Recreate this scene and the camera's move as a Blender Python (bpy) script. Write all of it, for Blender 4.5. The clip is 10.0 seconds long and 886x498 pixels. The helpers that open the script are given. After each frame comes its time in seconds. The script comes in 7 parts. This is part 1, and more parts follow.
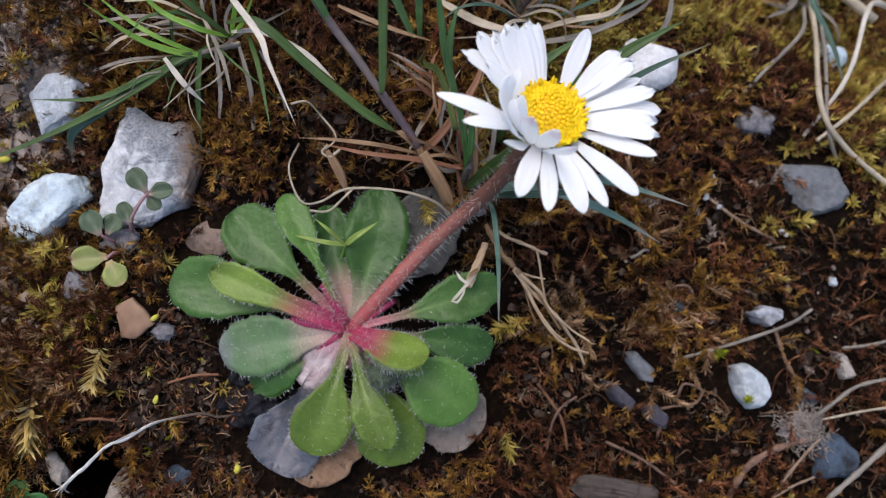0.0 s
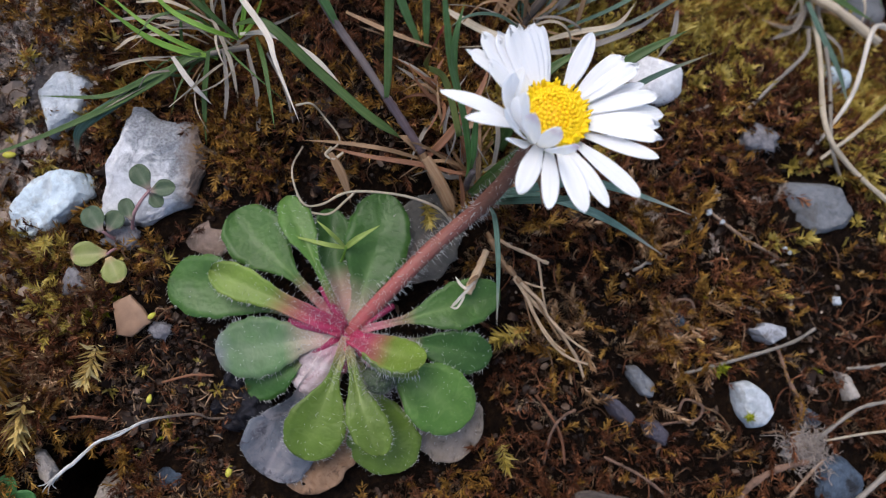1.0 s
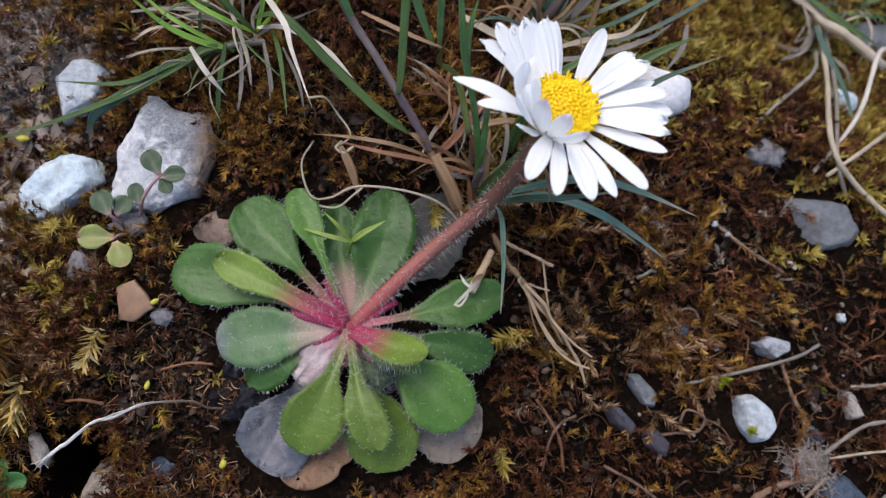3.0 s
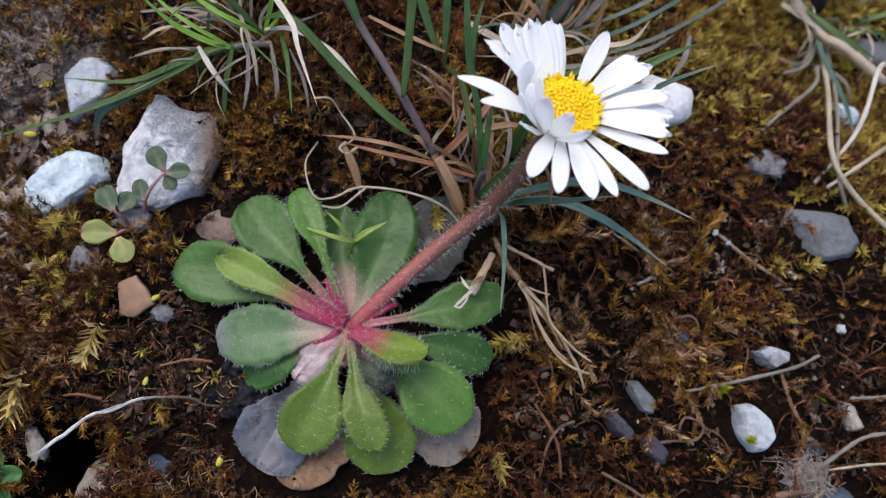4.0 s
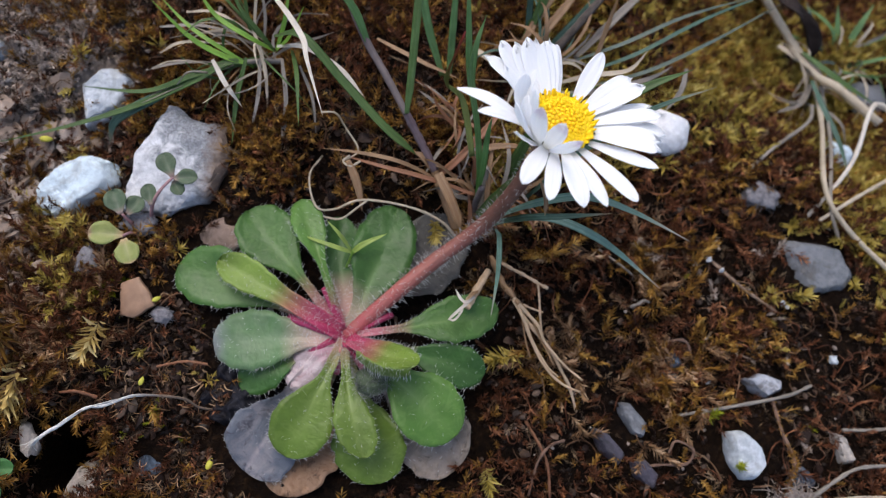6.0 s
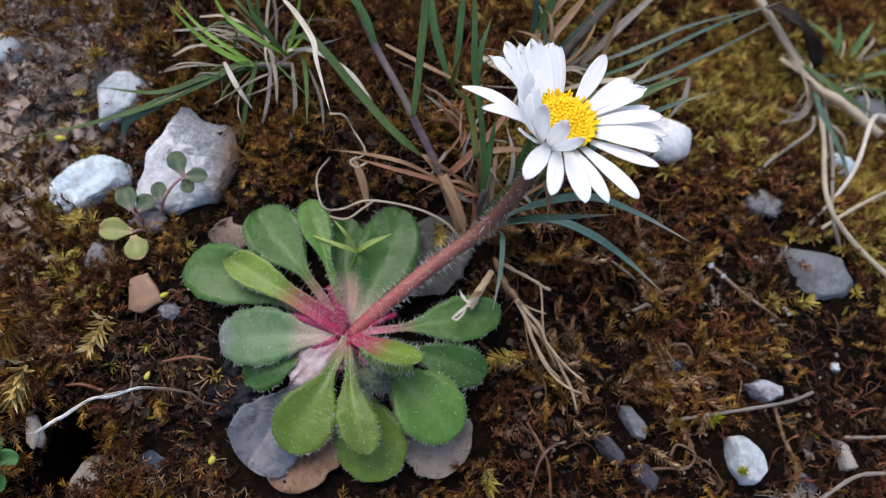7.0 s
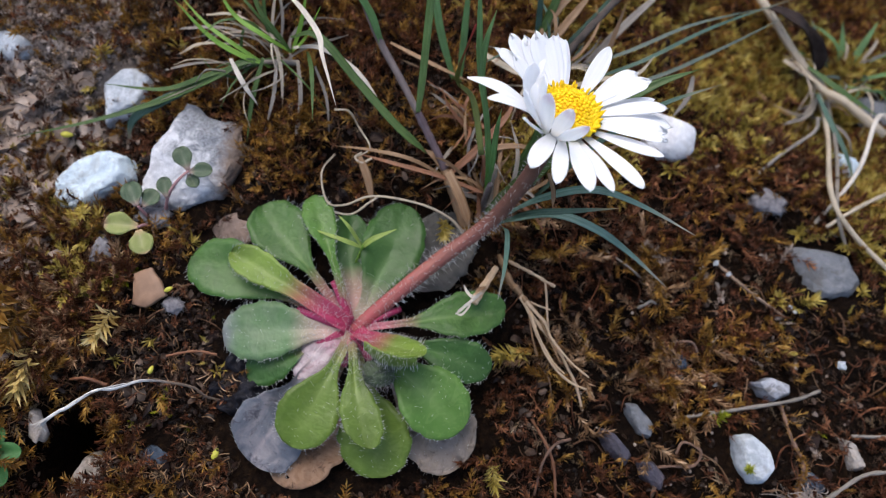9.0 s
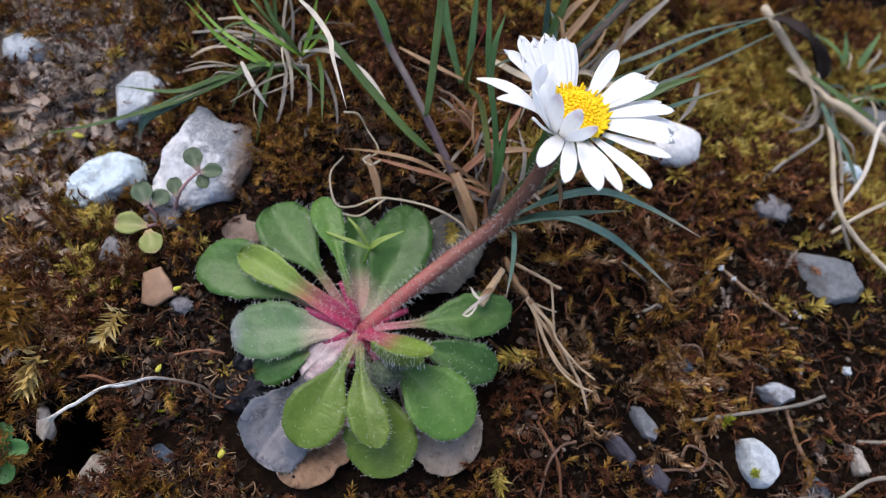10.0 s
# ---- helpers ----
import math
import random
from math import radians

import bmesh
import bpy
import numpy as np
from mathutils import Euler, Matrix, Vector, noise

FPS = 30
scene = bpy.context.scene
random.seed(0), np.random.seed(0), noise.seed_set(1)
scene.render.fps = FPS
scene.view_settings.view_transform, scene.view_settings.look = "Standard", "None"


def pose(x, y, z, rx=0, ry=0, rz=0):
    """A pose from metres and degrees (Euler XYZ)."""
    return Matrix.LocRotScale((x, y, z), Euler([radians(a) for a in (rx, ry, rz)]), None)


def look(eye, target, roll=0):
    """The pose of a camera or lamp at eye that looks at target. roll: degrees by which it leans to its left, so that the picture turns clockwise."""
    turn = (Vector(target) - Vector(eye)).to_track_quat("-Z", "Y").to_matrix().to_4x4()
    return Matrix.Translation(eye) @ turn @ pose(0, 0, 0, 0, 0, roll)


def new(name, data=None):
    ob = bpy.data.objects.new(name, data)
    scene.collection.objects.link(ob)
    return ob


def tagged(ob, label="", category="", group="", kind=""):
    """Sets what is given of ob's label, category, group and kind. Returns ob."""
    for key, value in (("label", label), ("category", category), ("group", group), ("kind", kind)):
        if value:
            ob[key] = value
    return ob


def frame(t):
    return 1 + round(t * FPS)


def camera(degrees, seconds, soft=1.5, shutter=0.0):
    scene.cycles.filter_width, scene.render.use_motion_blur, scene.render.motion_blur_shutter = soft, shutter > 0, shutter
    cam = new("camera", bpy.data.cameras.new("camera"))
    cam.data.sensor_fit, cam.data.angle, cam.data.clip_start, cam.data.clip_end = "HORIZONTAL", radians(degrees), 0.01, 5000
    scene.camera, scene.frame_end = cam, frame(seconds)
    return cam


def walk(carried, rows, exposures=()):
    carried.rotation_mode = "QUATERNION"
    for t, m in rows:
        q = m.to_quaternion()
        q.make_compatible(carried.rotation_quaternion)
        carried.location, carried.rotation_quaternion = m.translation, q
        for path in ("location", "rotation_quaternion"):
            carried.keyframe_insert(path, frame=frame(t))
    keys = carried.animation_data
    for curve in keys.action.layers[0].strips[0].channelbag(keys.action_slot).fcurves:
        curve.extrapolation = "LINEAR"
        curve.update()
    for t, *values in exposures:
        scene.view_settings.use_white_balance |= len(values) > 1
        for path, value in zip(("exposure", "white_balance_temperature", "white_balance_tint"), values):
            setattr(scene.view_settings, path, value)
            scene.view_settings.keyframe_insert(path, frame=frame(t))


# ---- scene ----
cam = camera(64.65, 10.0, soft=1.05)
cam.data.dof.use_dof = True
cam.data.dof.focus_distance, cam.data.dof.aperture_fstop = 0.096, 22.0
# seconds, x, y, z in millimetres, turns in degrees
PATH = [
    (0.0, -0.44, 5.23, 111.23, 3.72, -7.74, -0.50),
    (0.5, -0.22, 3.59, 110.89, 4.77, -7.56, 0.13),
    (1.0, 0.25, 1.45, 110.56, 6.03, -7.51, 1.05),
    (1.5, 0.41, -0.16, 110.52, 7.15, -7.52, 1.75),
    (2.0, 0.22, -1.38, 110.55, 7.64, -7.54, 2.26),
    (2.5, 0.16, -3.22, 110.28, 7.96, -7.51, 2.87),
    (2.7, 0.03, -3.53, 109.90, 8.12, -7.62, 3.04),
    (3.8, 0.04, -6.63, 110.07, 9.92, -7.59, 4.05),
    (4.0, 0.22, -6.86, 109.93, 9.98, -7.69, 4.35),
    (4.5, 0.67, -8.61, 110.28, 11.09, -7.65, 5.19),
    (5.0, 1.77, -10.17, 110.34, 11.81, -7.66, 5.77),
    (5.5, 2.31, -11.34, 111.34, 12.63, -7.56, 6.27),
    (5.7, 1.96, -11.40, 111.31, 12.94, -7.60, 6.35),
    (6.8, 1.97, -15.10, 111.87, 14.84, -7.48, 7.29),
    (7.0, 2.60, -15.53, 111.99, 15.08, -7.34, 7.38),
    (7.5, 3.02, -16.96, 111.30, 15.18, -7.04, 7.36),
    (8.0, 2.66, -17.41, 110.64, 15.56, -7.13, 7.29),
    (8.5, 2.89, -17.79, 110.98, 16.02, -7.12, 7.35),
    (9.0, 2.84, -18.39, 111.09, 16.23, -7.15, 7.58),
    (9.5, 2.89, -18.82, 111.04, 16.89, -7.23, 7.73),
    (10.0, 2.22, -20.49, 111.17, 17.27, -7.15, 8.03),
]
walk(cam, [(t, pose(x / 1000, y / 1000, z / 1000, rx, ry, rz)) for t, x, y, z, rx, ry, rz in PATH], exposures=[(0.0, 0.35), (5.0, 0.42), (8.5, 0.47), (10.0, 0.56)])

# ---- light: an overcast sky with a faint, wide sun ----
world = bpy.data.worlds.new("overcast_sky")
scene.world = world
world.use_nodes = True
wn, wl = world.node_tree.nodes, world.node_tree.links
SUN_ELEVATION, SUN_AZIMUTH = 58.0, 125.0          # degrees; azimuth counted from +x towards +y
sky = wn.new("ShaderNodeTexSky")
sky.sky_type, sky.sun_disc = "NISHITA", False
sky.sun_elevation, sky.sun_rotation = radians(SUN_ELEVATION), radians(90.0 - SUN_AZIMUTH)
sky.dust_density, sky.air_density = 3.0, 1.0
wl.new(sky.outputs[0], wn["Background"].inputs[0])
wn["Background"].inputs[1].default_value = 0.205
sun = new("sun", bpy.data.lights.new("sun", "SUN"))
sun.data.energy, sun.data.angle, sun.data.color = 1.35, radians(40), (1.0, 0.98, 0.98)
_sun = Vector((math.cos(radians(SUN_AZIMUTH)) * math.cos(radians(SUN_ELEVATION)), math.sin(radians(SUN_AZIMUTH)) * math.cos(radians(SUN_ELEVATION)), math.sin(radians(SUN_ELEVATION))))
sun.matrix_world = look(_sun * 2.0, (0, 0, 0))

# ---- helpers for materials ----
MM = 0.001


class Mat:
    """A node material with a few short calls."""

    def __init__(self, name, rough=0.7, spec=0.3):
        self.m = bpy.data.materials.new(name)
        self.m.use_nodes = True
        self.n, self.l = self.m.node_tree.nodes, self.m.node_tree.links
        self.b = self.n["Principled BSDF"]
        self.b.inputs["Roughness"].default_value = rough
        self.b.inputs["Specular IOR Level"].default_value = spec
        self.co = self.n.new("ShaderNodeTexCoord")
        self.out = self.n["Material Output"]

    def noise(self, per_mm, detail=4.0, rough=0.6, distort=0.0, stretch=None, source="Object"):
        t = self.n.new("ShaderNodeTexNoise")
        t.inputs["Scale"].default_value = per_mm * (1000.0 if source == "Object" else 1.0)
        t.inputs["Detail"].default_value, t.inputs["Roughness"].default_value, t.inputs["Distortion"].default_value = detail, rough, distort
        src = self.co.outputs[source]
        if stretch:
            mp = self.n.new("ShaderNodeMapping")
            mp.inputs["Scale"].default_value = stretch
            self.l.new(src, mp.inputs["Vector"])
            src = mp.outputs[0]
        self.l.new(src, t.inputs["Vector"])
        return t.outputs["Fac"]

    def ramp(self, fac, *stops):
        r = self.n.new("ShaderNodeValToRGB")
        e = r.color_ramp.elements
        while len(e) < len(stops):
            e.new(0.5)
        for el, (p, c) in zip(e, stops):
            el.position, el.color = p, (*c, 1.0) if len(c) == 3 else c
        self.l.new(fac, r.inputs[0])
        return r.outputs[0]

    def mix(self, fac, a, b, mode="MIX"):
        x = self.n.new("ShaderNodeMix")
        x.data_type, x.blend_type = "RGBA", mode
        for sock, v in ((x.inputs[0], fac), (x.inputs[6], a), (x.inputs[7], b)):
            if isinstance(v, (int, float)):
                sock.default_value = v
            elif isinstance(v, tuple):
                sock.default_value = (*v, 1.0)
            else:
                self.l.new(v, sock)
        return x.outputs[2]

    def math(self, op, a, b=0.0, clamp=False):
        x = self.n.new("ShaderNodeMath")
        x.operation, x.use_clamp = op, clamp
        for sock, v in ((x.inputs[0], a), (x.inputs[1], b)):
            if isinstance(v, (int, float)):
                sock.default_value = v
            else:
                self.l.new(v, sock)
        return x.outputs[0]

    def uv(self):
        sp = self.n.new("ShaderNodeSeparateXYZ")
        self.l.new(self.co.outputs["UV"], sp.inputs[0])
        return sp.outputs[0], sp.outputs[1]

    def island(self):
        return self.n.new("ShaderNodeNewGeometry").outputs["Random Per Island"]

    def rand(self):
        return self.n.new("ShaderNodeObjectInfo").outputs["Random"]

    def color(self, c):
        self.l.new(c, self.b.inputs["Base Color"])
        self.c = c
        return self

    def rough(self, fac, lo, hi):
        self.l.new(self.ramp(fac, (0.3, (lo,) * 3), (0.7, (hi,) * 3)), self.b.inputs["Roughness"])
        return self

    def bump(self, fac, mm, strength=1.0):
        bp = self.n.new("ShaderNodeBump")
        bp.inputs["Distance"].default_value, bp.inputs["Strength"].default_value = mm * MM, strength
        self.l.new(fac, bp.inputs["Height"])
        self.l.new(bp.outputs[0], self.b.inputs["Normal"])
        return self

    def thin(self, share, tint=None):
        """Lets some of the light through, as thin plant tissue does."""
        tr, mx = self.n.new("ShaderNodeBsdfTranslucent"), self.n.new("ShaderNodeMixShader")
        if tint:
            tr.inputs[0].default_value = (*tint, 1.0)
        else:
            self.l.new(self.c, tr.inputs[0])
        mx.inputs[0].default_value = share
        self.l.new(self.b.outputs[0], mx.inputs[1])
        self.l.new(tr.outputs[0], mx.inputs[2])
        self.l.new(mx.outputs[0], self.out.inputs[0])
        return self


# ---- materials ----
def soil_material():
    m = Mat("dark_soil", 0.85, 0.06)
    a, b, c = m.noise(0.05, 3), m.noise(0.9, 5, 0.7), m.noise(4.0, 3)
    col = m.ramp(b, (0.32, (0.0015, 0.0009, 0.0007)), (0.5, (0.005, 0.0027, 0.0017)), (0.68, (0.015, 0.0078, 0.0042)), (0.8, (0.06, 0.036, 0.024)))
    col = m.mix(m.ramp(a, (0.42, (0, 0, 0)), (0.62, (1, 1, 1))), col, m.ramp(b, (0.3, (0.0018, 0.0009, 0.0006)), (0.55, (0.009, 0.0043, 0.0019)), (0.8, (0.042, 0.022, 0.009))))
    away = m.n.new("ShaderNodeVectorMath")
    away.operation = "DISTANCE"
    away.inputs[1].default_value = (-0.064, 0.040, -0.005)
    m.l.new(m.co.outputs["Object"], away.inputs[0])
    edge = m.math("MULTIPLY", m.math("SUBTRACT", 0.027, away.outputs["Value"]), 60.0)
    dry = m.math("ADD", edge, m.math("MULTIPLY", m.math("SUBTRACT", a, 0.5), 3.0))
    col = m.mix(m.ramp(dry, (0.0, (0, 0, 0)), (0.6, (0.9,) * 3)), col, m.ramp(b, (0.3, (0.07, 0.054, 0.045)), (0.55, (0.21, 0.168, 0.142)), (0.8, (0.36, 0.30, 0.26))))
    return m.color(col).rough(c, 0.6, 0.95).bump(m.math("ADD", b, m.math("MULTIPLY", c, 0.35)), 0.8).m


def moss_material(name, dark, mid, light, patch=0.12, dull=0.75):
    m = Mat(name, 0.4, 0.16)
    r, a = m.island(), m.noise(patch, 3)
    clump = m.ramp(m.noise(0.32, 2, 0.5), (0.34, (0, 0, 0)), (0.66, (1, 1, 1)))
    r = m.math("ADD", m.math("MULTIPLY", r, 0.5), m.math("MULTIPLY", clump, 0.5))
    col = m.ramp(r, (0.0, dark), (0.55, mid), (0.95, light))
    col = m.mix(m.ramp(a, (0.38, (0.0,) * 3), (0.62, (dull,) * 3)), col, m.ramp(r, (0.0, tuple(c * 0.45 for c in dark)), (0.9, tuple(c * 0.75 for c in mid))))
    return m.color(col).thin(0.25).m


def stone_material(name, base, pale, dirt, vein=0.3, gloss=0.5):
    m = Mat(name, gloss, 0.4)
    a, b, c, d = m.noise(0.12, 4, 0.6, 0.6), m.noise(0.9, 6, 0.7), m.noise(5.0, 3, 0.7), m.noise(0.22, 5, 0.65, 1.0)
    col = m.mix(m.ramp(a, (0.4, (0, 0, 0)), (0.6, (0.55,) * 3)), m.mix(m.ramp(b, (0.42, (0, 0, 0)), (0.7, (1, 1, 1))), base, pale), pale)
    col = m.mix(m.ramp(c, (0.66, (0, 0, 0)), (0.74, (0.7,) * 3)), col, tuple(x * 0.55 for x in base))
    col = m.mix(m.ramp(d, (0.52, (0, 0, 0)), (0.60, (vein,) * 3), (0.7, (vein * 1.6,) * 3)), col, dirt)
    return m.color(col).rough(b, gloss * 0.8, min(1.0, gloss * 1.4)).bump(m.math("ADD", b, m.math("MULTIPLY", c, 0.4)), 0.6).m


def zoned_rock_material():
    """Pale crystalline stone with a darker, speckled grey zone towards one corner."""
    m = Mat("zoned_quartz_rock", 0.5, 0.45)
    a, b, c, d = m.noise(0.10, 4, 0.6, 0.5), m.noise(0.8, 6, 0.75), m.noise(2.6, 4, 0.7), m.noise(0.35, 4, 0.6, 0.8)
    sp = m.n.new("ShaderNodeSeparateXYZ")
    m.l.new(m.co.outputs["Object"], sp.inputs[0])
    along = m.math("ADD", m.math("MULTIPLY", m.math("ADD", sp.outputs[0], 0.033), 62.0), m.math("MULTIPLY", m.math("ADD", sp.outputs[1], -0.0235), 70.0))
    zone = m.math("ADD", along, m.math("MULTIPLY", m.math("SUBTRACT", d, 0.5), 2.4))
    pale = m.mix(m.ramp(b, (0.35, (0, 0, 0)), (0.65, (1, 1, 1))), (0.50, 0.50, 0.525), (0.76, 0.755, 0.78))
    grey = m.mix(m.ramp(c, (0.38, (0, 0, 0)), (0.62, (1, 1, 1))), (0.135, 0.142, 0.158), (0.31, 0.32, 0.345))
    col = m.mix(m.ramp(zone, (0.0, (0, 0, 0)), (0.45, (0.95,) * 3)), pale, grey)
    col = m.mix(m.ramp(c, (0.68, (0, 0, 0)), (0.74, (0.6,) * 3)), col, (0.15, 0.14, 0.14))
    col = m.mix(m.ramp(a, (0.56, (0, 0, 0)), (0.70, (0.6,) * 3)), col, (0.19, 0.12, 0.08))
    edge = m.math("ADD", m.math("MULTIPLY", m.math("ADD", sp.outputs[0], 0.0275), 420.0), m.math("MULTIPLY", m.math("SUBTRACT", b, 0.5), 2.2))
    col = m.mix(m.ramp(edge, (0.0, (0, 0, 0)), (1.0, (0.85,) * 3)), col, (0.19, 0.125, 0.085))
    return m.color(col).rough(b, 0.4, 0.75).bump(m.math("ADD", b, m.math("MULTIPLY", c, 0.35)), 0.8).m


def leaf_material(name, green, pale, base_pink, grey=0.0, pink_to=0.28, tip=None, stain=(0.27, 0.26, 0.25)):
    m = Mat(name, 0.42, 0.26)
    green, pale = (tuple(x * k for x, k in zip(c, (1.02, 0.94, 1.1))) for c in (green, pale))
    u, v = m.uv()
    a, b = m.noise(0.15, 4), m.noise(1.6, 4, 0.6)
    col = m.mix(m.ramp(a, (0.35, (0, 0, 0)), (0.65, (1, 1, 1))), green, tuple(x * 0.72 for x in green))
    pucker = m.noise(0.42, 2, 0.5)
    col = m.mix(m.ramp(pucker, (0.40, (0, 0, 0)), (0.75, (0.06,) * 3)), col, pale)
    mid = m.math("ABSOLUTE", m.math("SUBTRACT", u, 0.5))
    rib = m.ramp(mid, (0.0, (0.85,) * 3), (0.05, (0.5,) * 3), (0.2, (0, 0, 0)))
    rib = m.mix(m.ramp(v, (0.3, (1, 1, 1)), (0.95, (0.0,) * 3)), (0.0, 0.0, 0.0), rib)
    col = m.mix(rib, col, pale)
    veins = m.noise(6.0, 3, 0.5, 1.5, (1.0, 3.0, 1.0), "UV")
    col = m.mix(m.ramp(veins, (0.5, (0, 0, 0)), (0.62, (0.15,) * 3)), col, pale)
    wob = m.math("ADD", v, m.math("MULTIPLY", m.math("SUBTRACT", a, 0.5), 0.18))
    col = m.mix(m.ramp(wob, (pink_to * 0.55, (1, 1, 1)), (pink_to, (0.55,) * 3), (pink_to + 0.16, (0, 0, 0))), col, base_pink)
    if grey:
        g = m.noise(0.28, 5, 0.65, 0.5)
        col = m.mix(m.ramp(g, (0.40, (grey * 0.35,) * 3), (0.62, (grey,) * 3)), col, stain)
    if tip:
        col = m.mix(m.ramp(wob, (0.86, (0, 0, 0)), (0.99, (0.85,) * 3)), col, tip)
    height = m.math("ADD", m.math("MULTIPLY", pucker, 2.2), m.math("ADD", m.math("MULTIPLY", b, 0.05), m.math("MULTIPLY", m.math("ADD", rib, veins), -0.5)))
    return m.color(col).rough(pucker, 0.34, 0.48).bump(height, 0.16).thin(0.15).m


def withered_material(name, c1, c2, dark, stalk):
    """Dead leaf tissue: blotches of two tones, dark rotten spots, a paler stalk, sunken veins."""
    m = Mat(name, 0.55, 0.12)
    u, v = m.uv()
    a, b, c = m.noise(0.22, 4, 0.6, 0.8), m.noise(0.55, 5, 0.7, 0.6), m.noise(2.4, 4, 0.7)
    col = m.mix(m.ramp(a, (0.42, (0, 0, 0)), (0.58, (1, 1, 1))), c1, c2)
    col = m.mix(m.ramp(c, (0.45, (0, 0, 0)), (0.7, (0.2,) * 3)), col, tuple(x * 0.5 for x in c1))
    col = m.mix(m.math("MULTIPLY", m.ramp(b, (0.54, (0, 0, 0)), (0.66, (0.9,) * 3)), m.ramp(v, (0.42, (0, 0, 0)), (0.6, (1, 1, 1)))), col, dark)
    mid = m.math("ABSOLUTE", m.math("SUBTRACT", u, 0.5))
    col = m.mix(m.ramp(mid, (0.0, (0.2,) * 3), (0.05, (0, 0, 0))), col, stalk)
    col = m.mix(m.ramp(m.math("ADD", v, m.math("MULTIPLY", m.math("SUBTRACT", a, 0.5), 0.25)), (0.30, (1, 1, 1)), (0.48, (0, 0, 0))), col, stalk)
    veins = m.noise(6.0, 3, 0.5, 1.5, (1.0, 3.0, 1.0), "UV")
    return m.color(col).rough(b, 0.4, 0.7).bump(m.math("ADD", b, m.math("ADD", veins, m.math("MULTIPLY", c, 0.3))), 0.22).thin(0.2).m


def blade_material(name, c1, c2, end=None, rough=0.45, thin=0.46):
    m = Mat(name, rough, 0.4)
    u, v = m.uv()
    a = m.noise(14.0, 3, 0.6, 0.0, (1.0, 0.04, 1.0), "UV")
    b = m.noise(0.25, 3)
    col = m.mix(m.ramp(a, (0.35, (0, 0, 0)), (0.65, (1, 1, 1))), c1, c2)
    col = m.mix(m.ramp(b, (0.4, (0, 0, 0)), (0.7, (0.5,) * 3)), col, tuple(x * 0.6 for x in c1))
    if end:
        col = m.mix(m.ramp(v, (0.78, (0, 0, 0)), (0.97, (1, 1, 1))), col, end)
    return m.color(col).bump(a, 0.08).thin(thin).m


def twig_material(name, c1, c2, c3):
    m = Mat(name, 0.75, 0.25)
    a, b = m.noise(30.0, 4, 0.7, 0.0, (1.0, 0.05, 1.0), "UV"), m.noise(0.5, 4)
    col = m.mix(m.ramp(a, (0.35, (0, 0, 0)), (0.65, (1, 1, 1))), c1, c2)
    col = m.mix(m.ramp(b, (0.48, (0, 0, 0)), (0.66, (0.8,) * 3)), col, c3)
    return m.color(col).bump(a, 0.15).m


def half_bleached_material():
    """Brown bark at one end that has weathered to white fibres at the other."""
    m = Mat("half_bleached_stem", 0.75, 0.25)
    u, v = m.uv()
    a, b = m.noise(26.0, 4, 0.7, 0.0, (1.0, 0.05, 1.0), "UV"), m.noise(0.5, 4)
    white = m.mix(m.ramp(a, (0.35, (0, 0, 0)), (0.65, (1, 1, 1))), (0.40, 0.38, 0.36), (0.72, 0.71, 0.70))
    bark = m.mix(m.ramp(a, (0.35, (0, 0, 0)), (0.65, (1, 1, 1))), (0.13, 0.085, 0.06), (0.24, 0.17, 0.125))
    edge = m.math("ADD", v, m.math("MULTIPLY", m.math("SUBTRACT", b, 0.5), 0.12))
    return m.color(m.mix(m.ramp(edge, (0.36, (0, 0, 0)), (0.48, (1, 1, 1))), bark, white)).bump(a, 0.2).m


def plain_material(name, c, dark, rough=0.6, thin=0.0, per_mm=1.0, bump=0.1):
    m = Mat(name, rough, 0.35)
    a = m.noise(per_mm, 5, 0.65)
    m.color(m.mix(m.ramp(a, (0.35, (0, 0, 0)), (0.7, (1, 1, 1))), dark, c)).bump(a, bump)
    return (m.thin(thin) if thin else m).m


def petal_material():
    m = Mat("white_petal", 0.55, 0.3)
    u, v = m.uv()
    ridge = m.noise(9.0, 2, 0.5, 0.0, (1.0, 0.05, 1.0), "UV")
    col = m.ramp(ridge, (0.3, (0.90, 0.91, 0.93)), (0.7, (0.95, 0.95, 0.96)))
    col = m.mix(m.ramp(v, (0.0, (0.55,) * 3), (0.10, (0.15,) * 3), (0.22, (0, 0, 0))), col, (0.72, 0.74, 0.35))
    spot = m.ramp(m.noise(0.62, 2, 0.4), (0.775, (0, 0, 0)), (0.80, (0.7,) * 3))
    col = m.mix(spot, col, (0.20, 0.19, 0.18))
    return m.color(col).bump(ridge, 0.06).thin(0.54).m


def petal_pink_material():
    m = Mat("pink_tipped_petal", 0.55, 0.3)
    u, v = m.uv()
    ridge = m.noise(9.0, 2, 0.5, 0.0, (1.0, 0.05, 1.0), "UV")
    a = m.noise(0.8, 3)
    col = m.ramp(ridge, (0.3, (0.89, 0.90, 0.92)), (0.7, (0.95, 0.95, 0.96)))
    col = m.mix(m.math("MULTIPLY", m.ramp(v, (0.74, (0, 0, 0)), (1.0, (0.6,) * 3)), m.ramp(a, (0.4, (0.1,) * 3), (0.6, (1, 1, 1)))), col, (0.55, 0.33, 0.50))
    return m.color(col).bump(ridge, 0.06).thin(0.68).m


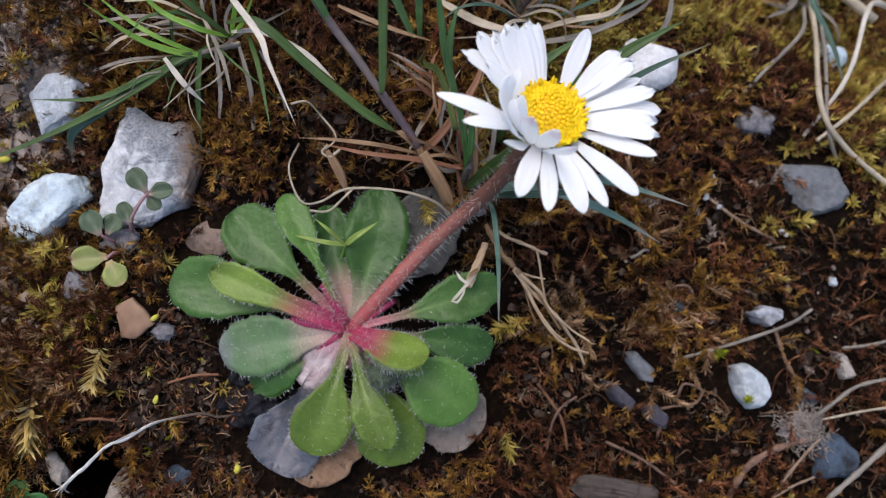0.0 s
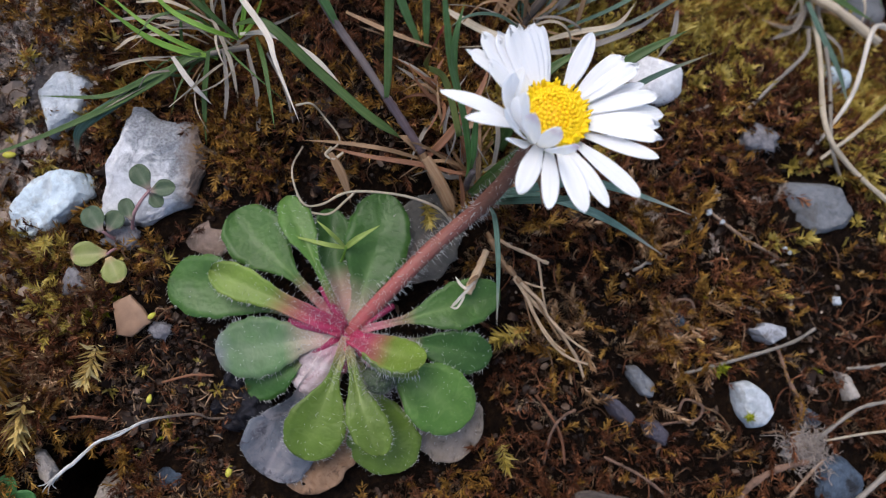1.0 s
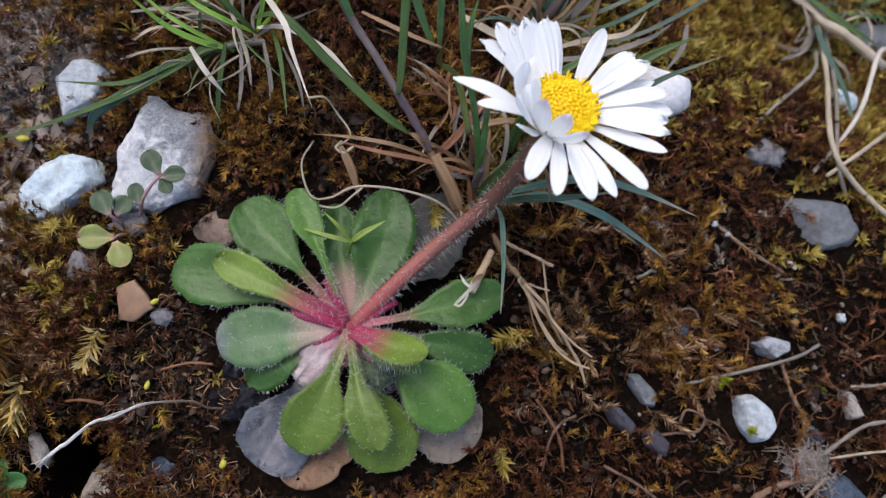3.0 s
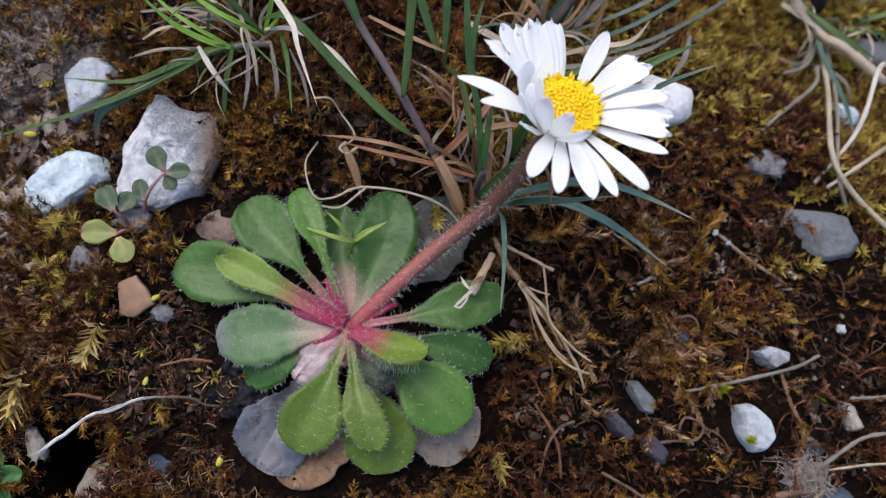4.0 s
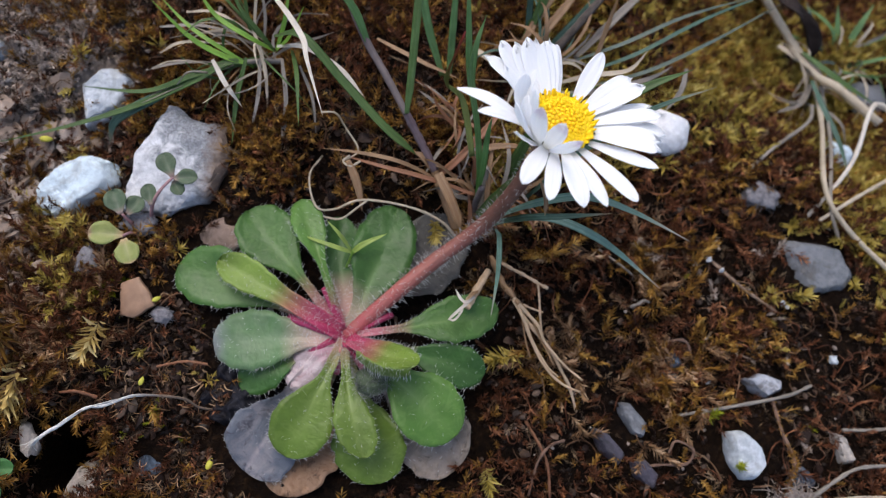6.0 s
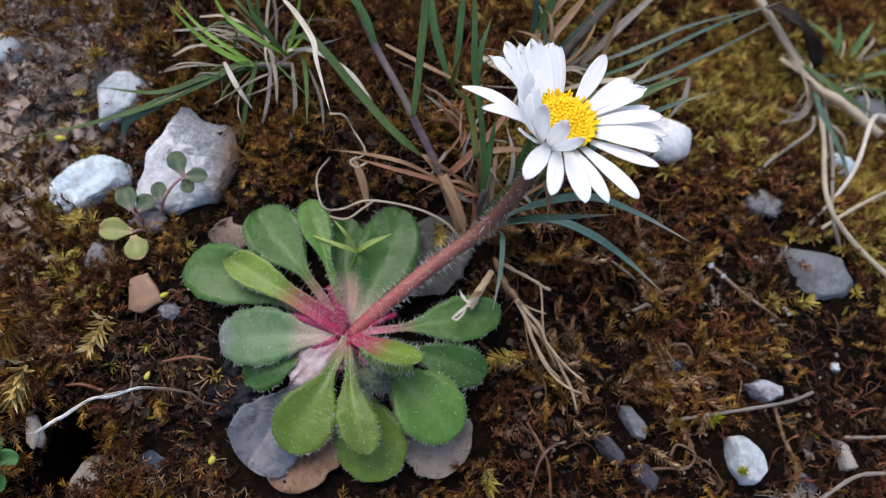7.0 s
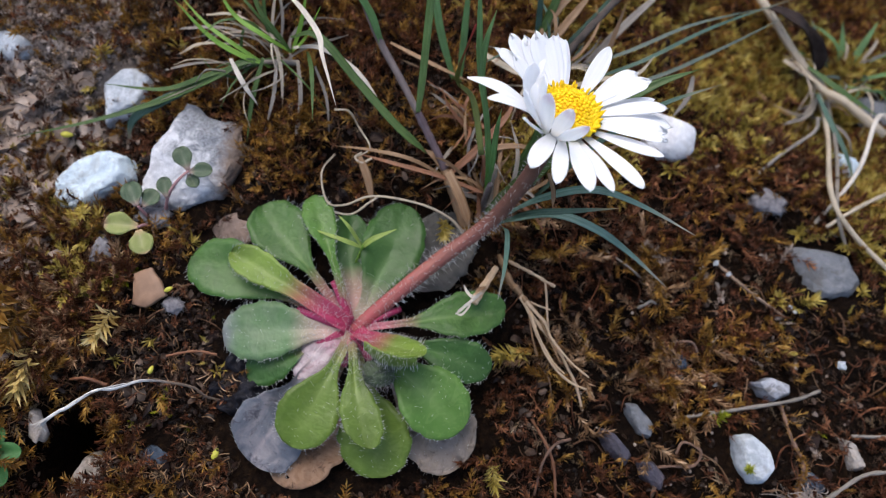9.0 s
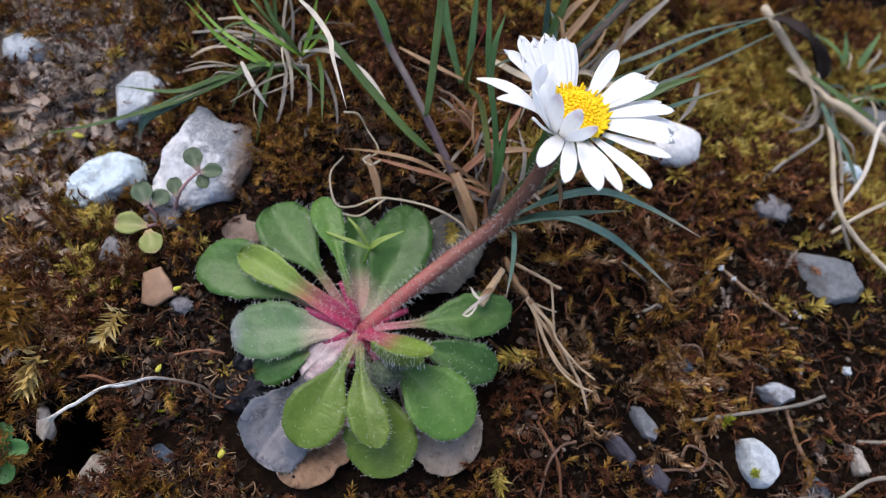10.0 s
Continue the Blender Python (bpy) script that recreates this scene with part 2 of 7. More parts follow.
def stem_material():
    m = Mat("reddish_stem", 0.55, 0.35)
    u, v = m.uv()
    a, b = m.noise(0.7, 4), m.noise(18.0, 3, 0.6, 0.0, (1.0, 0.06, 1.0), "UV")
    col = m.ramp(v, (0.0, (0.31, 0.055, 0.066)), (0.28, (0.235, 0.070, 0.056)), (0.6, (0.125, 0.052, 0.036)), (1.0, (0.062, 0.036, 0.026)))
    col = m.mix(m.ramp(a, (0.4, (0, 0, 0)), (0.7, (0.4,) * 3)), col, (0.25, 0.13, 0.10))
    return m.color(m.mix(m.ramp(b, (0.4, (0, 0, 0)), (0.6, (0.3,) * 3)), col, (0.12, 0.05, 0.04))).bump(m.math("ADD", a, b), 0.12).m


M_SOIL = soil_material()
M_MOSS_AMBER = moss_material("amber_moss", (0.040, 0.014, 0.004), (0.32, 0.16, 0.032), (0.66, 0.42, 0.12))
M_MOSS_BROWN = moss_material("brown_moss", (0.012, 0.0045, 0.0025), (0.135, 0.048, 0.022), (0.44, 0.20, 0.10))
M_MOSS_OLIVE = moss_material("olive_moss", (0.165, 0.122, 0.025), (0.475, 0.355, 0.076), (0.73, 0.60, 0.22), 0.12, 0.35)
M_MOSS_DRY = moss_material("dry_moss", (0.11, 0.070, 0.040), (0.28, 0.19, 0.11), (0.52, 0.40, 0.26))
M_MOSS_TAN = moss_material("tan_moss", (0.05, 0.022, 0.010), (0.30, 0.17, 0.085), (0.62, 0.43, 0.28), 0.12, 0.4)
M_MOSS_STAR = moss_material("golden_star_moss", (0.26, 0.16, 0.045), (0.58, 0.42, 0.15), (0.80, 0.66, 0.36), 0.02)
M_MOSS_GREEN = moss_material("green_moss", (0.08, 0.09, 0.004), (0.25, 0.27, 0.012), (0.40, 0.42, 0.05))
M_CRUMB = moss_material("soil_crumbs", (0.006, 0.0035, 0.0025), (0.022, 0.012, 0.008), (0.15, 0.105, 0.08))
M_CRUMB_PALE = moss_material("dry_pale_soil", (0.13, 0.098, 0.078), (0.38, 0.305, 0.255), (0.64, 0.54, 0.47), 0.12, 0.15)
M_LITTER = moss_material("leaf_litter", (0.007, 0.0035, 0.0025), (0.026, 0.013, 0.008), (0.22, 0.15, 0.11))
M_FLAKE = moss_material("papery_dead_leaves", (0.10, 0.068, 0.050), (0.34, 0.255, 0.20), (0.60, 0.50, 0.43), 0.10, 0.3)
M_DUFF = moss_material("brown_duff", (0.030, 0.016, 0.010), (0.10, 0.060, 0.036), (0.30, 0.21, 0.15))
M_FIBRE = moss_material("root_fibres", (0.06, 0.028, 0.014), (0.17, 0.09, 0.05), (0.36, 0.25, 0.16))
M_QUARTZ = stone_material("pale_quartz", (0.20, 0.205, 0.23), (0.47, 0.475, 0.51), (0.10, 0.09, 0.085), 0.6)
M_WHITE = stone_material("white_limestone", (0.41, 0.49, 0.55), (0.68, 0.78, 0.84), (0.26, 0.24, 0.21), 0.3)
M_PALE = stone_material("pale_pebble", (0.34, 0.37, 0.40), (0.60, 0.63, 0.67), (0.20, 0.18, 0.16), 0.35)
M_CHALK = stone_material("chalk_white_stone", (0.58, 0.57, 0.59), (0.84, 0.83, 0.84), (0.35, 0.31, 0.27), 0.25)
M_ROCK = zoned_rock_material()
M_BEIGE = stone_material("beige_stone", (0.26, 0.22, 0.19), (0.42, 0.37, 0.33), (0.10, 0.08, 0.06), 0.5)
M_GREYST = stone_material("grey_slate_stone", (0.11, 0.115, 0.125), (0.19, 0.195, 0.21), (0.07, 0.06, 0.05), 0.5)
M_LILAC = stone_material("lilac_shale", (0.040, 0.033, 0.046), (0.080, 0.070, 0.090), (0.02, 0.016, 0.016), 0.3, 0.35)
M_BLUE = stone_material("blue_grey_stone", (0.020, 0.031, 0.050), (0.075, 0.105, 0.15), (0.012, 0.012, 0.016), 1.0, 0.35)
M_BROWNST = stone_material("dull_brown_stone", (0.21, 0.145, 0.115), (0.31, 0.225, 0.18), (0.11, 0.075, 0.055), 0.6)
M_TAN = plain_material("tan_shell_chip", (0.24, 0.14, 0.085), (0.17, 0.098, 0.06), 0.6, 0.0, 0.4, 0.1)
M_LEAF = leaf_material("daisy_leaf", (0.050, 0.128, 0.022), (0.125, 0.225, 0.058), (0.38, 0.13, 0.16))
M_LEAF_Y = leaf_material("young_daisy_leaf", (0.090, 0.160, 0.018), (0.20, 0.285, 0.075), (0.36, 0.22, 0.16), 0.0, 0.12)
M_LEAF_D = leaf_material("dark_daisy_leaf", (0.034, 0.100, 0.017), (0.090, 0.178, 0.048), (0.42, 0.25, 0.22), 0.0, 0.36)
M_LEAF_B = leaf_material("broad_daisy_leaf", (0.034, 0.098, 0.016), (0.088, 0.175, 0.046), (0.34, 0.27, 0.20), 0.0, 0.22)
M_LEAF_G = leaf_material("greying_daisy_leaf", (0.080, 0.178, 0.052), (0.175, 0.265, 0.118), (0.48, 0.32, 0.27), 0.14, 0.30, (0.20, 0.20, 0.21))
M_LEAF_W = withered_material("withered_daisy_leaf", (0.125, 0.135, 0.160), (0.20, 0.19, 0.205), (0.070, 0.066, 0.080), (0.54, 0.44, 0.44))
M_LEAF_P = withered_material("purple_grey_leaf", (0.185, 0.152, 0.125), (0.235, 0.195, 0.165), (0.10, 0.080, 0.065), (0.28, 0.21, 0.18))
M_SHEATH = withered_material("pale_pink_leaf_base", (0.38, 0.30, 0.31), (0.49, 0.41, 0.42), (0.27, 0.18, 0.20), (0.44, 0.26, 0.30))
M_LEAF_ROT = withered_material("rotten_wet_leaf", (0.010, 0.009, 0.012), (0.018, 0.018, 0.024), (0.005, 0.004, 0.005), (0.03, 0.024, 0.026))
M_LEAF_DARK = withered_material("dark_dead_leaf", (0.012, 0.008, 0.007), (0.024, 0.017, 0.015), (0.006, 0.005, 0.004), (0.03, 0.02, 0.018))
M_LEAF_S = withered_material("dark_grey_leaf", (0.080, 0.078, 0.074), (0.118, 0.112, 0.102), (0.06, 0.055, 0.05), (0.26, 0.20, 0.18))
M_LEAF_T = withered_material("brown_dead_leaf", (0.20, 0.115, 0.068), (0.27, 0.17, 0.11), (0.06, 0.035, 0.025), (0.30, 0.19, 0.13))
M_CROWN = leaf_material("magenta_leaf_base", (0.29, 0.028, 0.075), (0.44, 0.11, 0.17), (0.30, 0.026, 0.072), 0.0, 0.4)
M_HAIR = plain_material("white_hairs", (0.68, 0.68, 0.67), (0.5, 0.5, 0.49), 0.5, 0.35)
M_HAIR_DARK = plain_material("brown_hairs", (0.16, 0.10, 0.08), (0.08, 0.05, 0.04), 0.5)
M_PETAL, M_PETAL_PINK, M_STEM = petal_material(), petal_pink_material(), stem_material()
M_DISC = plain_material("yellow_disc", (0.88, 0.58, 0.008), (0.78, 0.44, 0.005), 0.55, 0.1, 1.5, 0.05)
M_FLORET = plain_material("yellow_florets", (0.96, 0.74, 0.012), (0.92, 0.64, 0.008), 0.5, 0.32, 2.0, 0.05)
M_INVOL = plain_material("green_bract", (0.05, 0.075, 0.03), (0.025, 0.03, 0.02), 0.6, 0.1, 1.5, 0.1)
# green-black tones: the shade inside the hairy cavity is put into the colour
M_CAVITY = plain_material("shaded_cavity", (0.085, 0.115, 0.06), (0.015, 0.022, 0.012), 0.7, 0.1, 1.5, 0.2)
M_GRASS = blade_material("grass_blade", (0.058, 0.120, 0.030), (0.13, 0.20, 0.060))
M_GRASS_UP = blade_material("fresh_upright_grass", (0.17, 0.32, 0.115), (0.29, 0.46, 0.21), thin=0.6)
M_GRASS_BLUE = blade_material("blue_green_grass", (0.050, 0.112, 0.078), (0.14, 0.22, 0.165), (0.30, 0.26, 0.17))
M_GRASS_PALEBLUE = blade_material("glaucous_grass", (0.25, 0.36, 0.17), (0.38, 0.48, 0.28), thin=0.68)
M_GRASS_TEAL = blade_material("silvery_teal_grass", (0.13, 0.25, 0.20), (0.30, 0.44, 0.38), (0.46, 0.42, 0.38), thin=0.55)
M_GRASS_GREY = blade_material("grey_green_grass", (0.11, 0.145, 0.11), (0.20, 0.24, 0.20))
M_GRASS_BRIGHT = blade_material("bright_grass", (0.19, 0.37, 0.045), (0.31, 0.50, 0.10))
M_GRASS_RED = blade_material("red_tipped_grass", (0.12, 0.16, 0.04), (0.18, 0.20, 0.06), (0.36, 0.07, 0.06))
M_GRASS_YOUNG = blade_material("young_yellow_green_grass", (0.25, 0.36, 0.055), (0.42, 0.50, 0.15), thin=0.4)
M_CULM = blade_material("purple_culm", (0.165, 0.105, 0.115), (0.26, 0.20, 0.21))
M_CULM_UP = blade_material("green_purple_culm", (0.18, 0.135, 0.135), (0.26, 0.22, 0.205))
M_STRAW = blade_material("pale_straw", (0.49, 0.40, 0.29), (0.70, 0.62, 0.50))
M_STRAW_PALE = blade_material("bleached_white_straw", (0.62, 0.55, 0.47), (0.84, 0.79, 0.72))
M_STRAW_WARM = blade_material("warm_tan_straw", (0.55, 0.38, 0.23), (0.82, 0.64, 0.46))
M_STRAW_BROWN = blade_material("brown_straw", (0.30, 0.17, 0.085), (0.44, 0.29, 0.17))
M_STRAW_RED = blade_material("reddish_straw", (0.27, 0.11, 0.055), (0.36, 0.18, 0.10))
M_STRAW_GREY = blade_material("grey_straw", (0.26, 0.22, 0.185), (0.43, 0.385, 0.335))
M_TWIG = twig_material("bleached_twig", (0.40, 0.38, 0.35), (0.60, 0.58, 0.55), (0.22, 0.17, 0.13))
M_TWIG_HALF = half_bleached_material()
M_TWIG_BROWN = twig_material("brown_twig", (0.19, 0.12, 0.08), (0.30, 0.21, 0.15), (0.12, 0.075, 0.05))
M_WOOD = twig_material("dark_weathered_wood", (0.040, 0.030, 0.025), (0.090, 0.070, 0.058), (0.022, 0.016, 0.013))
M_ROOT = twig_material("reddish_root", (0.12, 0.066, 0.044), (0.21, 0.125, 0.086), (0.060, 0.034, 0.024))
M_TANGLE = plain_material("pale_fibres", (0.40, 0.34, 0.30), (0.20, 0.16, 0.14), 0.7, 0.2)
M_HAIR_GREY = plain_material("grey_hairs", (0.30, 0.29, 0.30), (0.20, 0.19, 0.20), 0.6, 0.2)
M_FUZZ = plain_material("grey_down", (0.25, 0.24, 0.25), (0.11, 0.10, 0.11), 0.9, 0.2, 1.2, 0.3)
M_SEEDLING = leaf_material("seedling_leaf", (0.070, 0.112, 0.052), (0.15, 0.19, 0.11), (0.25, 0.18, 0.15), 0.0, 0.12)
M_LOBED = leaf_material("lobed_leaf", (0.045, 0.15, 0.035), (0.11, 0.24, 0.08), (0.05, 0.15, 0.04), 0.0, 0.05)
M_SEEDLING_Y = leaf_material("yellow_seedling_leaf", (0.212, 0.255, 0.064), (0.323, 0.34, 0.136), (0.40, 0.28, 0.15), 0.0, 0.12, (0.33, 0.20, 0.13))
M_SEEDY = plain_material("yellow_seed", (0.52, 0.46, 0.06), (0.36, 0.34, 0.04), 0.45, 0.1)
M_PINKSTEM = plain_material("pink_stalk", (0.34, 0.19, 0.19), (0.24, 0.12, 0.12), 0.5, 0.1)


# ---- helpers for geometry (millimetres) ----
def mesh_from(name, verts, faces, mat, uvs=None, smooth=True):
    me = bpy.data.meshes.new(name)
    V = np.asarray(verts, dtype=np.float64) * MM
    if isinstance(faces, np.ndarray):
        n, k = faces.shape
        me.vertices.add(len(V))
        me.vertices.foreach_set("co", V.astype(np.float32).ravel())
        me.loops.add(n * k)
        me.loops.foreach_set("vertex_index", faces.astype(np.int32).ravel())
        me.polygons.add(n)
        me.polygons.foreach_set("loop_start", (np.arange(n) * k).astype(np.int32))
        me.update(calc_edges=True)
    else:
        me.from_pydata([tuple(v) for v in V], [], faces)
    if uvs is not None:
        idx = np.empty(len(me.loops), dtype=np.int32)
        me.loops.foreach_get("vertex_index", idx)
        layer = me.uv_layers.new(name="uv")
        layer.data.foreach_set("uv", np.asarray(uvs, dtype=np.float32)[idx].ravel())
    me.polygons.foreach_set("use_smooth", np.full(len(me.polygons), smooth))
    me.materials.append(mat)
    me.validate()
    return me


def part(name, geo, material, parent=None, label="", smooth=True, kind=""):
    """One mesh object; geo is (verts, faces) or (verts, faces, uvs) in millimetres, in world axes."""
    ob = new(name, mesh_from(name, geo[0], geo[1], material, geo[2] if len(geo) > 2 else None, smooth))
    if parent is not None:
        ob.parent = parent
        ob.matrix_parent_inverse = parent_matrix(parent).inverted()
    return tagged(ob, label, "", "", kind)


def parent_matrix(ob):
    m = ob.matrix_basis.copy()
    while ob.parent is not None:
        m = ob.parent.matrix_basis @ ob.matrix_parent_inverse @ m
        ob = ob.parent
    return m


def thing(name, at, label, category, group=""):
    ob = new(name)
    ob.location = Vector(at) * MM
    ob.empty_display_size = 0.004
    return tagged(ob, label, category, group)


def spline(points, n):
    """n + 1 points on a smooth curve through the given ones."""
    p = [np.array(q, dtype=float) for q in points]
    if len(p) == 2:
        return [p[0] + (p[1] - p[0]) * i / n for i in range(n + 1)]
    p = [2 * p[0] - p[1], *p, 2 * p[-1] - p[-2]]
    out, k = [], len(p) - 3
    for i in range(n + 1):
        s = i / n * k
        j = min(int(s), k - 1)
        t = s - j
        a, b, c, d = p[j:j + 4]
        out.append(0.5 * (2 * b + (c - a) * t + (2 * a - 5 * b + 4 * c - d) * t * t + (3 * b - a - 3 * c + d) * t ** 3))
    return out


def sweep(points, profile, n=24, up=(0, 0, 1), twist=0.0, cap=True):
    """profile(s) gives a closed ring of (across, above) offsets at s in 0..1."""
    path = spline(points, n)
    verts, uvs, faces = [], [], []
    upv = np.array(up, dtype=float)
    for i, p in enumerate(path):
        tan = path[min(i + 1, n)] - path[max(i - 1, 0)]
        tan /= np.linalg.norm(tan) + 1e-9
        side = np.cross(tan, upv)
        if np.linalg.norm(side) < 0.05:
            side = np.cross(tan, (0.3, 1.0, 0.1))
        side /= np.linalg.norm(side)
        nor = np.cross(side, tan)
        a = twist * i / n
        s2, n2 = side * math.cos(a) + nor * math.sin(a), nor * math.cos(a) - side * math.sin(a)
        ring = profile(i / n)
        for j, (x, y) in enumerate(ring):
            verts.append(p + s2 * x + n2 * y)
            uvs.append((j / len(ring), i / n))
    k = len(verts) // (n + 1)
    for i in range(n):
        for j in range(k):
            faces.append((i * k + j, i * k + (j + 1) % k, (i + 1) * k + (j + 1) % k, (i + 1) * k + j))
    if cap:
        faces += [tuple(range(k - 1, -1, -1)), tuple(n * k + j for j in range(k))]
    return verts, faces, uvs


def tube(points, r0, r1, n=24, sides=7, knob=0.08, seed=0):
    rnd = random.Random(seed)
    ph = [rnd.uniform(0, 6.3) for _ in range(4)]

    def ring(s):
        r = (r0 + (r1 - r0) * s) * (1 + knob * math.sin(s * 23 + ph[0]) + knob * 0.7 * math.sin(s * 51 + ph[1]))
        return [(r * math.cos(a), r * math.sin(a)) for a in (2 * math.pi * j / sides for j in range(sides))]
    return sweep(points, ring, n)


def blade(points, width, fold=0.35, thick=0.12, n=26, base=0.6, tip=0.04, up=(0, 0, 1), twist=0.0, keep=0.45):
    """A grass blade: a keeled strip that tapers to its tip."""
    def ring(s):
        w = width / 2 * (base + (1 - base) * min(1.0, s * 4)) * max(tip, (1 - max(0.0, (s - keep) / (1 - keep)) ** 1.7))
        us = (-1.0, -0.55, 0.0, 0.55, 1.0)
        top = [(u * w, fold * w * abs(u)) for u in us]
        return top + [(u * w * 0.96, fold * w * abs(u) - thick * (1.25 - abs(u))) for u in reversed(us)]
    return sweep(points, ring, n, up, twist)


def hairs(roots, r=0.035):
    """Slender three-sided hairs; roots is a list of (foot, way, length, bend)."""
    verts, faces = [], []
    for foot, way, length, bend in roots:
        way = np.array(way, dtype=float)
        way /= np.linalg.norm(way) + 1e-9
        e1 = np.cross(way, (0.21, 0.53, 0.82))
        e1 /= np.linalg.norm(e1) + 1e-9
        e2 = np.cross(way, e1)
        o = len(verts)
        for s, k in ((0.0, 1.0), (0.5, 0.75)):
            c = np.array(foot) + way * length * s + np.array(bend) * s * s * length
            for a in (0.0, 2.094, 4.189):
                verts.append(c + (e1 * math.cos(a) + e2 * math.sin(a)) * r * k)
        verts.append(np.array(foot) + way * length + np.array(bend) * length)
        for j in range(3):
            k = (j + 1) % 3
            faces += [(o + j, o + k, o + 3 + k), (o + j, o + 3 + k, o + 3 + j), (o + 3 + j, o + 3 + k, o + 6)]
    return np.array(verts), np.array(faces)


def smoothstep(a, b, v):
    v = min(1.0, max(0.0, (v - a) / (b - a)))
    return v * v * (3 - 2 * v)


def leaf_shape(az, length, width, z0, z_mid, z_tip, petiole=0.16, start=0.30, full=0.66, cup=0.16, tilt=0.0, teeth=0.035, bend=0.0, seed=0, r0=0.8, thick=0.35, at=(0.0, 0.0), wave=0.38, crumple=0.0, n=34, m=8):
    """A spoon-shaped leaf: a flat stalk that widens into a rounded blade, crumpled if it is dead. Returns its mesh and a function that gives points on it."""
    rnd = random.Random(seed)
    ph = [rnd.uniform(0, 6.28) for _ in range(6)]
    ca, sa = math.cos(radians(az)), math.sin(radians(az))

    def half(s):
        w = petiole + (1 - petiole) * smoothstep(start, full, s)
        if s > full:
            q = (s - full) / (1 - full)
            w *= math.sqrt(max(0.0, 1 - q ** 2.3))
        t = 1.0
        if s > start + 0.1:
            t += teeth * (math.sin(s * 44 + ph[0]) + 0.5 * math.sin(s * 71 + ph[1]))
        return width / 2 * w * t

    def point(s, v, lift=0.0):
        h = half(s)
        x = r0 + (length - r0) * s
        y = v * h + bend * length * s * s
        z = z0 * (1 - s) ** 2 + 2 * z_mid * s * (1 - s) + z_tip * s * s
        z += cup * h * v * v * (1.6 if s < start else 1.0) + tilt * v * h
        z += wave * smoothstep(0.2, 0.6, s) * (0.6 * math.sin(3.0 * s * 3 + ph[2] + 2.0 * v) + 0.5 * math.sin(8 * s + ph[3]) * v + 0.35 * math.sin(14 * s + ph[4]) * v * abs(v))
        z -= 0.25 * math.exp(-(v / 0.16) ** 2) * smoothstep(0.1, 0.4, s)
        if crumple:
            q = Vector((x * 0.30, y * 0.34, 3.7 * seed))
            z += crumple * smoothstep(0.25, 0.5, s) * (1.3 * noise.noise(q) + 0.9 * (0.4 - abs(noise.noise(q * 2.3))) + 0.45 * (0.4 - abs(noise.noise(q * 5.1))))
            y *= 1 + 0.10 * crumple * noise.noise(Vector((s * 9, 5.0 * v, seed)))
        z += lift
        return np.array((at[0] + x * ca - y * sa, at[1] + x * sa + y * ca, z))

    verts, uvs, faces = [], [], []
    cols = [-1 + 2 * j / m for j in range(m + 1)]
    for side in (0, 1):
        for i in range(n + 1):
            s = 1 - (1 - i / n) ** 1.25
            s = min(s, 0.9995)
            for v in cols:
                edge = math.sqrt(max(0.0, 1 - v * v))
                verts.append(point(s, v, -thick * (0.35 + 0.65 * edge) if side else 0.0))
                uvs.append(((v + 1) / 2, s))
    k = m + 1
    o = (n + 1) * k
    for i in range(n):
        for j in range(m):
            a = i * k + j
            faces.append((a, a + k, a + k + 1, a + 1))
            faces.append((o + a, o + a + 1, o + a + k + 1, o + a + k))
        for j, flip in ((0, 0), (m, 1)):
            a = i * k + j
            q = (a, o + a, o + a + k, a + k)
            faces.append(q if not flip else tuple(reversed(q)))
    for j in range(m):
        a = n * k + j
        faces.append((a, o + a, o + a + 1, a + 1))
        faces.append((j + 1, o + j + 1, o + j, j))
    return (verts, faces, uvs), point


def leaf_hairs(point, rnd, margin=70, top=70, base=40, size=0.9):
    roots = []
    for _ in range(margin):
        s, v = rnd.uniform(0.05, 1.0) ** 0.8, rnd.choice((-1.0, 1.0))
        p, q = point(min(s, 0.995), v * 0.98), point(min(s, 0.995), v * 0.7)
        way = (p - q) / (np.linalg.norm(p - q) + 1e-6) + np.array((rnd.gauss(0, 0.35), rnd.gauss(0, 0.35), rnd.uniform(0.1, 0.8)))
        roots.append((p, way, size * rnd.uniform(0.5, 1.1), (rnd.gauss(0, 0.15), rnd.gauss(0, 0.15), 0.1)))
    for _ in range(top + base):
        s = rnd.uniform(0.35, 0.97) if _ < top else rnd.uniform(0.03, 0.38)
        p = point(s, rnd.uniform(-0.9, 0.9))
        way = np.array((rnd.gauss(0, 0.55), rnd.gauss(0, 0.55), 0.8))
        roots.append((p, way, size * rnd.uniform(0.35, 0.85) * (1.25 if _ >= top else 1.0), (rnd.gauss(0, 0.25), rnd.gauss(0, 0.25), 0.0)))
    return hairs(roots, 0.025)


# ---- ground ----
def bell(x, y, cx, cy, sx, sy):
    return np.exp(-((x - cx) / sx) ** 2 - ((y - cy) / sy) ** 2)


def ramp01(a, b, v):
    v = np.clip((v - a) / (b - a), 0, 1)
    return v * v * (3 - 2 * v)


def lie(x, y):
    """The broad lie of the land: a low hump behind the rosette, hollows, and a fall to one side."""
    h = -1.5 + 5 * bell(x, y, 4, 36, 24, 13) - 4 * bell(x, y, -58, 18, 20, 30) - 4 * bell(x, y, 35, -25, 15, 9) - 3 * bell(x, y, -30, -20, 13, 9)
    h = h - 14 * ramp01(75, 105, 0.5 * x + y) * ramp01(35, 65, x)
    return h - 4 * bell(x, y, -42, 29, 15, 14) - 24 * bell(x, y, -40.0, -23.8, 3.9, 6.0)


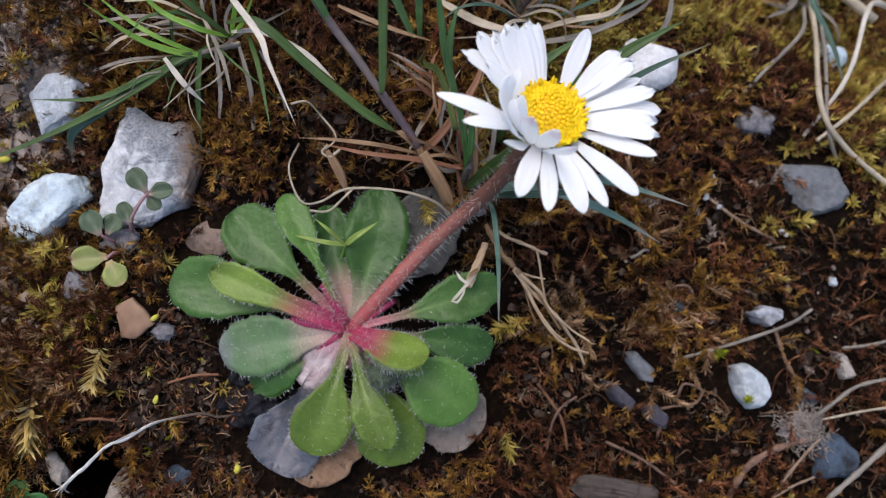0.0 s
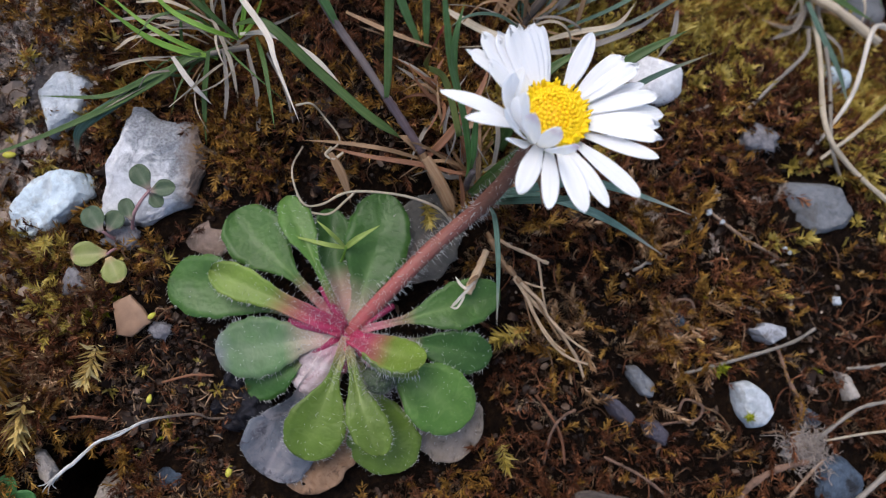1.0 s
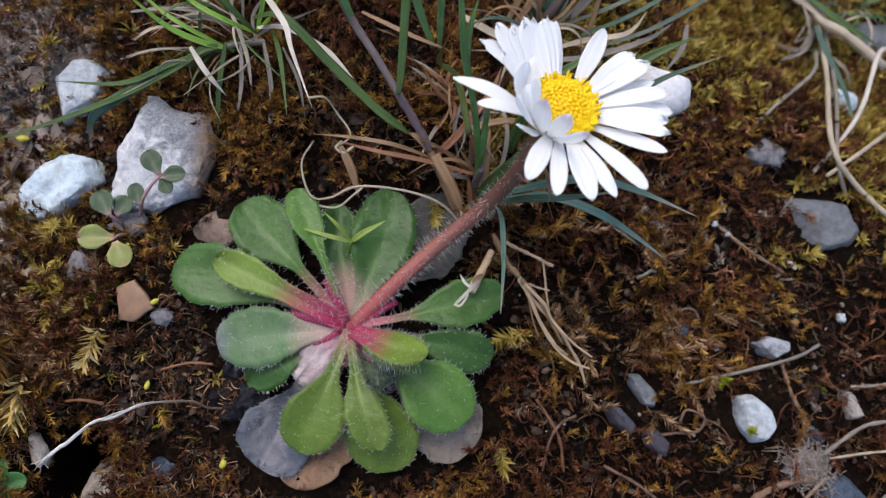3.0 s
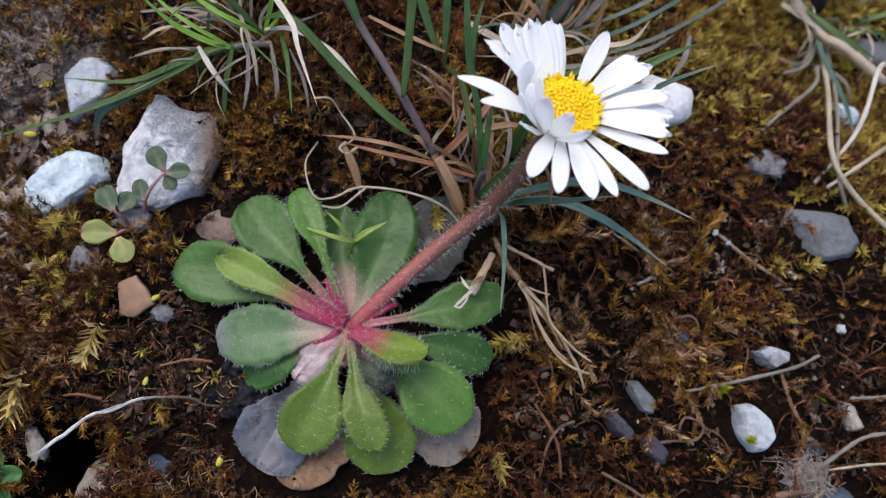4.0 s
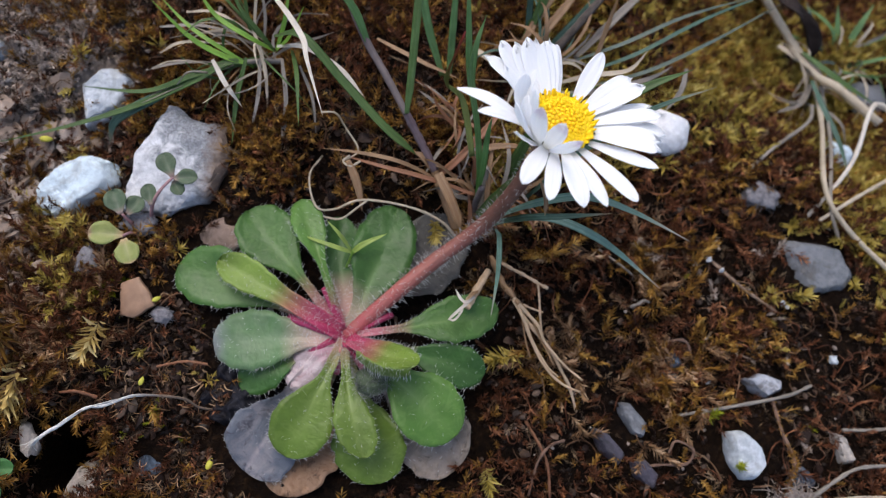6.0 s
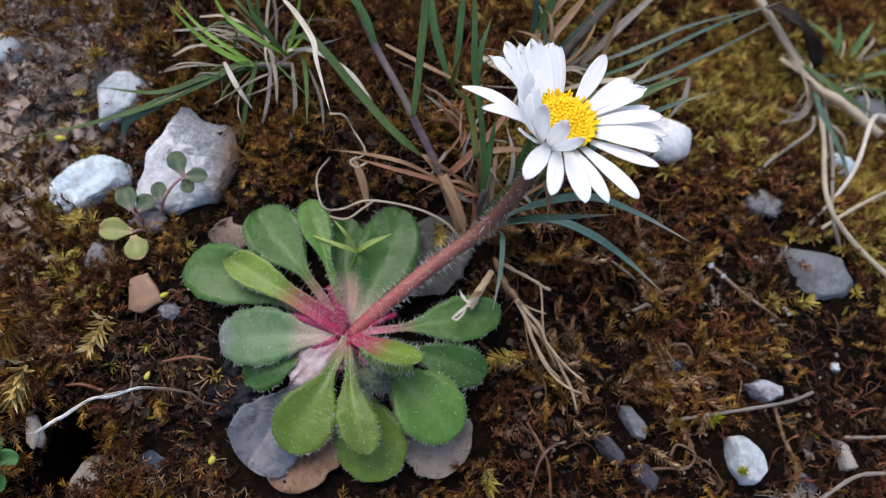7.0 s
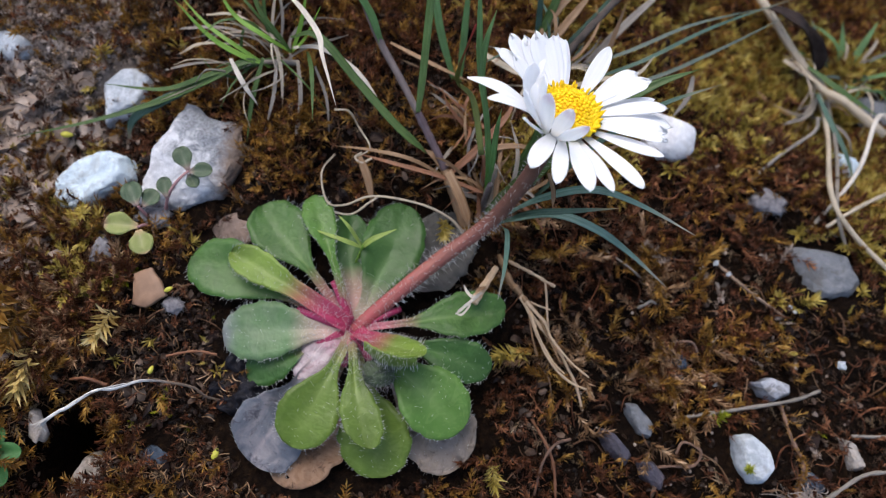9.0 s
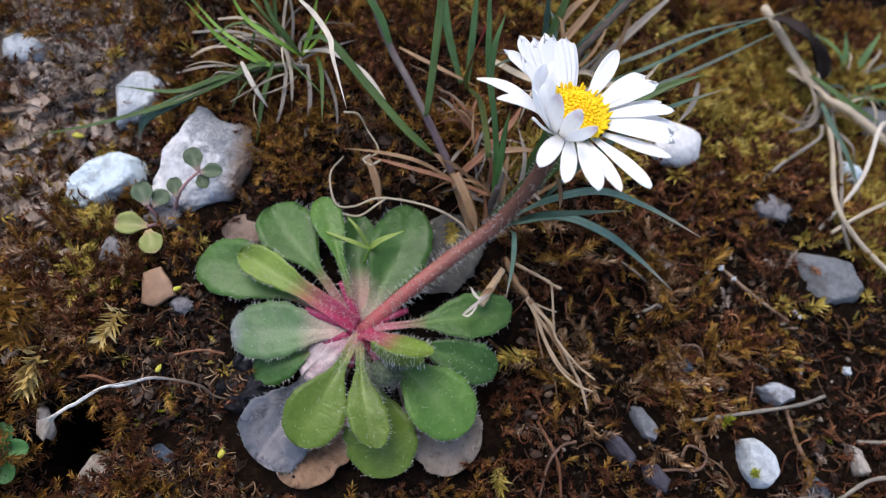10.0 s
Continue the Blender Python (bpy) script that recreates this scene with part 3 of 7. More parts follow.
def lumps(x, y):
    n = noise.fractal(Vector((x * 0.09, y * 0.09, 0.7)), 0.9, 2.1, 5) * 1.7
    n += 1.5 * (0.35 - abs(noise.noise(Vector((x * 0.16, y * 0.16, 9.3))))) + 0.9 * (0.3 - abs(noise.noise(Vector((x * 0.34, y * 0.34, 1.9)))))
    return n + 0.7 * noise.noise(Vector((x * 0.7, y * 0.8, 3.1))) + 0.25 * noise.noise(Vector((x * 1.9, y * 1.9, 5.1)))


def ground_z(x, y):
    calm = 1 - 0.78 * float(bell(x, y, -1, 0, 31, 27))
    return float(lie(x, y)) + calm * lumps(x, y) - 0.6


REACH = 30000.0          # how far the sheet of ground runs on past the part that is modelled finely


def build_ground():
    def axis(lo, hi, step):
        core = list(np.arange(lo, hi, step))
        out, d, x = [], step, 0.0
        while x < REACH:
            d *= 1.22
            x += d
            out.append(x)
        return np.array([lo - v for v in reversed(out)] + core + [core[-1] + v for v in out])
    xs, ys = axis(-82, 118, 0.62), axis(-48, 98, 0.62)
    X, Y = np.meshgrid(xs, ys)
    Z = np.empty_like(X)
    inner = (X > -84) & (X < 121) & (Y > -50) & (Y < 101)
    Z[:] = -1.5 - 14 * ramp01(75, 105, 0.5 * X + Y) * ramp01(35, 65, X) * np.exp(-((X - 60) ** 2 + (Y - 60) ** 2) / 180.0 ** 2)
    for i, j in zip(*np.nonzero(inner)):
        Z[i, j] = ground_z(X[i, j], Y[i, j])
    V = np.stack([X.ravel(), Y.ravel(), Z.ravel()], 1)
    nx, ny = len(xs), len(ys)
    idx = np.arange(nx * ny).reshape(ny, nx)
    F = np.stack([idx[:-1, :-1].ravel(), idx[:-1, 1:].ravel(), idx[1:, 1:].ravel(), idx[1:, :-1].ravel()], 1)
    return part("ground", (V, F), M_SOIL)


tagged(build_ground(), "dark brown crumbly soil with a mossy crust", "ground", "", "structure")


# ---- stones ----
def rock_shape(size, seed, cuts=9, rough=0.06, detail=3):
    rnd = random.Random(seed)
    bm = bmesh.new()
    bmesh.ops.create_icosphere(bm, subdivisions=detail, radius=1.0)
    planes = []
    for _ in range(cuts):
        v = Vector((rnd.gauss(0, 1), rnd.gauss(0, 1), rnd.gauss(0, 0.8))).normalized()
        planes.append((v, rnd.uniform(0.60, 0.88)))
    off = Vector((rnd.uniform(0, 50), rnd.uniform(0, 50), rnd.uniform(0, 50)))
    for v in bm.verts:
        for nrm, d in planes:
            e = v.co.dot(nrm) - d
            if e > 0:
                v.co -= nrm * e * 0.98
        v.co *= 1 + rough * noise.fractal(v.co * 1.6 + off, 0.8, 2.0, 5) + rough * 0.4 * abs(noise.noise(v.co * 5.0 + off))
    verts = [np.array((v.co.x * size[0] / 2, v.co.y * size[1] / 2, v.co.z * size[2] / 2)) for v in bm.verts]
    faces = [tuple(v.index for v in f.verts) for f in bm.faces]
    bm.free()
    return verts, faces


def stone(at, size, turn, seed, mat, label, name="pebble", category="pebble", cuts=9, rough=0.06, detail=4, tip=(0, 0)):
    ob = part(name, rock_shape(size, seed, cuts, rough, detail), mat)
    ob.matrix_basis = pose(at[0] * MM, at[1] * MM, at[2] * MM, tip[0], tip[1], turn)
    return tagged(ob, label, category)


def cut_stone(ring, foot, mat, label, seed, name="stone", category="stone", grow=1.06, rough=0.28, crown=0.9, dent=None):
    """An angular stone: corners (x, y, height) of its upper outline, and the level of its foot; edges worn, faces uneven."""
    rnd = random.Random(seed)
    bm = bmesh.new()
    cx, cy = sum(p[0] for p in ring) / len(ring), sum(p[1] for p in ring) / len(ring)
    for x, y, z in ring:
        for k, h in ((0.80, z + crown), (1.0, z - 0.6), (grow, foot)):
            bm.verts.new((cx + (x - cx) * k + rnd.gauss(0, 0.1), cy + (y - cy) * k + rnd.gauss(0, 0.1), h + rnd.gauss(0, 0.1)))
    made = bmesh.ops.convex_hull(bm, input=bm.verts)
    bmesh.ops.delete(bm, geom=[v for v in made["geom_interior"] if isinstance(v, bmesh.types.BMVert)], context="VERTS")
    bmesh.ops.bevel(bm, geom=list(bm.edges), offset=0.35, segments=2, profile=0.6, affect="EDGES", clamp_overlap=True)
    bmesh.ops.triangulate(bm, faces=bm.faces)
    for _ in range(3):
        bmesh.ops.subdivide_edges(bm, edges=[e for e in bm.edges if e.calc_length() > 0.55], cuts=1, use_grid_fill=True)
        bmesh.ops.triangulate(bm, faces=bm.faces)
    off = Vector((rnd.uniform(0, 90), rnd.uniform(0, 90), 0))
    mid = Vector((cx, cy, foot))
    for v in bm.verts:
        n = noise.fractal(v.co * 0.35 + off, 0.8, 2.0, 5)
        v.co += (v.co - mid).normalized() * rough * (n + 0.5 * abs(noise.noise(v.co * 1.3 + off)) + 0.35 * noise.noise(v.co * 2.9 + off))
        if dent:
            d = math.hypot(v.co.x - dent[0], v.co.y - dent[1]) / dent[2]
            if d < 1:
                v.co += Vector((cx - dent[0], cy - dent[1], -2.0)).normalized() * dent[3] * (1 - d * d) ** 1.5
    bm.verts.index_update()
    geo = [np.array(v.co) for v in bm.verts], [tuple(v.index for v in f.verts) for f in bm.faces]
    bm.free()
    return tagged(part(name, geo, mat), label, category)
cut_stone([(-34.4, 34.7, -1.0), (-30.4, 31.6, -2.8), (-23.4, 31.9, -0.8), (-22.6, 27.4, -1.2), (-25.2, 19.2, -1.6), (-32.3, 16.4, -2.2), (-38.7, 16.0, -2.4), (-37.6, 24.8, -0.4)], -9.5, M_ROCK, "large angular pale grey quartz stone half sunk in moss", 11, rough=0.45, dent=(-29.2, 33.2, 4.2, 1.0))
cut_stone([(-50.2, 37.2, -5.0), (-47.6, 40.4, -4.4), (-44.7, 40.8, -4.0), (-41.6, 39.0, -4.2), (-43.0, 33.4, -4.6), (-48.4, 30.2, -5.4)], -10.5, M_PALE, "pale whitish pebble under a grass blade", 5, "pebble", "pebble", rough=0.4)
cut_stone([(-52.7, 18.6, -4.6), (-50.0, 22.3, -4.2), (-45.5, 24.6, -3.8), (-42.2, 24.3, -4.0), (-41.2, 21.0, -4.0), (-46.2, 15.2, -4.4), (-49.8, 12.7, -5.0), (-52.7, 14.9, -5.0)], -10, M_WHITE, "bluish white chalky pebble", 8, "pebble", "pebble", rough=0.5)
stone((50.6, 44.4, -0.6), (10.6, 10.0, 7.0), -12, 21, M_CHALK, "white rounded pebble behind the daisy", cuts=4, rough=0.05)
cut_stone([(74.2, 25.4, -0.6), (75.8, 27.4, -0.4), (84.4, 27.0, 0.0), (87.2, 22.0, 0.2), (85.4, 19.6, 0.0), (79.8, 18.2, -0.6), (77.6, 19.6, -0.8)], -6.5, M_GREYST, "flat grey slate stone lying in brown moss", 31)
cut_stone([(67.1, 1.7, -0.2), (69.6, 2.9, 0.0), (73.3, 1.9, 0.0), (73.6, 0.4, -0.2), (70.8, -1.0, -0.4), (68.5, 0.3, -0.4)], -4, M_QUARTZ, "small pale grey pebble among brown moss", 41, "pebble", "pebble")
cut_stone([(64.0, -7.6, 0.0), (66.2, -6.8, 0.4), (69.2, -8.8, 0.6), (70.1, -12.2, 0.4), (68.8, -14.5, 0.0), (66.6, -14.8, -0.2), (64.8, -12.5, -0.2)], -4.5, M_PALE, "white faceted pebble with a moss speck", 144, "pebble", "pebble", grow=0.95, crown=1.5)
cut_stone([(45.4, -5.0, -0.6), (47.4, -4.8, -0.4), (50.3, -7.6, -0.4), (50.0, -10.1, -0.6), (48.0, -9.5, -0.6), (46.1, -6.8, -0.6)], -4, M_GREYST, "small flat grey pebble pressed into moss", 51, "pebble", "pebble", crown=0.4)
cut_stone([(41.7, -9.4, -0.2), (43.3, -9.8, 0.0), (46.7, -12.9, 0.0), (46.0, -14.6, -0.2), (43.2, -12.7, -0.4)], -4, M_LILAC, "dark lilac shale splinter in brown moss", 53, "pebble", "pebble", crown=0.5)
cut_stone([(47.9, -13.8, -0.6), (50.5, -13.4, -0.4), (52.8, -15.5, -0.4), (51.8, -17.6, -0.6), (49.2, -16.2, -0.6)], -4, M_LILAC, "dark lilac shale splinter in brown moss", 55, "pebble", "pebble", crown=0.4)
cut_stone([(-37.6, -24.2, -7.6), (-35.4, -24.6, -6.8), (-32.6, -26.4, -6.0), (-30.4, -29.0, -6.0), (-31.2, -35.4, -6.4), (-38.4, -35.4, -7.0), (-38.8, -28.4, -7.2)], -16, M_BEIGE, "grey-brown angular stone sunk in a hollow", 61, crown=1.4, grow=1.15)
stone((-44.4, -20.6, -4.2), (3.0, 6.4, 3.4), 20, 163, M_BEIGE, "small beige pebble beside a hollow", detail=3, cuts=12, rough=0.16)
stone((-67.4, 40.5, -4.4), (9.0, 6.0, 5.0), -5, 65, M_PALE, "pale flat topped pebble on dark soil")
stone((91.2, 50.4, -11.0), (9.5, 6.5, 5.0), 0, 69, M_WHITE, "small whitish pebble behind dry grass", detail=3)
stone((103.0, 67.5, -15.6), (11.0, 9.0, 6.0), 20, 71, M_GREYST, "grey stone lying in the hollow", "stone", "stone")
stone((98.5, 80.0, -16.0), (8.0, 7.0, 5.0), 20, 73, M_QUARTZ, "pale stone lying in the hollow", "stone", "stone")
cut_stone([(83.1, -5.2, -0.8), (85.1, -5.8, -0.6), (86.7, -9.7, -0.6), (84.9, -10.3, -0.8)], -3.5, M_BEIGE, "small beige stone sliver in brown moss", 75, "pebble", "pebble", crown=0.5)
cut_stone([(79.0, -20.3, -0.6), (82.8, -19.3, -0.2), (86.8, -22.6, -0.2), (86.4, -27.0, -0.6), (79.0, -27.0, -0.8)], -5, M_BLUE, "blue-grey speckled stone below a dry stick", 77, crown=0.8)
stone((77.5, -13.2, -2.0), (7.0, 5.0, 3.5), -10, 79, M_BLUE, "dark blue-grey pebble among roots", detail=3)
stone((-26.3, -23.2, -5.6), (6.0, 4.2, 3.0), -15, 81, M_BLUE, "dark blue-grey pebble sunk in soil", detail=3)
stone((54.0, 1.0, -2.0), (5.0, 4.0, 3.0), 0, 85, M_GREYST, "small grey pebble under moss", detail=3)
stone((-21.6, 14.6, -3.4), (9.0, 7.0, 3.5), 30, 87, M_BROWNST, "dull brown stone beside the rosette", detail=4)



def chip():
    rnd = random.Random(4)
    ring = [(-2.9, 2.2), (-0.3, 3.4), (1.3, 1.6), (2.8, -0.9), (-0.4, -3.0), (-2.6, -2.6)]
    pts = []
    for (a, b), (c, d) in zip(ring, ring[1:] + ring[:1]):
        pts += [(a + (c - a) * t + rnd.gauss(0, 0.06), b + (d - b) * t + rnd.gauss(0, 0.06)) for t in (0, 0.33, 0.67)]
    verts, faces, k = [], [], len(pts)
    for sc, z in ((0.92, -0.6), (1.0, -0.3), (1.0, 0.2), (0.93, 0.42), (0.5, 0.5)):
        verts += [np.array((x * sc, y * sc, z + 0.08 * x)) for x, y in pts]
    for r in range(4):
        faces += [(r * k + j, r * k + (j + 1) % k, (r + 1) * k + (j + 1) % k, (r + 1) * k + j) for j in range(k)]
    faces += [tuple(4 * k + j for j in range(k)), tuple(reversed(range(k)))]
    ob = part("stone_chip", (verts, faces), M_TAN)
    ob.matrix_basis = pose(-32.2 * MM, 1.8 * MM, -0.6 * MM, 8, -6, 4)
    tagged(ob, "flat tan-brown stone chip with sharp corners", "stone chip")


chip()
for at, size, mat in (((60.0, 21.3, 0.1), 1.4, M_PALE), ((62.4, 19.7, 0.0), 1.1, M_PALE), ((73.6, 15.4, 0.1), 1.2, M_PALE), ((74.6, 14.8, 0.0), 0.9, M_PALE), ((82.9, 6.7, -0.2), 2.0, M_PALE),
                      ((54.3, 2.8, -0.2), 3.4, M_BLUE), ((60.2, 0.3, 0.1), 1.2, M_PALE), ((57.6, 20.0, 0.0), 0.9, M_PALE)):
    stone(at, (size, size * 0.8, size * 0.7), 40 * size, int(at[0]), mat, "tiny blue-grey pebble in moss" if mat is M_BLUE else "tiny whitish pebble lying on moss", cuts=12, detail=3, rough=0.24)

# ---- the daisy ----
daisy = thing("daisy", (0, 0, -1.0), "single white daisy with yellow disc and hairy green leaf rosette", "daisy")
M_LEAF_M = leaf_material("magenta_based_leaf", (0.145, 0.24, 0.032), (0.255, 0.34, 0.10), (0.33, 0.050, 0.095), 0.0, 0.40)
M_LEAF_L = leaf_material("long_stalked_leaf", (0.078, 0.185, 0.028), (0.19, 0.305, 0.088), (0.33, 0.10, 0.12), 0.0, 0.20)


LEAVES = []


def rosette_leaf(name, mat, label, seed, hair, *shape, **more):
    geo, point = leaf_shape(*shape, seed=seed, **more)
    leaf = part(name, geo, mat, daisy, label)
    LEAVES.append(shape[:3])
    if hair:
        part("leaf_hairs", leaf_hairs(point, random.Random(seed), *hair), M_HAIR, leaf, "fine white hairs", kind="stuff")
    return point


H, HF = (80, 10, 70), (130, 44, 110)
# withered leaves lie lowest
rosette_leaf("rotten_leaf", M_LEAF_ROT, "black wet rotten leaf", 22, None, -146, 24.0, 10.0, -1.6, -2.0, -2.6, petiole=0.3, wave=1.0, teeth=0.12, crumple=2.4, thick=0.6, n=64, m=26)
LEAVES.pop()
rosette_leaf("withered_leaf", M_LEAF_T, "brown dead leaf", 1, None, -104, 25.4, 12.4, -0.6, -1.6, -1.5, wave=0.4, full=0.6, tilt=0.05, crumple=0.8, thick=0.25, n=54, m=20)
rosette_leaf("withered_leaf", M_LEAF_W, "blue-grey withered leaf", 2, (70, 30, 10), -122.7, 24.6, 11.4, 0.8, 1.6, -0.9, petiole=0.34, start=0.44, full=0.80, wave=0.8, cup=0.25, teeth=0.03, bend=0.07, tilt=-0.25, crumple=0.75, thick=0.22, n=56, m=22)
rosette_leaf("withered_leaf", M_LEAF_P, "grey-brown withered leaf", 3, (40, 40, 20), -39.7, 26.8, 11.5, 0.0, 2.0, -0.9, full=0.76, wave=0.5, teeth=0.03, bend=-0.04, tilt=0.28, crumple=0.6, thick=0.22, n=56, m=22)
rosette_leaf("withered_leaf", M_LEAF_S, "dark grey withered leaf", 4, (40, 40, 20), 53.5, 26.8, 12.4, 0.0, 0.4, -0.8, wave=0.3, full=0.6, crumple=0.5, n=48, m=18)
# lower green leaves
rosette_leaf("leaf", M_LEAF, "", 5, H, 161.3, 28.5, 9.6, 1.2, 3.3, -0.9, start=0.34, full=0.78, bend=0.04, tilt=-0.11)
rosette_leaf("leaf", M_LEAF, "", 6, H, 135.3, 26.0, 9.4, 1.2, 2.9, -0.7, start=0.40, full=0.76, tilt=0.04)
rosette_leaf("leaf", M_LEAF_D, "", 7, H, 101, 19.8, 6.4, 0.8, 1.2, -0.8, petiole=0.74, start=0.30, full=0.70, cup=0.3)
rosette_leaf("leaf", M_LEAF_B, "", 8, H, 71.3, 22.5, 10.1, 1.4, 3.6, 1.1, petiole=0.24, start=0.14, full=0.62, teeth=0.03, bend=0.08, tilt=-0.05)
rosette_leaf("leaf", M_LEAF_D, "", 9, H, -151, 17.6, 6.2, 0.4, 2.8, -1.0, start=0.35, full=0.74, bend=0.05)
rosette_leaf("leaf", M_LEAF_Y, "", 10, HF, -71.4, 22.8, 10.8, 0.8, 3.0, 0.2, start=0.30, full=0.71, bend=0.04, tilt=0.16)
rosette_leaf("leaf", M_LEAF_G, "green leaf with grey withered tip", 11, HF, -170, 20.2, 9.2, 1.6, 4.2, -0.6, petiole=0.34, start=0.18, full=0.66, cup=0.05, tilt=-0.07)
rosette_leaf("leaf", M_LEAF, "", 12, H, 13.1, 24.3, 7.4, 1.6, 4.4, 3.1, start=0.30, full=0.70, bend=0.05, tilt=-0.11)
rosette_leaf("leaf", M_LEAF_D, "", 13, HF, -8.6, 22.4, 6.6, 1.4, 4.8, 2.8, start=0.34, full=0.76, tilt=0.13)
# upper leaves
rosette_leaf("leaf", M_LEAF_L, "", 14, HF, -35, 22.7, 10.2, 1.6, 7.0, 3.8, petiole=0.19, start=0.30, full=0.70, teeth=0.02)
rosette_leaf("leaf", M_LEAF_Y, "", 15, HF, -106, 19.7, 9.0, 1.6, 7.0, 2.4, petiole=0.19, start=0.28, full=0.71, teeth=0.02, bend=-0.03, tilt=-0.04)
rosette_leaf("leaf", M_LEAF_Y, "", 16, HF, -82.6, 18.1, 6.0, 1.6, 7.1, 6.6, petiole=0.24, start=0.28, full=0.73, bend=0.16)
rosette_leaf("leaf", M_LEAF_L, "", 17, HF, 116.6, 23.2, 5.1, 1.6, 7.5, 1.2, petiole=0.24, start=0.44, full=0.78)
rosette_leaf("leaf", M_LEAF_M, "yellow-green leaf with magenta stalk", 18, HF, 156.5, 22.8, 5.2, 1.8, 5.3, 2.2, petiole=0.54, start=0.42, full=0.78, cup=0.35, tilt=-0.06, thick=0.6)
fold = rosette_leaf("leaf", M_LEAF_M, "short young folded leaf with magenta base", 19, HF, -29, 11.4, 5.0, 1.6, 10.0, 11.0, petiole=0.55, start=0.08, full=0.60, cup=0.25, tilt=-1.75, bend=0.2, teeth=0.03, wave=0.2)


def folded_margin(n=22, m=7):
    """The near half of the young leaf, folded down from its raised edge."""
    rnd, verts, uvs, faces, roots = random.Random(24), [], [], [], []
    for side in (0, 1):
        for i in range(n + 1):
            q = i / n
            top, drop = fold(0.22 + 0.72 * q, -0.99), 5.4 * math.sin(math.pi * (0.06 + 0.88 * q)) ** 0.8
            for k in range(m + 1):
                v = k / m
                verts.append(top + np.array((0.25 * v, -0.9 * math.sin(2.2 * v) + (0.3 if side else 0.0), 0.12 * math.sin(3.1 * v) - drop * v)))
                uvs.append((0.5 + 0.5 * v, 0.45 + 0.5 * q))
                if side == 0 and rnd.random() < 0.5:
                    roots.append((verts[-1], np.array((rnd.gauss(0, 0.3), -0.8, rnd.gauss(-0.2, 0.3))), rnd.uniform(0.5, 1.1), (0.0, 0.0, -0.15)))
    w = m + 1
    o = (n + 1) * w
    for i in range(n):
        for k in range(m):
            a = i * w + k
            faces += [(a, a + 1, a + w + 1, a + w), (o + a, o + a + w, o + a + w + 1, o + a + 1)]
        a = i * w
        faces += [(a, a + w, o + a + w, o + a), (a + m, o + a + m, o + a + m + w, a + m + w)]
    flap = part("leaf_fold", (verts, faces, uvs), M_LEAF_Y, daisy, "green folded underside of a young leaf")
    part("leaf_hairs", hairs(roots), M_HAIR, flap, "fine white hairs", kind="stuff")


folded_margin()
rosette_leaf("leaf_base", M_SHEATH, "pale pink crumpled leaf base", 23, (30, 20, 40), -129, 11.4, 6.2, 1.0, 3.8, 1.6, petiole=0.55, start=0.15, full=0.62, cup=-0.5, crumple=0.7, thick=0.8, n=44, m=18)
LEAVES.pop()
rosette_leaf("leaf_base", M_CROWN, "magenta leaf stalk", 21, (60, 40, 90), -38, 8.0, 3.8, 1.4, 4.6, 3.2, petiole=0.7, start=0.3, full=0.7, cup=0.5, thick=0.7)


def build_crown():
    verts, faces, k = [], [], 16
    for r, z in ((2.6, -1.6), (2.5, 0.0), (1.9, 1.0), (0.9, 1.5)):
        verts += [np.array((r * math.cos(6.283 * j / k) * (1 + 0.12 * math.cos(5 * 6.283 * j / k)), r * math.sin(6.283 * j / k), z)) for j in range(k)]
    for i in range(3):
        faces += [(i * k + j, i * k + (j + 1) % k, (i + 1) * k + (j + 1) % k, (i + 1) * k + j) for j in range(k)]
    faces += [tuple(3 * k + j for j in range(k)), tuple(reversed(range(k)))]
    crown = part("crown", (verts, faces), M_CROWN, daisy, "magenta hairy crown")
    rnd, roots = random.Random(15), []
    for az, ln, r, up in ((170, 9, 0.95, 2.6), (150, 8, 0.8, 2.2), (122, 8, 0.75, 2.8), (-22, 7, 1.0, 3.0), (-52, 6.5, 0.9, 2.4), (32, 8, 0.7, 2.0), (-95, 6, 0.7, 2.2), (-150, 6, 0.8, 1.6)):
        ca, sa = math.cos(radians(az)), math.sin(radians(az))
        pts = [(ca * 0.6, sa * 0.6, 0.4), (ca * ln * 0.4, sa * ln * 0.4, up * 0.85), (ca * ln * 0.75, sa * ln * 0.75, up), (ca * ln, sa * ln, up * 0.8)]
        part("leaf_stalk", tube(pts, r * 1.1, r * 0.75, 16, 9, 0.03, int(az)), M_CROWN, daisy, "magenta leaf stalk")
        for _ in range(34):
            q = rnd.uniform(0.15, 1.0)
            p = np.array((ca * ln * q, sa * ln * q, up * min(1.0, 0.4 + 0.9 * q)))
            way = np.array((rnd.gauss(0, 0.7), rnd.gauss(0, 0.7), 0.7))
            roots.append((p + way * 0.4, way, rnd.uniform(0.8, 2.3), (rnd.gauss(0, 0.4), rnd.gauss(0, 0.4), 0)))
    part("crown_hairs", hairs(roots, 0.024), M_HAIR, crown, "fine white hairs", kind="stuff")


build_crown()

STEM = [(0.2, 0.0, 0.6), (6.4, 6.9, 3.4), (12.2, 13.0, 5.4), (18.0, 18.2, 9.4), (20.8, 21.4, 18.0), (22.0, 23.9, 27.0), (22.5, 24.9, 31.5)]


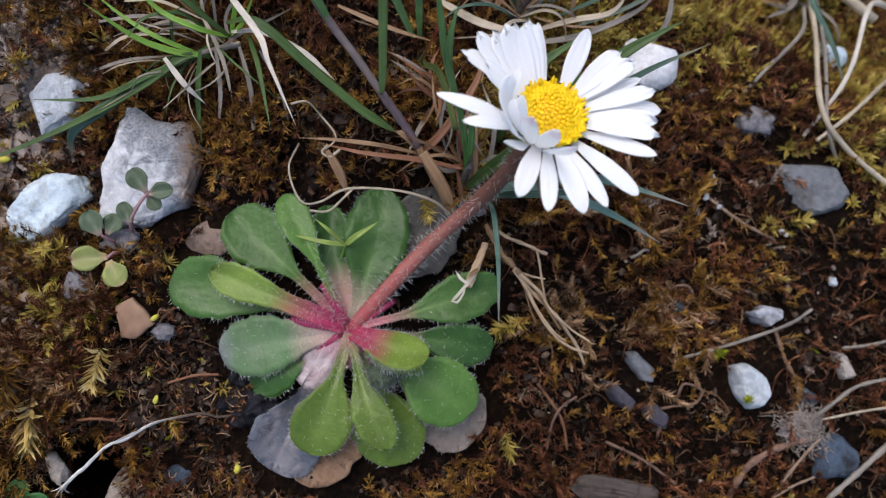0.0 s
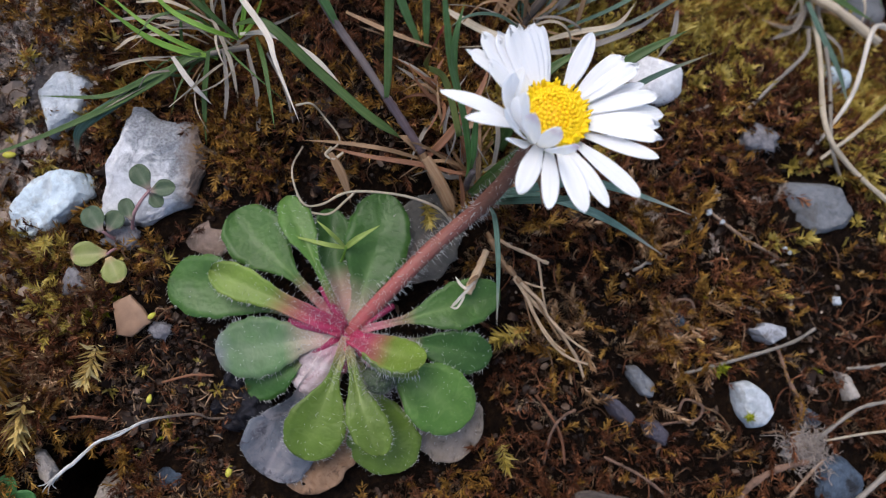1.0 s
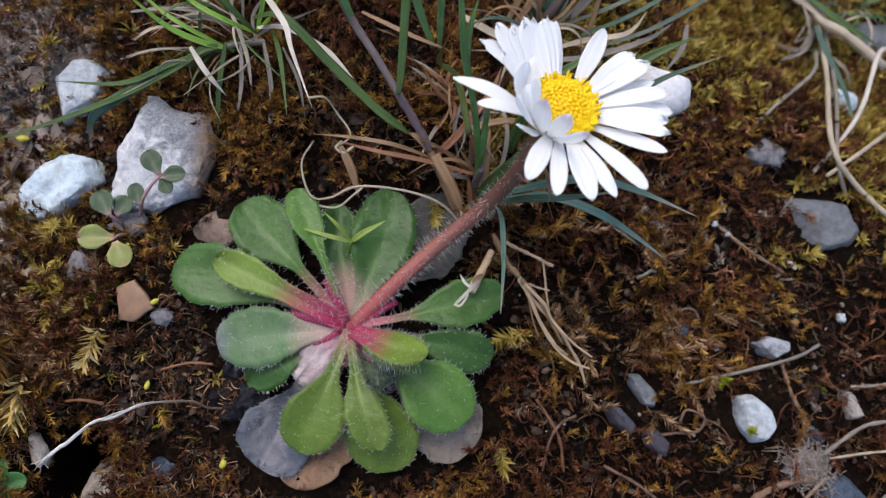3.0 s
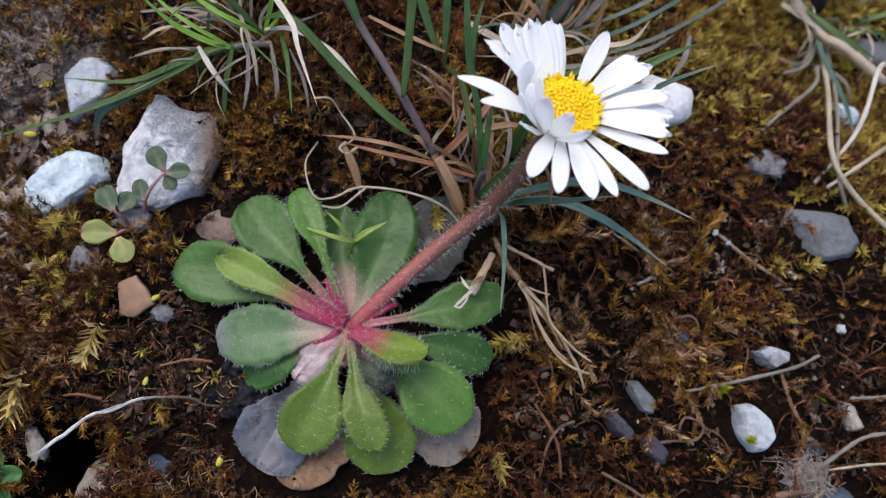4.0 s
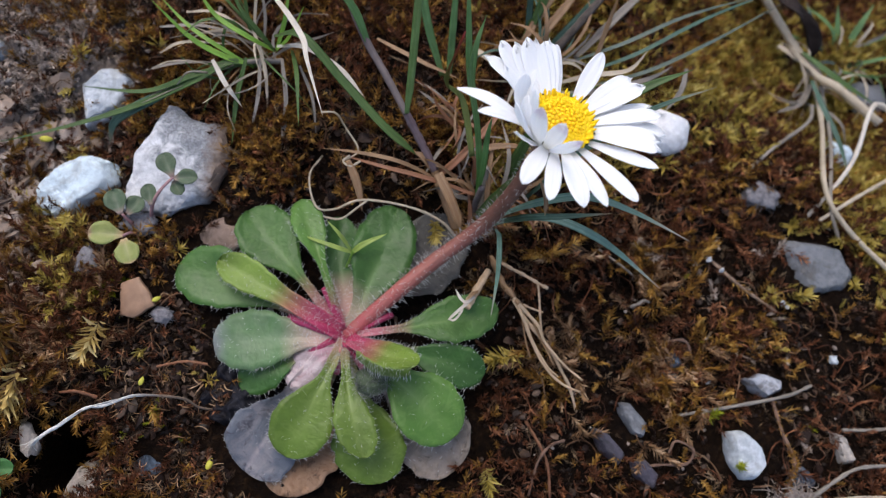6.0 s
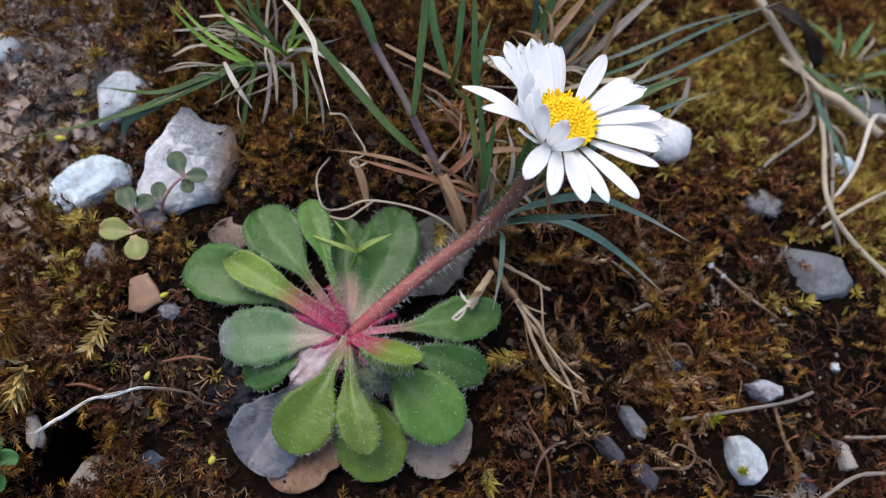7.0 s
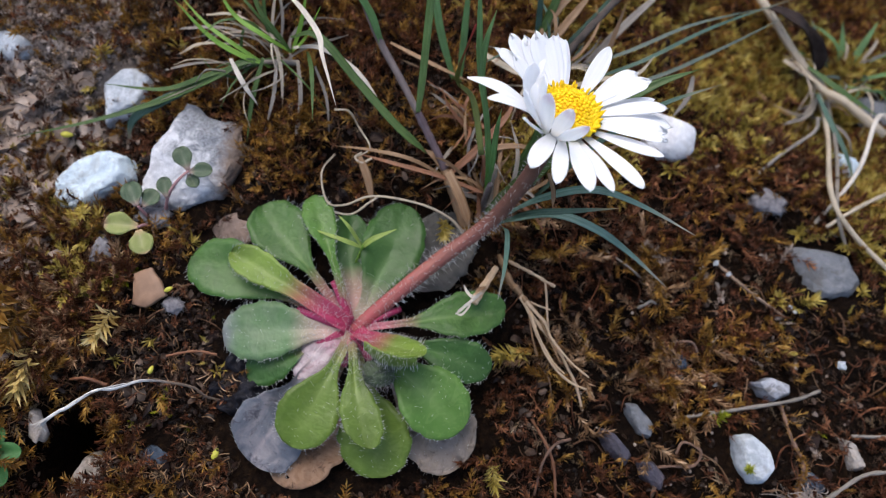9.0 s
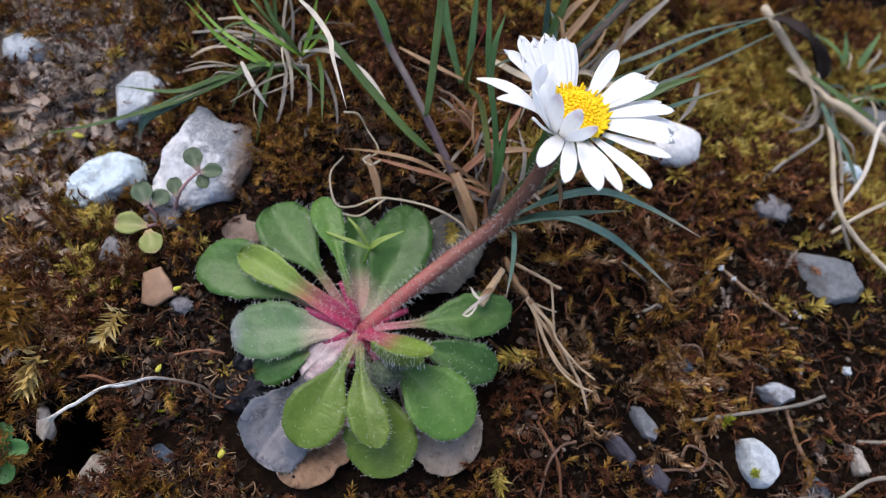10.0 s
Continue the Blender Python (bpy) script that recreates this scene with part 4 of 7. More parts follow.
def build_stem():
    stem = part("stem", tube(STEM, 1.24, 1.10, 60, 12, 0.02, 3), M_STEM, daisy, "reddish hairy stem")
    rnd, path = random.Random(8), spline(STEM, 300)
    low, high = [], []
    for _ in range(950):
        i = int(rnd.uniform(4, 297))
        tan = path[i + 1] - path[i]
        tan /= np.linalg.norm(tan)
        side = np.cross(tan, (rnd.gauss(0, 1), rnd.gauss(0, 1), rnd.gauss(0, 1)))
        side /= np.linalg.norm(side)
        root = (path[i] + side * 1.3, side + tan * rnd.gauss(0.1, 0.35), rnd.uniform(0.5, 1.35) * (1.0 if i < 190 else 0.65), (rnd.gauss(0, 0.2), rnd.gauss(0, 0.2), rnd.gauss(0, 0.2)))
        (low if i < 170 or rnd.random() < 0.35 else high).append(root)
    part("stem_hairs", hairs(low, 0.036), M_HAIR, stem, "fine white hairs", kind="stuff")
    part("stem_hairs", hairs(high, 0.035), M_HAIR_DARK, stem, "short brown hairs", kind="stuff")


build_stem()

HEAD = np.array((22.8, 25.7, 33.6))
AXIS = np.array((0.06, 0.24, 0.97))
AXIS /= np.linalg.norm(AXIS)


def on_head(x, y, z):
    """A point given across, along and above the tilted plane of the flower head."""
    e1 = np.cross((0, 1, 0), AXIS)
    e1 /= np.linalg.norm(e1)
    e2 = np.cross(AXIS, e1)
    return HEAD + e1 * x + e2 * y + AXIS * z


def build_disc():
    R, Hh = 3.35, 1.5
    verts, faces = [on_head(0, 0, Hh)], []
    rings, k = 9, 28
    for i in range(1, rings + 1):
        q = i / rings
        r = R * math.sin(q * 1.75) / math.sin(1.5708) if q < 0.9 else R * (1.0 - (q - 0.9) * 2.0)
        z = Hh * math.cos(q * 1.75) - 0.1
        verts += [on_head(r * math.cos(2 * math.pi * j / k), r * math.sin(2 * math.pi * j / k), z) for j in range(k)]
    faces += [(0, 1 + j, 1 + (j + 1) % k) for j in range(k)]
    for i in range(rings - 1):
        a, b = 1 + i * k, 1 + (i + 1) * k
        faces += [(a + j, b + j, b + (j + 1) % k, a + (j + 1) % k) for j in range(k)]
    disc = part("disc", (verts, faces), M_DISC, daisy, "yellow domed disc")
    rnd = random.Random(6)
    V, F = [], []
    count = 250
    for i in range(count):
        q = math.sqrt((i + 0.5) / count)
        a, r = i * 2.39996, R * 1.02 * math.sin(q * 1.5)
        z = Hh * math.cos(q * 1.5)
        size = (0.225 + 0.09 * q) * rnd.uniform(0.82, 1.2)
        tall = 0.22 + 0.36 * q * q + rnd.uniform(-0.08, 0.14) + (rnd.uniform(0.1, 0.5) if q > 0.8 else 0.0)
        c = np.array((r * math.cos(a), r * math.sin(a), z))
        out = np.array((math.cos(a) * q * 0.9, math.sin(a) * q * 0.9, 1.0 - 0.45 * q))
        out /= np.linalg.norm(out)
        e1 = np.cross(out, (0.3, 0.2, 0.9) if abs(out[2]) < 0.8 else (1, 0, 0))
        e1 /= np.linalg.norm(e1)
        e2 = np.cross(out, e1)
        o, k2 = len(V), 6
        for h, w in ((-0.15, 0.75), (0.35, 1.0), (0.85, 0.95), (1.0, 0.45)):
            for j in range(k2):
                b = 2 * math.pi * j / k2 + i
                ww = size * w * (1.0 + (0.25 if j % 2 and h > 0.5 and q > 0.55 else 0.0))
                p = c + out * h * tall + (e1 * math.cos(b) + e2 * math.sin(b)) * ww
                V.append(on_head(*p))
        for g in range(3):
            F += [(o + g * k2 + j, o + g * k2 + (j + 1) % k2, o + (g + 1) * k2 + (j + 1) % k2, o + (g + 1) * k2 + j) for j in range(k2)]
        F.append(tuple(o + 3 * k2 + j for j in range(k2)))
    for i in range(64):
        a, lean = 6.283 * i / 64 + rnd.gauss(0, 0.04), rnd.uniform(0.4, 1.1)
        foot = np.array((R * 0.98 * math.cos(a), R * 0.98 * math.sin(a), 0.2))
        out = np.array((math.cos(a) * lean, math.sin(a) * lean, 1.0))
        out /= np.linalg.norm(out)
        side, tall = np.array((-math.sin(a), math.cos(a), 0.0)), rnd.uniform(0.9, 1.7)
        away, o = np.cross(side, out), len(V)
        for h, w in ((0.0, 0.17), (0.6, 0.15), (0.85, 0.22), (1.12, 0.05)):
            V += [on_head(*(foot + out * h * tall + (side * math.cos(b) + away * math.sin(b)) * w)) for b in (0.0, 1.2566, 2.5133, 3.7699, 5.0265)]
        for g in range(3):
            F += [(o + g * 5 + j, o + g * 5 + (j + 1) % 5, o + (g + 1) * 5 + (j + 1) % 5, o + (g + 1) * 5 + j) for j in range(5)]
    part("floret_dome", (V, F), M_FLORET, disc, "tiny packed yellow florets", kind="stuff")


build_disc()


def build_involucre():
    verts, faces, k = [], [], 26
    prof = ((1.1, -2.9), (1.9, -2.6), (2.7, -1.9), (3.2, -1.0), (3.35, -0.2), (2.6, 0.1))
    for r, z in prof:
        verts += [on_head(r * (1 + 0.05 * math.cos(13 * 2 * math.pi * j / k)) * math.cos(2 * math.pi * j / k), r * (1 + 0.05 * math.cos(13 * 2 * math.pi * j / k)) * math.sin(2 * math.pi * j / k), z) for j in range(k)]
    for i in range(len(prof) - 1):
        faces += [(i * k + j, i * k + (j + 1) % k, (i + 1) * k + (j + 1) % k, (i + 1) * k + j) for j in range(k)]
    faces.append(tuple(reversed(range(k))))
    cup = part("involucre", (verts, faces), M_INVOL, daisy, "dark green hairy cup")
    rnd, roots = random.Random(2), []
    for j in range(13):
        a = 2 * math.pi * (j + 0.5) / 13
        bract = [on_head(r * math.cos(a), r * math.sin(a), z) for r, z in ((1.8, -2.7), (3.0, -1.7), (3.75, -0.3), (4.3, 0.7))]
        part("bract", blade(bract, 1.5, 0.3, 0.15, 10, 0.8, 0.1, tuple(AXIS)), M_INVOL, cup)
    for _ in range(260):
        a, q = rnd.uniform(0, 6.283), rnd.random()
        r, z = 1.3 + 2.0 * q, -2.8 + 2.4 * q
        way = on_head(math.cos(a), math.sin(a), -0.5) - HEAD + np.array((rnd.gauss(0, 0.3), rnd.gauss(0, 0.3), rnd.gauss(0, 0.3)))
        roots.append((on_head(r * math.cos(a), r * math.sin(a), z), way, rnd.uniform(0.5, 1.1), (0, 0, 0)))
    part("hairs", hairs(roots, 0.035), M_HAIR_DARK, cup, "short dark hairs", kind="stuff")


build_involucre()


def petal(az, reach, rise, width, bow=1.0, tip_az=None, mid=0.55, mat=None, base_r=2.5, cup=0.07, seed=0, roll=0.0, sink=0.0, upright=False, ragged=0.0):
    """One ray: from the rim of the disc out to reach, its tip at rise above the rim, arched by bow."""
    rnd = random.Random(seed * 7 + int(az * 3))
    a0, a1 = radians(az), radians(az if tip_az is None else tip_az)
    am = (a0 + a1) / 2
    z0 = -0.35 - sink
    p0 = np.array((base_r * math.cos(a0), base_r * math.sin(a0), z0))
    p2 = np.array((reach * math.cos(a1), reach * math.sin(a1), rise))
    rm = mid * (base_r + reach) if reach > 5 else mid
    p1 = np.array((rm * math.cos(am), rm * math.sin(am), (z0 + rise) / 2 + bow))
    c = 2 * p1 - (p0 + p2) / 2
    n, m, thick = 24, 10, 0.14
    ph = rnd.uniform(0, 6.28)
    verts, uvs, faces = [], [], []
    for side in (0, 1):
        for i in range(n + 1):
            s = min(i / n, 0.998)
            p = p0 * (1 - s) ** 2 + c * 2 * s * (1 - s) + p2 * s * s
            tan = (c - p0) * (1 - s) + (p2 - c) * s
            tan /= np.linalg.norm(tan)
            sd = np.cross(np.array((0.0, 0.0, 1.0)), tan)
            if np.linalg.norm(sd) < 0.25:
                sd = np.array((-math.sin(am), math.cos(am), 0.0))
            if upright:
                sd = np.array((-math.sin(a0), math.cos(a0), 0.0))
                sd = sd - tan * sd.dot(tan)
            sd /= np.linalg.norm(sd)
            nr = np.cross(tan, sd)
            ro = roll * s
            sd, nr = sd * math.cos(ro) + nr * math.sin(ro), nr * math.cos(ro) - sd * math.sin(ro)
            w = width / 2 * (0.34 + 0.66 * smoothstep(0.0, 0.52, s))
            if s > 0.55:
                w *= max(0.0, 1 - ((s - 0.55) / 0.45) ** (3.2 if ragged else 2.1)) ** 0.6
            for j in range(m + 1):
                v = -1 + 2 * j / m
                cut = ragged * max(0.0, (s - 0.8) / 0.2) * (0.9 + 0.8 * math.sin(v * 6.5 + ph) + 0.5 * math.sin(v * 11 + 2 * ph))
                q = p + sd * v * w - tan * cut + nr * (cup * w * (v * v - 0.3) + 0.05 * math.sin(v * 7 + ph) * s + 0.12 * math.sin(5 * s + ph) * v * s)
                verts.append(on_head(*(q - nr * (thick * (1.0 - 0.6 * abs(v)) if side else 0.0))))
                uvs.append(((v + 1) / 2, s))
    k, o = m + 1, (n + 1) * (m + 1)
    for i in range(n):
        for j in range(m):
            a = i * k + j
            faces += [(a, a + k, a + k + 1, a + 1), (o + a, o + a + 1, o + a + k + 1, o + a + k)]
        for j in (0, m):
            a = i * k + j
            faces.append((a, o + a, o + a + k, a + k) if j == 0 else (a, a + k, o + a + k, o + a))
    for j in range(m):
        a = n * k + j
        faces.append((a, o + a, o + a + 1, a + 1))
    return part("petal", (verts, faces, uvs), mat or M_PETAL, daisy)


# rays, counted round the disc: direction, reach, rise of the tip, width, arch
petal(196, 13.5, 0.4, 1.9, 2.6, tip_az=171, base_r=3.2, sink=0.4)
petal(208, 11.2, 2.0, 1.5, 2.2, tip_az=191, base_r=3.4, sink=0.5)
# a bundle of rays that lie over each other, their tips frayed
petal(152, 9.4, 3.4, 2.3, 0.2, sink=0.1, ragged=0.35, cup=0.0)
petal(141, 12.6, 1.6, 2.0, 0.6, tip_az=146, sink=0.1, ragged=0.42, cup=0.0)
petal(136, 12.2, 3.0, 2.6, 0.1, ragged=0.35, cup=0.0)
petal(128, 11.2, 3.0, 2.5, 0.0, sink=0.1, ragged=0.63, cup=0.0)
petal(121, 10.9, 3.5, 2.7, -0.2, ragged=0.49, cup=0.0)
petal(113, 11.0, 3.1, 2.5, 0.1, sink=0.1, ragged=0.63, cup=0.0)
petal(106, 10.8, 2.7, 2.4, 0.0, sink=0.1, ragged=0.35, cup=0.0)
petal(101, 11.5, 2.4, 2.6, 0.0, ragged=0.42, cup=0.0)
petal(94, 11.5, 1.6, 1.7, -0.2, sink=0.1)
petal(62, 10.6, 3.6, 2.3, 0.1, tip_az=65)
petal(41, 12.0, 2.2, 2.7, 0.5, ragged=0.5)
petal(32, 12.4, 2.6, 2.3, 0.5, sink=0.2, ragged=0.4)
petal(24, 13.0, 0.6, 1.7, 0.3, sink=0.6)
petal(13, 13.3, 1.8, 2.1, 0.7, ragged=0.3)
petal(5, 14.2, 0.4, 2.3, 0.9, sink=0.2, ragged=0.3)
petal(-4, 12.8, 1.4, 2.3, 0.9, sink=0.1, ragged=0.5)
petal(-15, 12.6, 2.4, 2.3, 0.7, ragged=0.5)
petal(-26, 12.8, 2.2, 1.9, 0.3, sink=0.5)
petal(-48, 13.6, 1.0, 2.4, 0.5, sink=0.4)
petal(-66, 12.7, 1.0, 2.1, 0.5, sink=0.6)
petal(-81, 12.8, 1.6, 2.7, 0.6, sink=0.4)
petal(-99, 12.5, 1.4, 2.1, 0.7, sink=0.6)
petal(-116, 11.9, 1.3, 2.4, 0.8, sink=0.6)
# the rays on the near side stand up and fold in over the disc
petal(-128, 6.0, 6.6, 2.4, 0.3, tip_az=-141, mid=0.56, mat=M_PETAL_PINK, base_r=4.0, sink=0.6, upright=True)
petal(-116, 5.2, 6.0, 2.2, 0.3, tip_az=-108, mid=0.56, mat=M_PETAL_PINK, base_r=4.0, sink=0.6, upright=True)
petal(-108, 6.6, 5.6, 1.8, 0.3, tip_az=-86, mid=0.56, mat=M_PETAL_PINK, base_r=4.0, sink=0.6, upright=True)
petal(-130, 8.4, 3.2, 1.8, 0.4, tip_az=-143, mid=0.55, base_r=3.9, sink=0.6, upright=True)
petal(-135, 7.8, 5.4, 1.9, 0.3, tip_az=-160, mid=0.56, base_r=3.8, sink=0.6, upright=True)
petal(-142, 5.8, 4.8, 2.1, 0.3, tip_az=-172, mid=0.58, base_r=3.7, sink=0.5, upright=True)
petal(-150, 5.6, 6.9, 2.5, 0.2, tip_az=-163, mid=0.56, base_r=3.7, sink=0.5, upright=True)
petal(-165, 6.4, 5.6, 2.4, 0.2, tip_az=-196, mid=0.58, base_r=3.5, sink=0.4)
petal(-172, 5.4, 5.8, 2.2, 0.2, tip_az=-206, mid=0.60, base_r=3.4, sink=0.4, upright=True)


# an added dark lump where the rosette only has a shaded, hairy cavity
def build_cavity_lump():
    c = np.array((4.9, -6.6, 6.0))
    verts, faces, k = [], [], 18
    prof = ((0.6, -2.2), (1.5, -1.6), (2.2, -0.5), (2.3, 0.5), (1.7, 1.4), (0.8, 1.8))
    for r, z in prof:
        verts += [c + np.array((r * math.cos(6.283 * j / k) * (1 + 0.20 * math.cos(6 * 6.283 * j / k + 3 * z)), r * math.sin(6.283 * j / k), z)) for j in range(k)]
    for i in range(len(prof) - 1):
        faces += [(i * k + j, i * k + (j + 1) % k, (i + 1) * k + (j + 1) % k, (i + 1) * k + j) for j in range(k)]
    faces += [tuple((len(prof) - 1) * k + j for j in range(k)), tuple(reversed(range(k)))]
    cavity_lump = part("cavity_lump", (verts, faces), M_CAVITY, daisy, "dark hairy lump in place of a shaded cavity")
    rnd, roots = random.Random(5), []
    for _ in range(300):
        d = np.array((rnd.gauss(0, 1), rnd.gauss(0, 1), abs(rnd.gauss(0.3, 0.8))))
        d /= np.linalg.norm(d)
        roots.append((c + d * np.array((2.2, 2.2, 1.7)), d + np.array((rnd.gauss(0, 0.4), rnd.gauss(0, 0.4), rnd.gauss(0, 0.3))), rnd.uniform(0.9, 2.2), (rnd.gauss(0, 0.4), rnd.gauss(0, 0.4), 0)))
    part("cavity_hairs", hairs(roots, 0.015), M_HAIR_GREY, cavity_lump, "dense white hairs", kind="stuff")


build_cavity_lump()


# ---- grasses and straws ----
def tuft(name, at, label, category, group, pieces, slim=0.85):
    ob = thing(name, at, label, category, group)
    for kind, mat, width, pts, *more in pieces:
        opts = more[0] if more else {}
        geo = tube(pts, width * 0.66, opts.get("end", width * 0.6) * 0.72, 40, 8, opts.get("knob", 0.06), len(pts)) if kind in ("culm", "stalk") else blade(pts, width * slim, **opts)
        part(kind, geo, mat, ob)
    return ob


B, C, S = "blade", "culm", "dry_blade"
TUFT_LEFT = tuft("grass_tuft", (-20, 42, 0), "grass tuft with green and bleached dry blades", "grass", "grass tufts", [
    (B, M_GRASS, 1.9, [(-20, 42, 3), (-24.5, 40.2, 6), (-29.5, 37.2, 4), (-38.5, 33.2, 0), (-48.7, 28.6, -2), (-60, 24, -3)]),
    (B, M_GRASS_BLUE, 2.6, [(-29, 38, 3.5), (-37.7, 33.6, 0), (-42.6, 30.6, -2.6), (-43.6, 27.4, -5.2)], {"twist": 0.6}),
    (B, M_GRASS, 1.5, [(-22, 41, 5), (-29.6, 38.0, 4.2), (-37.7, 35.2, 1.0), (-48.2, 35.2, -1)]),
    (S, M_STRAW, 1.5, [(-24, 40.5, 5), (-30, 37.6, 3.6), (-37, 34.3, 0.6), (-41, 32.5, -1)]),
    (B, M_GRASS_BRIGHT, 1.5, [(-22, 41, 5), (-25.5, 40.9, 6.4), (-30.5, 42.1, 8.6), (-36, 45, 13)]),
    (B, M_GRASS_BRIGHT, 1.1, [(-21, 41, 4), (-27, 42.4, 7), (-32, 45.2, 7), (-37, 49, 8)]),
    (B, M_GRASS_BRIGHT, 1.3, [(-18, 44, 5), (-21.9, 43.5, 9.3), (-27.1, 45.7, 10.5), (-31, 50, 13)]),
    (B, M_GRASS, 1.2, [(-18, 44, 5), (-20.6, 45.3, 8.4), (-23.5, 47.4, 11.0), (-26, 52, 14)]),
    (B, M_GRASS_BRIGHT, 1.2, [(-17.8, 44.3, 4.8), (-15.3, 44.9, 9.1), (-13.0, 46.0, 16.4)]),
    (B, M_GRASS_BRIGHT, 1.2, [(-17.8, 44.3, 4.8), (-16.6, 47, 9.1), (-16.0, 51.0, 14)]),
    (S, M_STRAW_PALE, 1.35, [(-19, 50, 12), (-15.2, 44.0, 17.6), (-11.6, 38.4, 20.6), (-10.4, 34.8, 21.2), (-6.9, 26.5, 22.6)], {"tip": 0.02}),
    (B, M_GRASS, 2.15, [(-18, 45, 8), (-13.1, 43.8, 11.6), (-5.7, 38.2, 9.4), (1.5, 32.8, 7.4), (7.1, 29.8, 5.6)], {"keep": 0.84, "base": 0.3, "tip": 0.2}),
    (S, M_STRAW_PALE, 1.2, [(-17.6, 44.4, 6), (-13, 43.6, 8.6), (-7, 40.6, 9.6), (-2.3, 36.8, 8.5)], {"keep": 0.7}),
    (S, M_STRAW, 1.0, [(-22.2, 47.5, 5.0), (-19.0, 40.6, 5.0), (-17.8, 34.0, 1.4)]),
    (S, M_STRAW_GREY, 1.1, [(-16.5, 42.4, 5.4), (-14.9, 35.9, 4.1), (-14.8, 29.6, 1.2)], {"keep": 0.8, "tip": 0.3}),
    (B, M_GRASS, 1.1, [(-15.2, 44.2, 5.8), (-13.0, 37.6, 11.0), (-10.9, 27.8, 14.2)]),
    (B, M_GRASS, 1.3, [(-22.0, 41.5, 6), (-22.8, 35.0, 3.2), (-22.8, 28.6, 0.2)]),
    (S, M_STRAW_GREY, 0.8, [(-13.6, 42.0, 5.4), (-10.8, 37.0, 4.6), (-9.4, 31.5, 2.0)]),
    (S, M_STRAW_GREY, 1.0, [(-20.0, 42.0, 5.0), (-19.4, 36.0, 4.0), (-20.2, 30.4, 1.0)]),
    (S, M_STRAW_PALE, 1.3, [(-27, 40, 6.4), (-24.3, 36.4, 5.8), (-21.6, 34.0, 3.6)]),
    (S, M_STRAW_GREY, 0.8, [(-39.6, 40.3, -2.0), (-33.8, 41.4, 0.4), (-26, 41.6, 3)]),
    (S, M_STRAW, 0.8, [(-37.6, 43.2, -0.8), (-33.4, 44.9, 1.2), (-24, 44.6, 4)]),
    (S, M_STRAW_GREY, 0.9, [(-38, 47, 1), (-31, 47.4, 3), (-23, 46, 5)]),
    (S, M_STRAW, 0.8, [(-34, 50, 2), (-28, 49, 5), (-20, 45.6, 5)]),
    (C, M_STRAW_GREY, 0.8, [(-17, 44, 2), (-22, 41.6, 4.4), (-30, 38.2, 3.6)], {"end": 0.4}),
], 0.66)
tuft("grass_stalk", (13, 23, 0), "jointed purple grass stalk with a green blade", "grass", "grass tufts", [
    (C, M_STRAW_BROWN, 1.2, [(16.4, 18.4, 0), (13.6, 22.6, 2.4), (10.4, 28.0, 4.6)], {"end": 1.0}),
    (C, M_CULM, 1.05, [(10.4, 28.0, 4.6), (7.4, 31.6, 7), (4.5, 34.9, 9.2)], {"end": 0.95}),
    (C, M_CULM_UP, 0.9, [(4.5, 34.9, 9.2), (0.6, 39.8, 11), (-3.2, 44.4, 12.4), (-7, 49, 17)], {"end": 0.9, "knob": 0.02}),
    (B, M_GRASS_UP, 1.7, [(-3.0, 44.2, 12.4), (-6, 46.5, 18), (-12, 47.5, 27), (-16, 48, 34)]),
    (B, M_GRASS_PALEBLUE, 1.35, [(4.5, 34.7, 9.8), (4.2, 36, 18), (3.5, 38.2, 33), (3.0, 40, 46)], {"keep": 0.7}),
    (S, M_STRAW_BROWN, 0.8, [(11, 27, 3.6), (4.5, 27.4, 7.6), (-2, 28.4, 6.2), (-8.0, 29.2, 3.6)]),
    (S, M_STRAW_RED, 0.9, [(17.2, 24.4, 6.0), (9.5, 25.4, 7.4), (1.3, 26.4, 7.2), (-5.4, 28.6, 3.8)]),
    (S, M_STRAW_RED, 0.7, [(16.7, 24.6, 5.4), (10, 25.8, 6.2), (4, 26.6, 6)]),
    (S, M_STRAW_BROWN, 1.6, [(-3.5, 26.6, 7.0), (-1.6, 23.4, 5.6), (-0.2, 19.8, 3.2)], {"base": 0.5}),
    (S, M_STRAW_BROWN, 1.5, [(10.6, 27.6, 4), (8.4, 29.2, 6), (6.6, 30.0, 6.4)]),
])
tuft("curled_straw", (0, 25, 1), "thin pale curled dry grass shoot", "dry grass", "dry grass", [
    ("stalk", M_STRAW, 0.19, [(-4, 26.6, 6.6), (-2.2, 29.0, 5.8), (-4.6, 32.4, 5.4), (-6.4, 33.6, 8), (-8.6, 33.0, 9)], {"end": 0.25}),
    ("stalk", M_STRAW, 0.27, [(-3.4, 27.6, 6.4), (-4.2, 26.4, 6.8), (-3.0, 25.8, 6.6), (-1.6, 26.9, 6.4)], {"end": 0.3}),
])
tuft("curled_straw", (0, 20, 1), "thin pale curled dry grass shoot", "dry grass", "dry grass", [
    ("stalk", M_STRAW, 0.22, [(-8.0, 28.8, 1.2), (-9.4, 24.6, 2.6), (-7.6, 19.6, 3), (-4.6, 19.4, 3.4), (-0.5, 21.3, 4.4), (6.9, 21.0, 5.4), (12.5, 19.6, 4.6), (15.8, 17.6, 2)], {"end": 0.3}),
    ("stalk", M_STRAW, 0.24, [(-6.4, 18.2, 2.4), (-3.4, 18.0, 3.4), (-1.0, 20.0, 4.2), (0.6, 21.6, 4.4)], {"end": 0.25}),
])
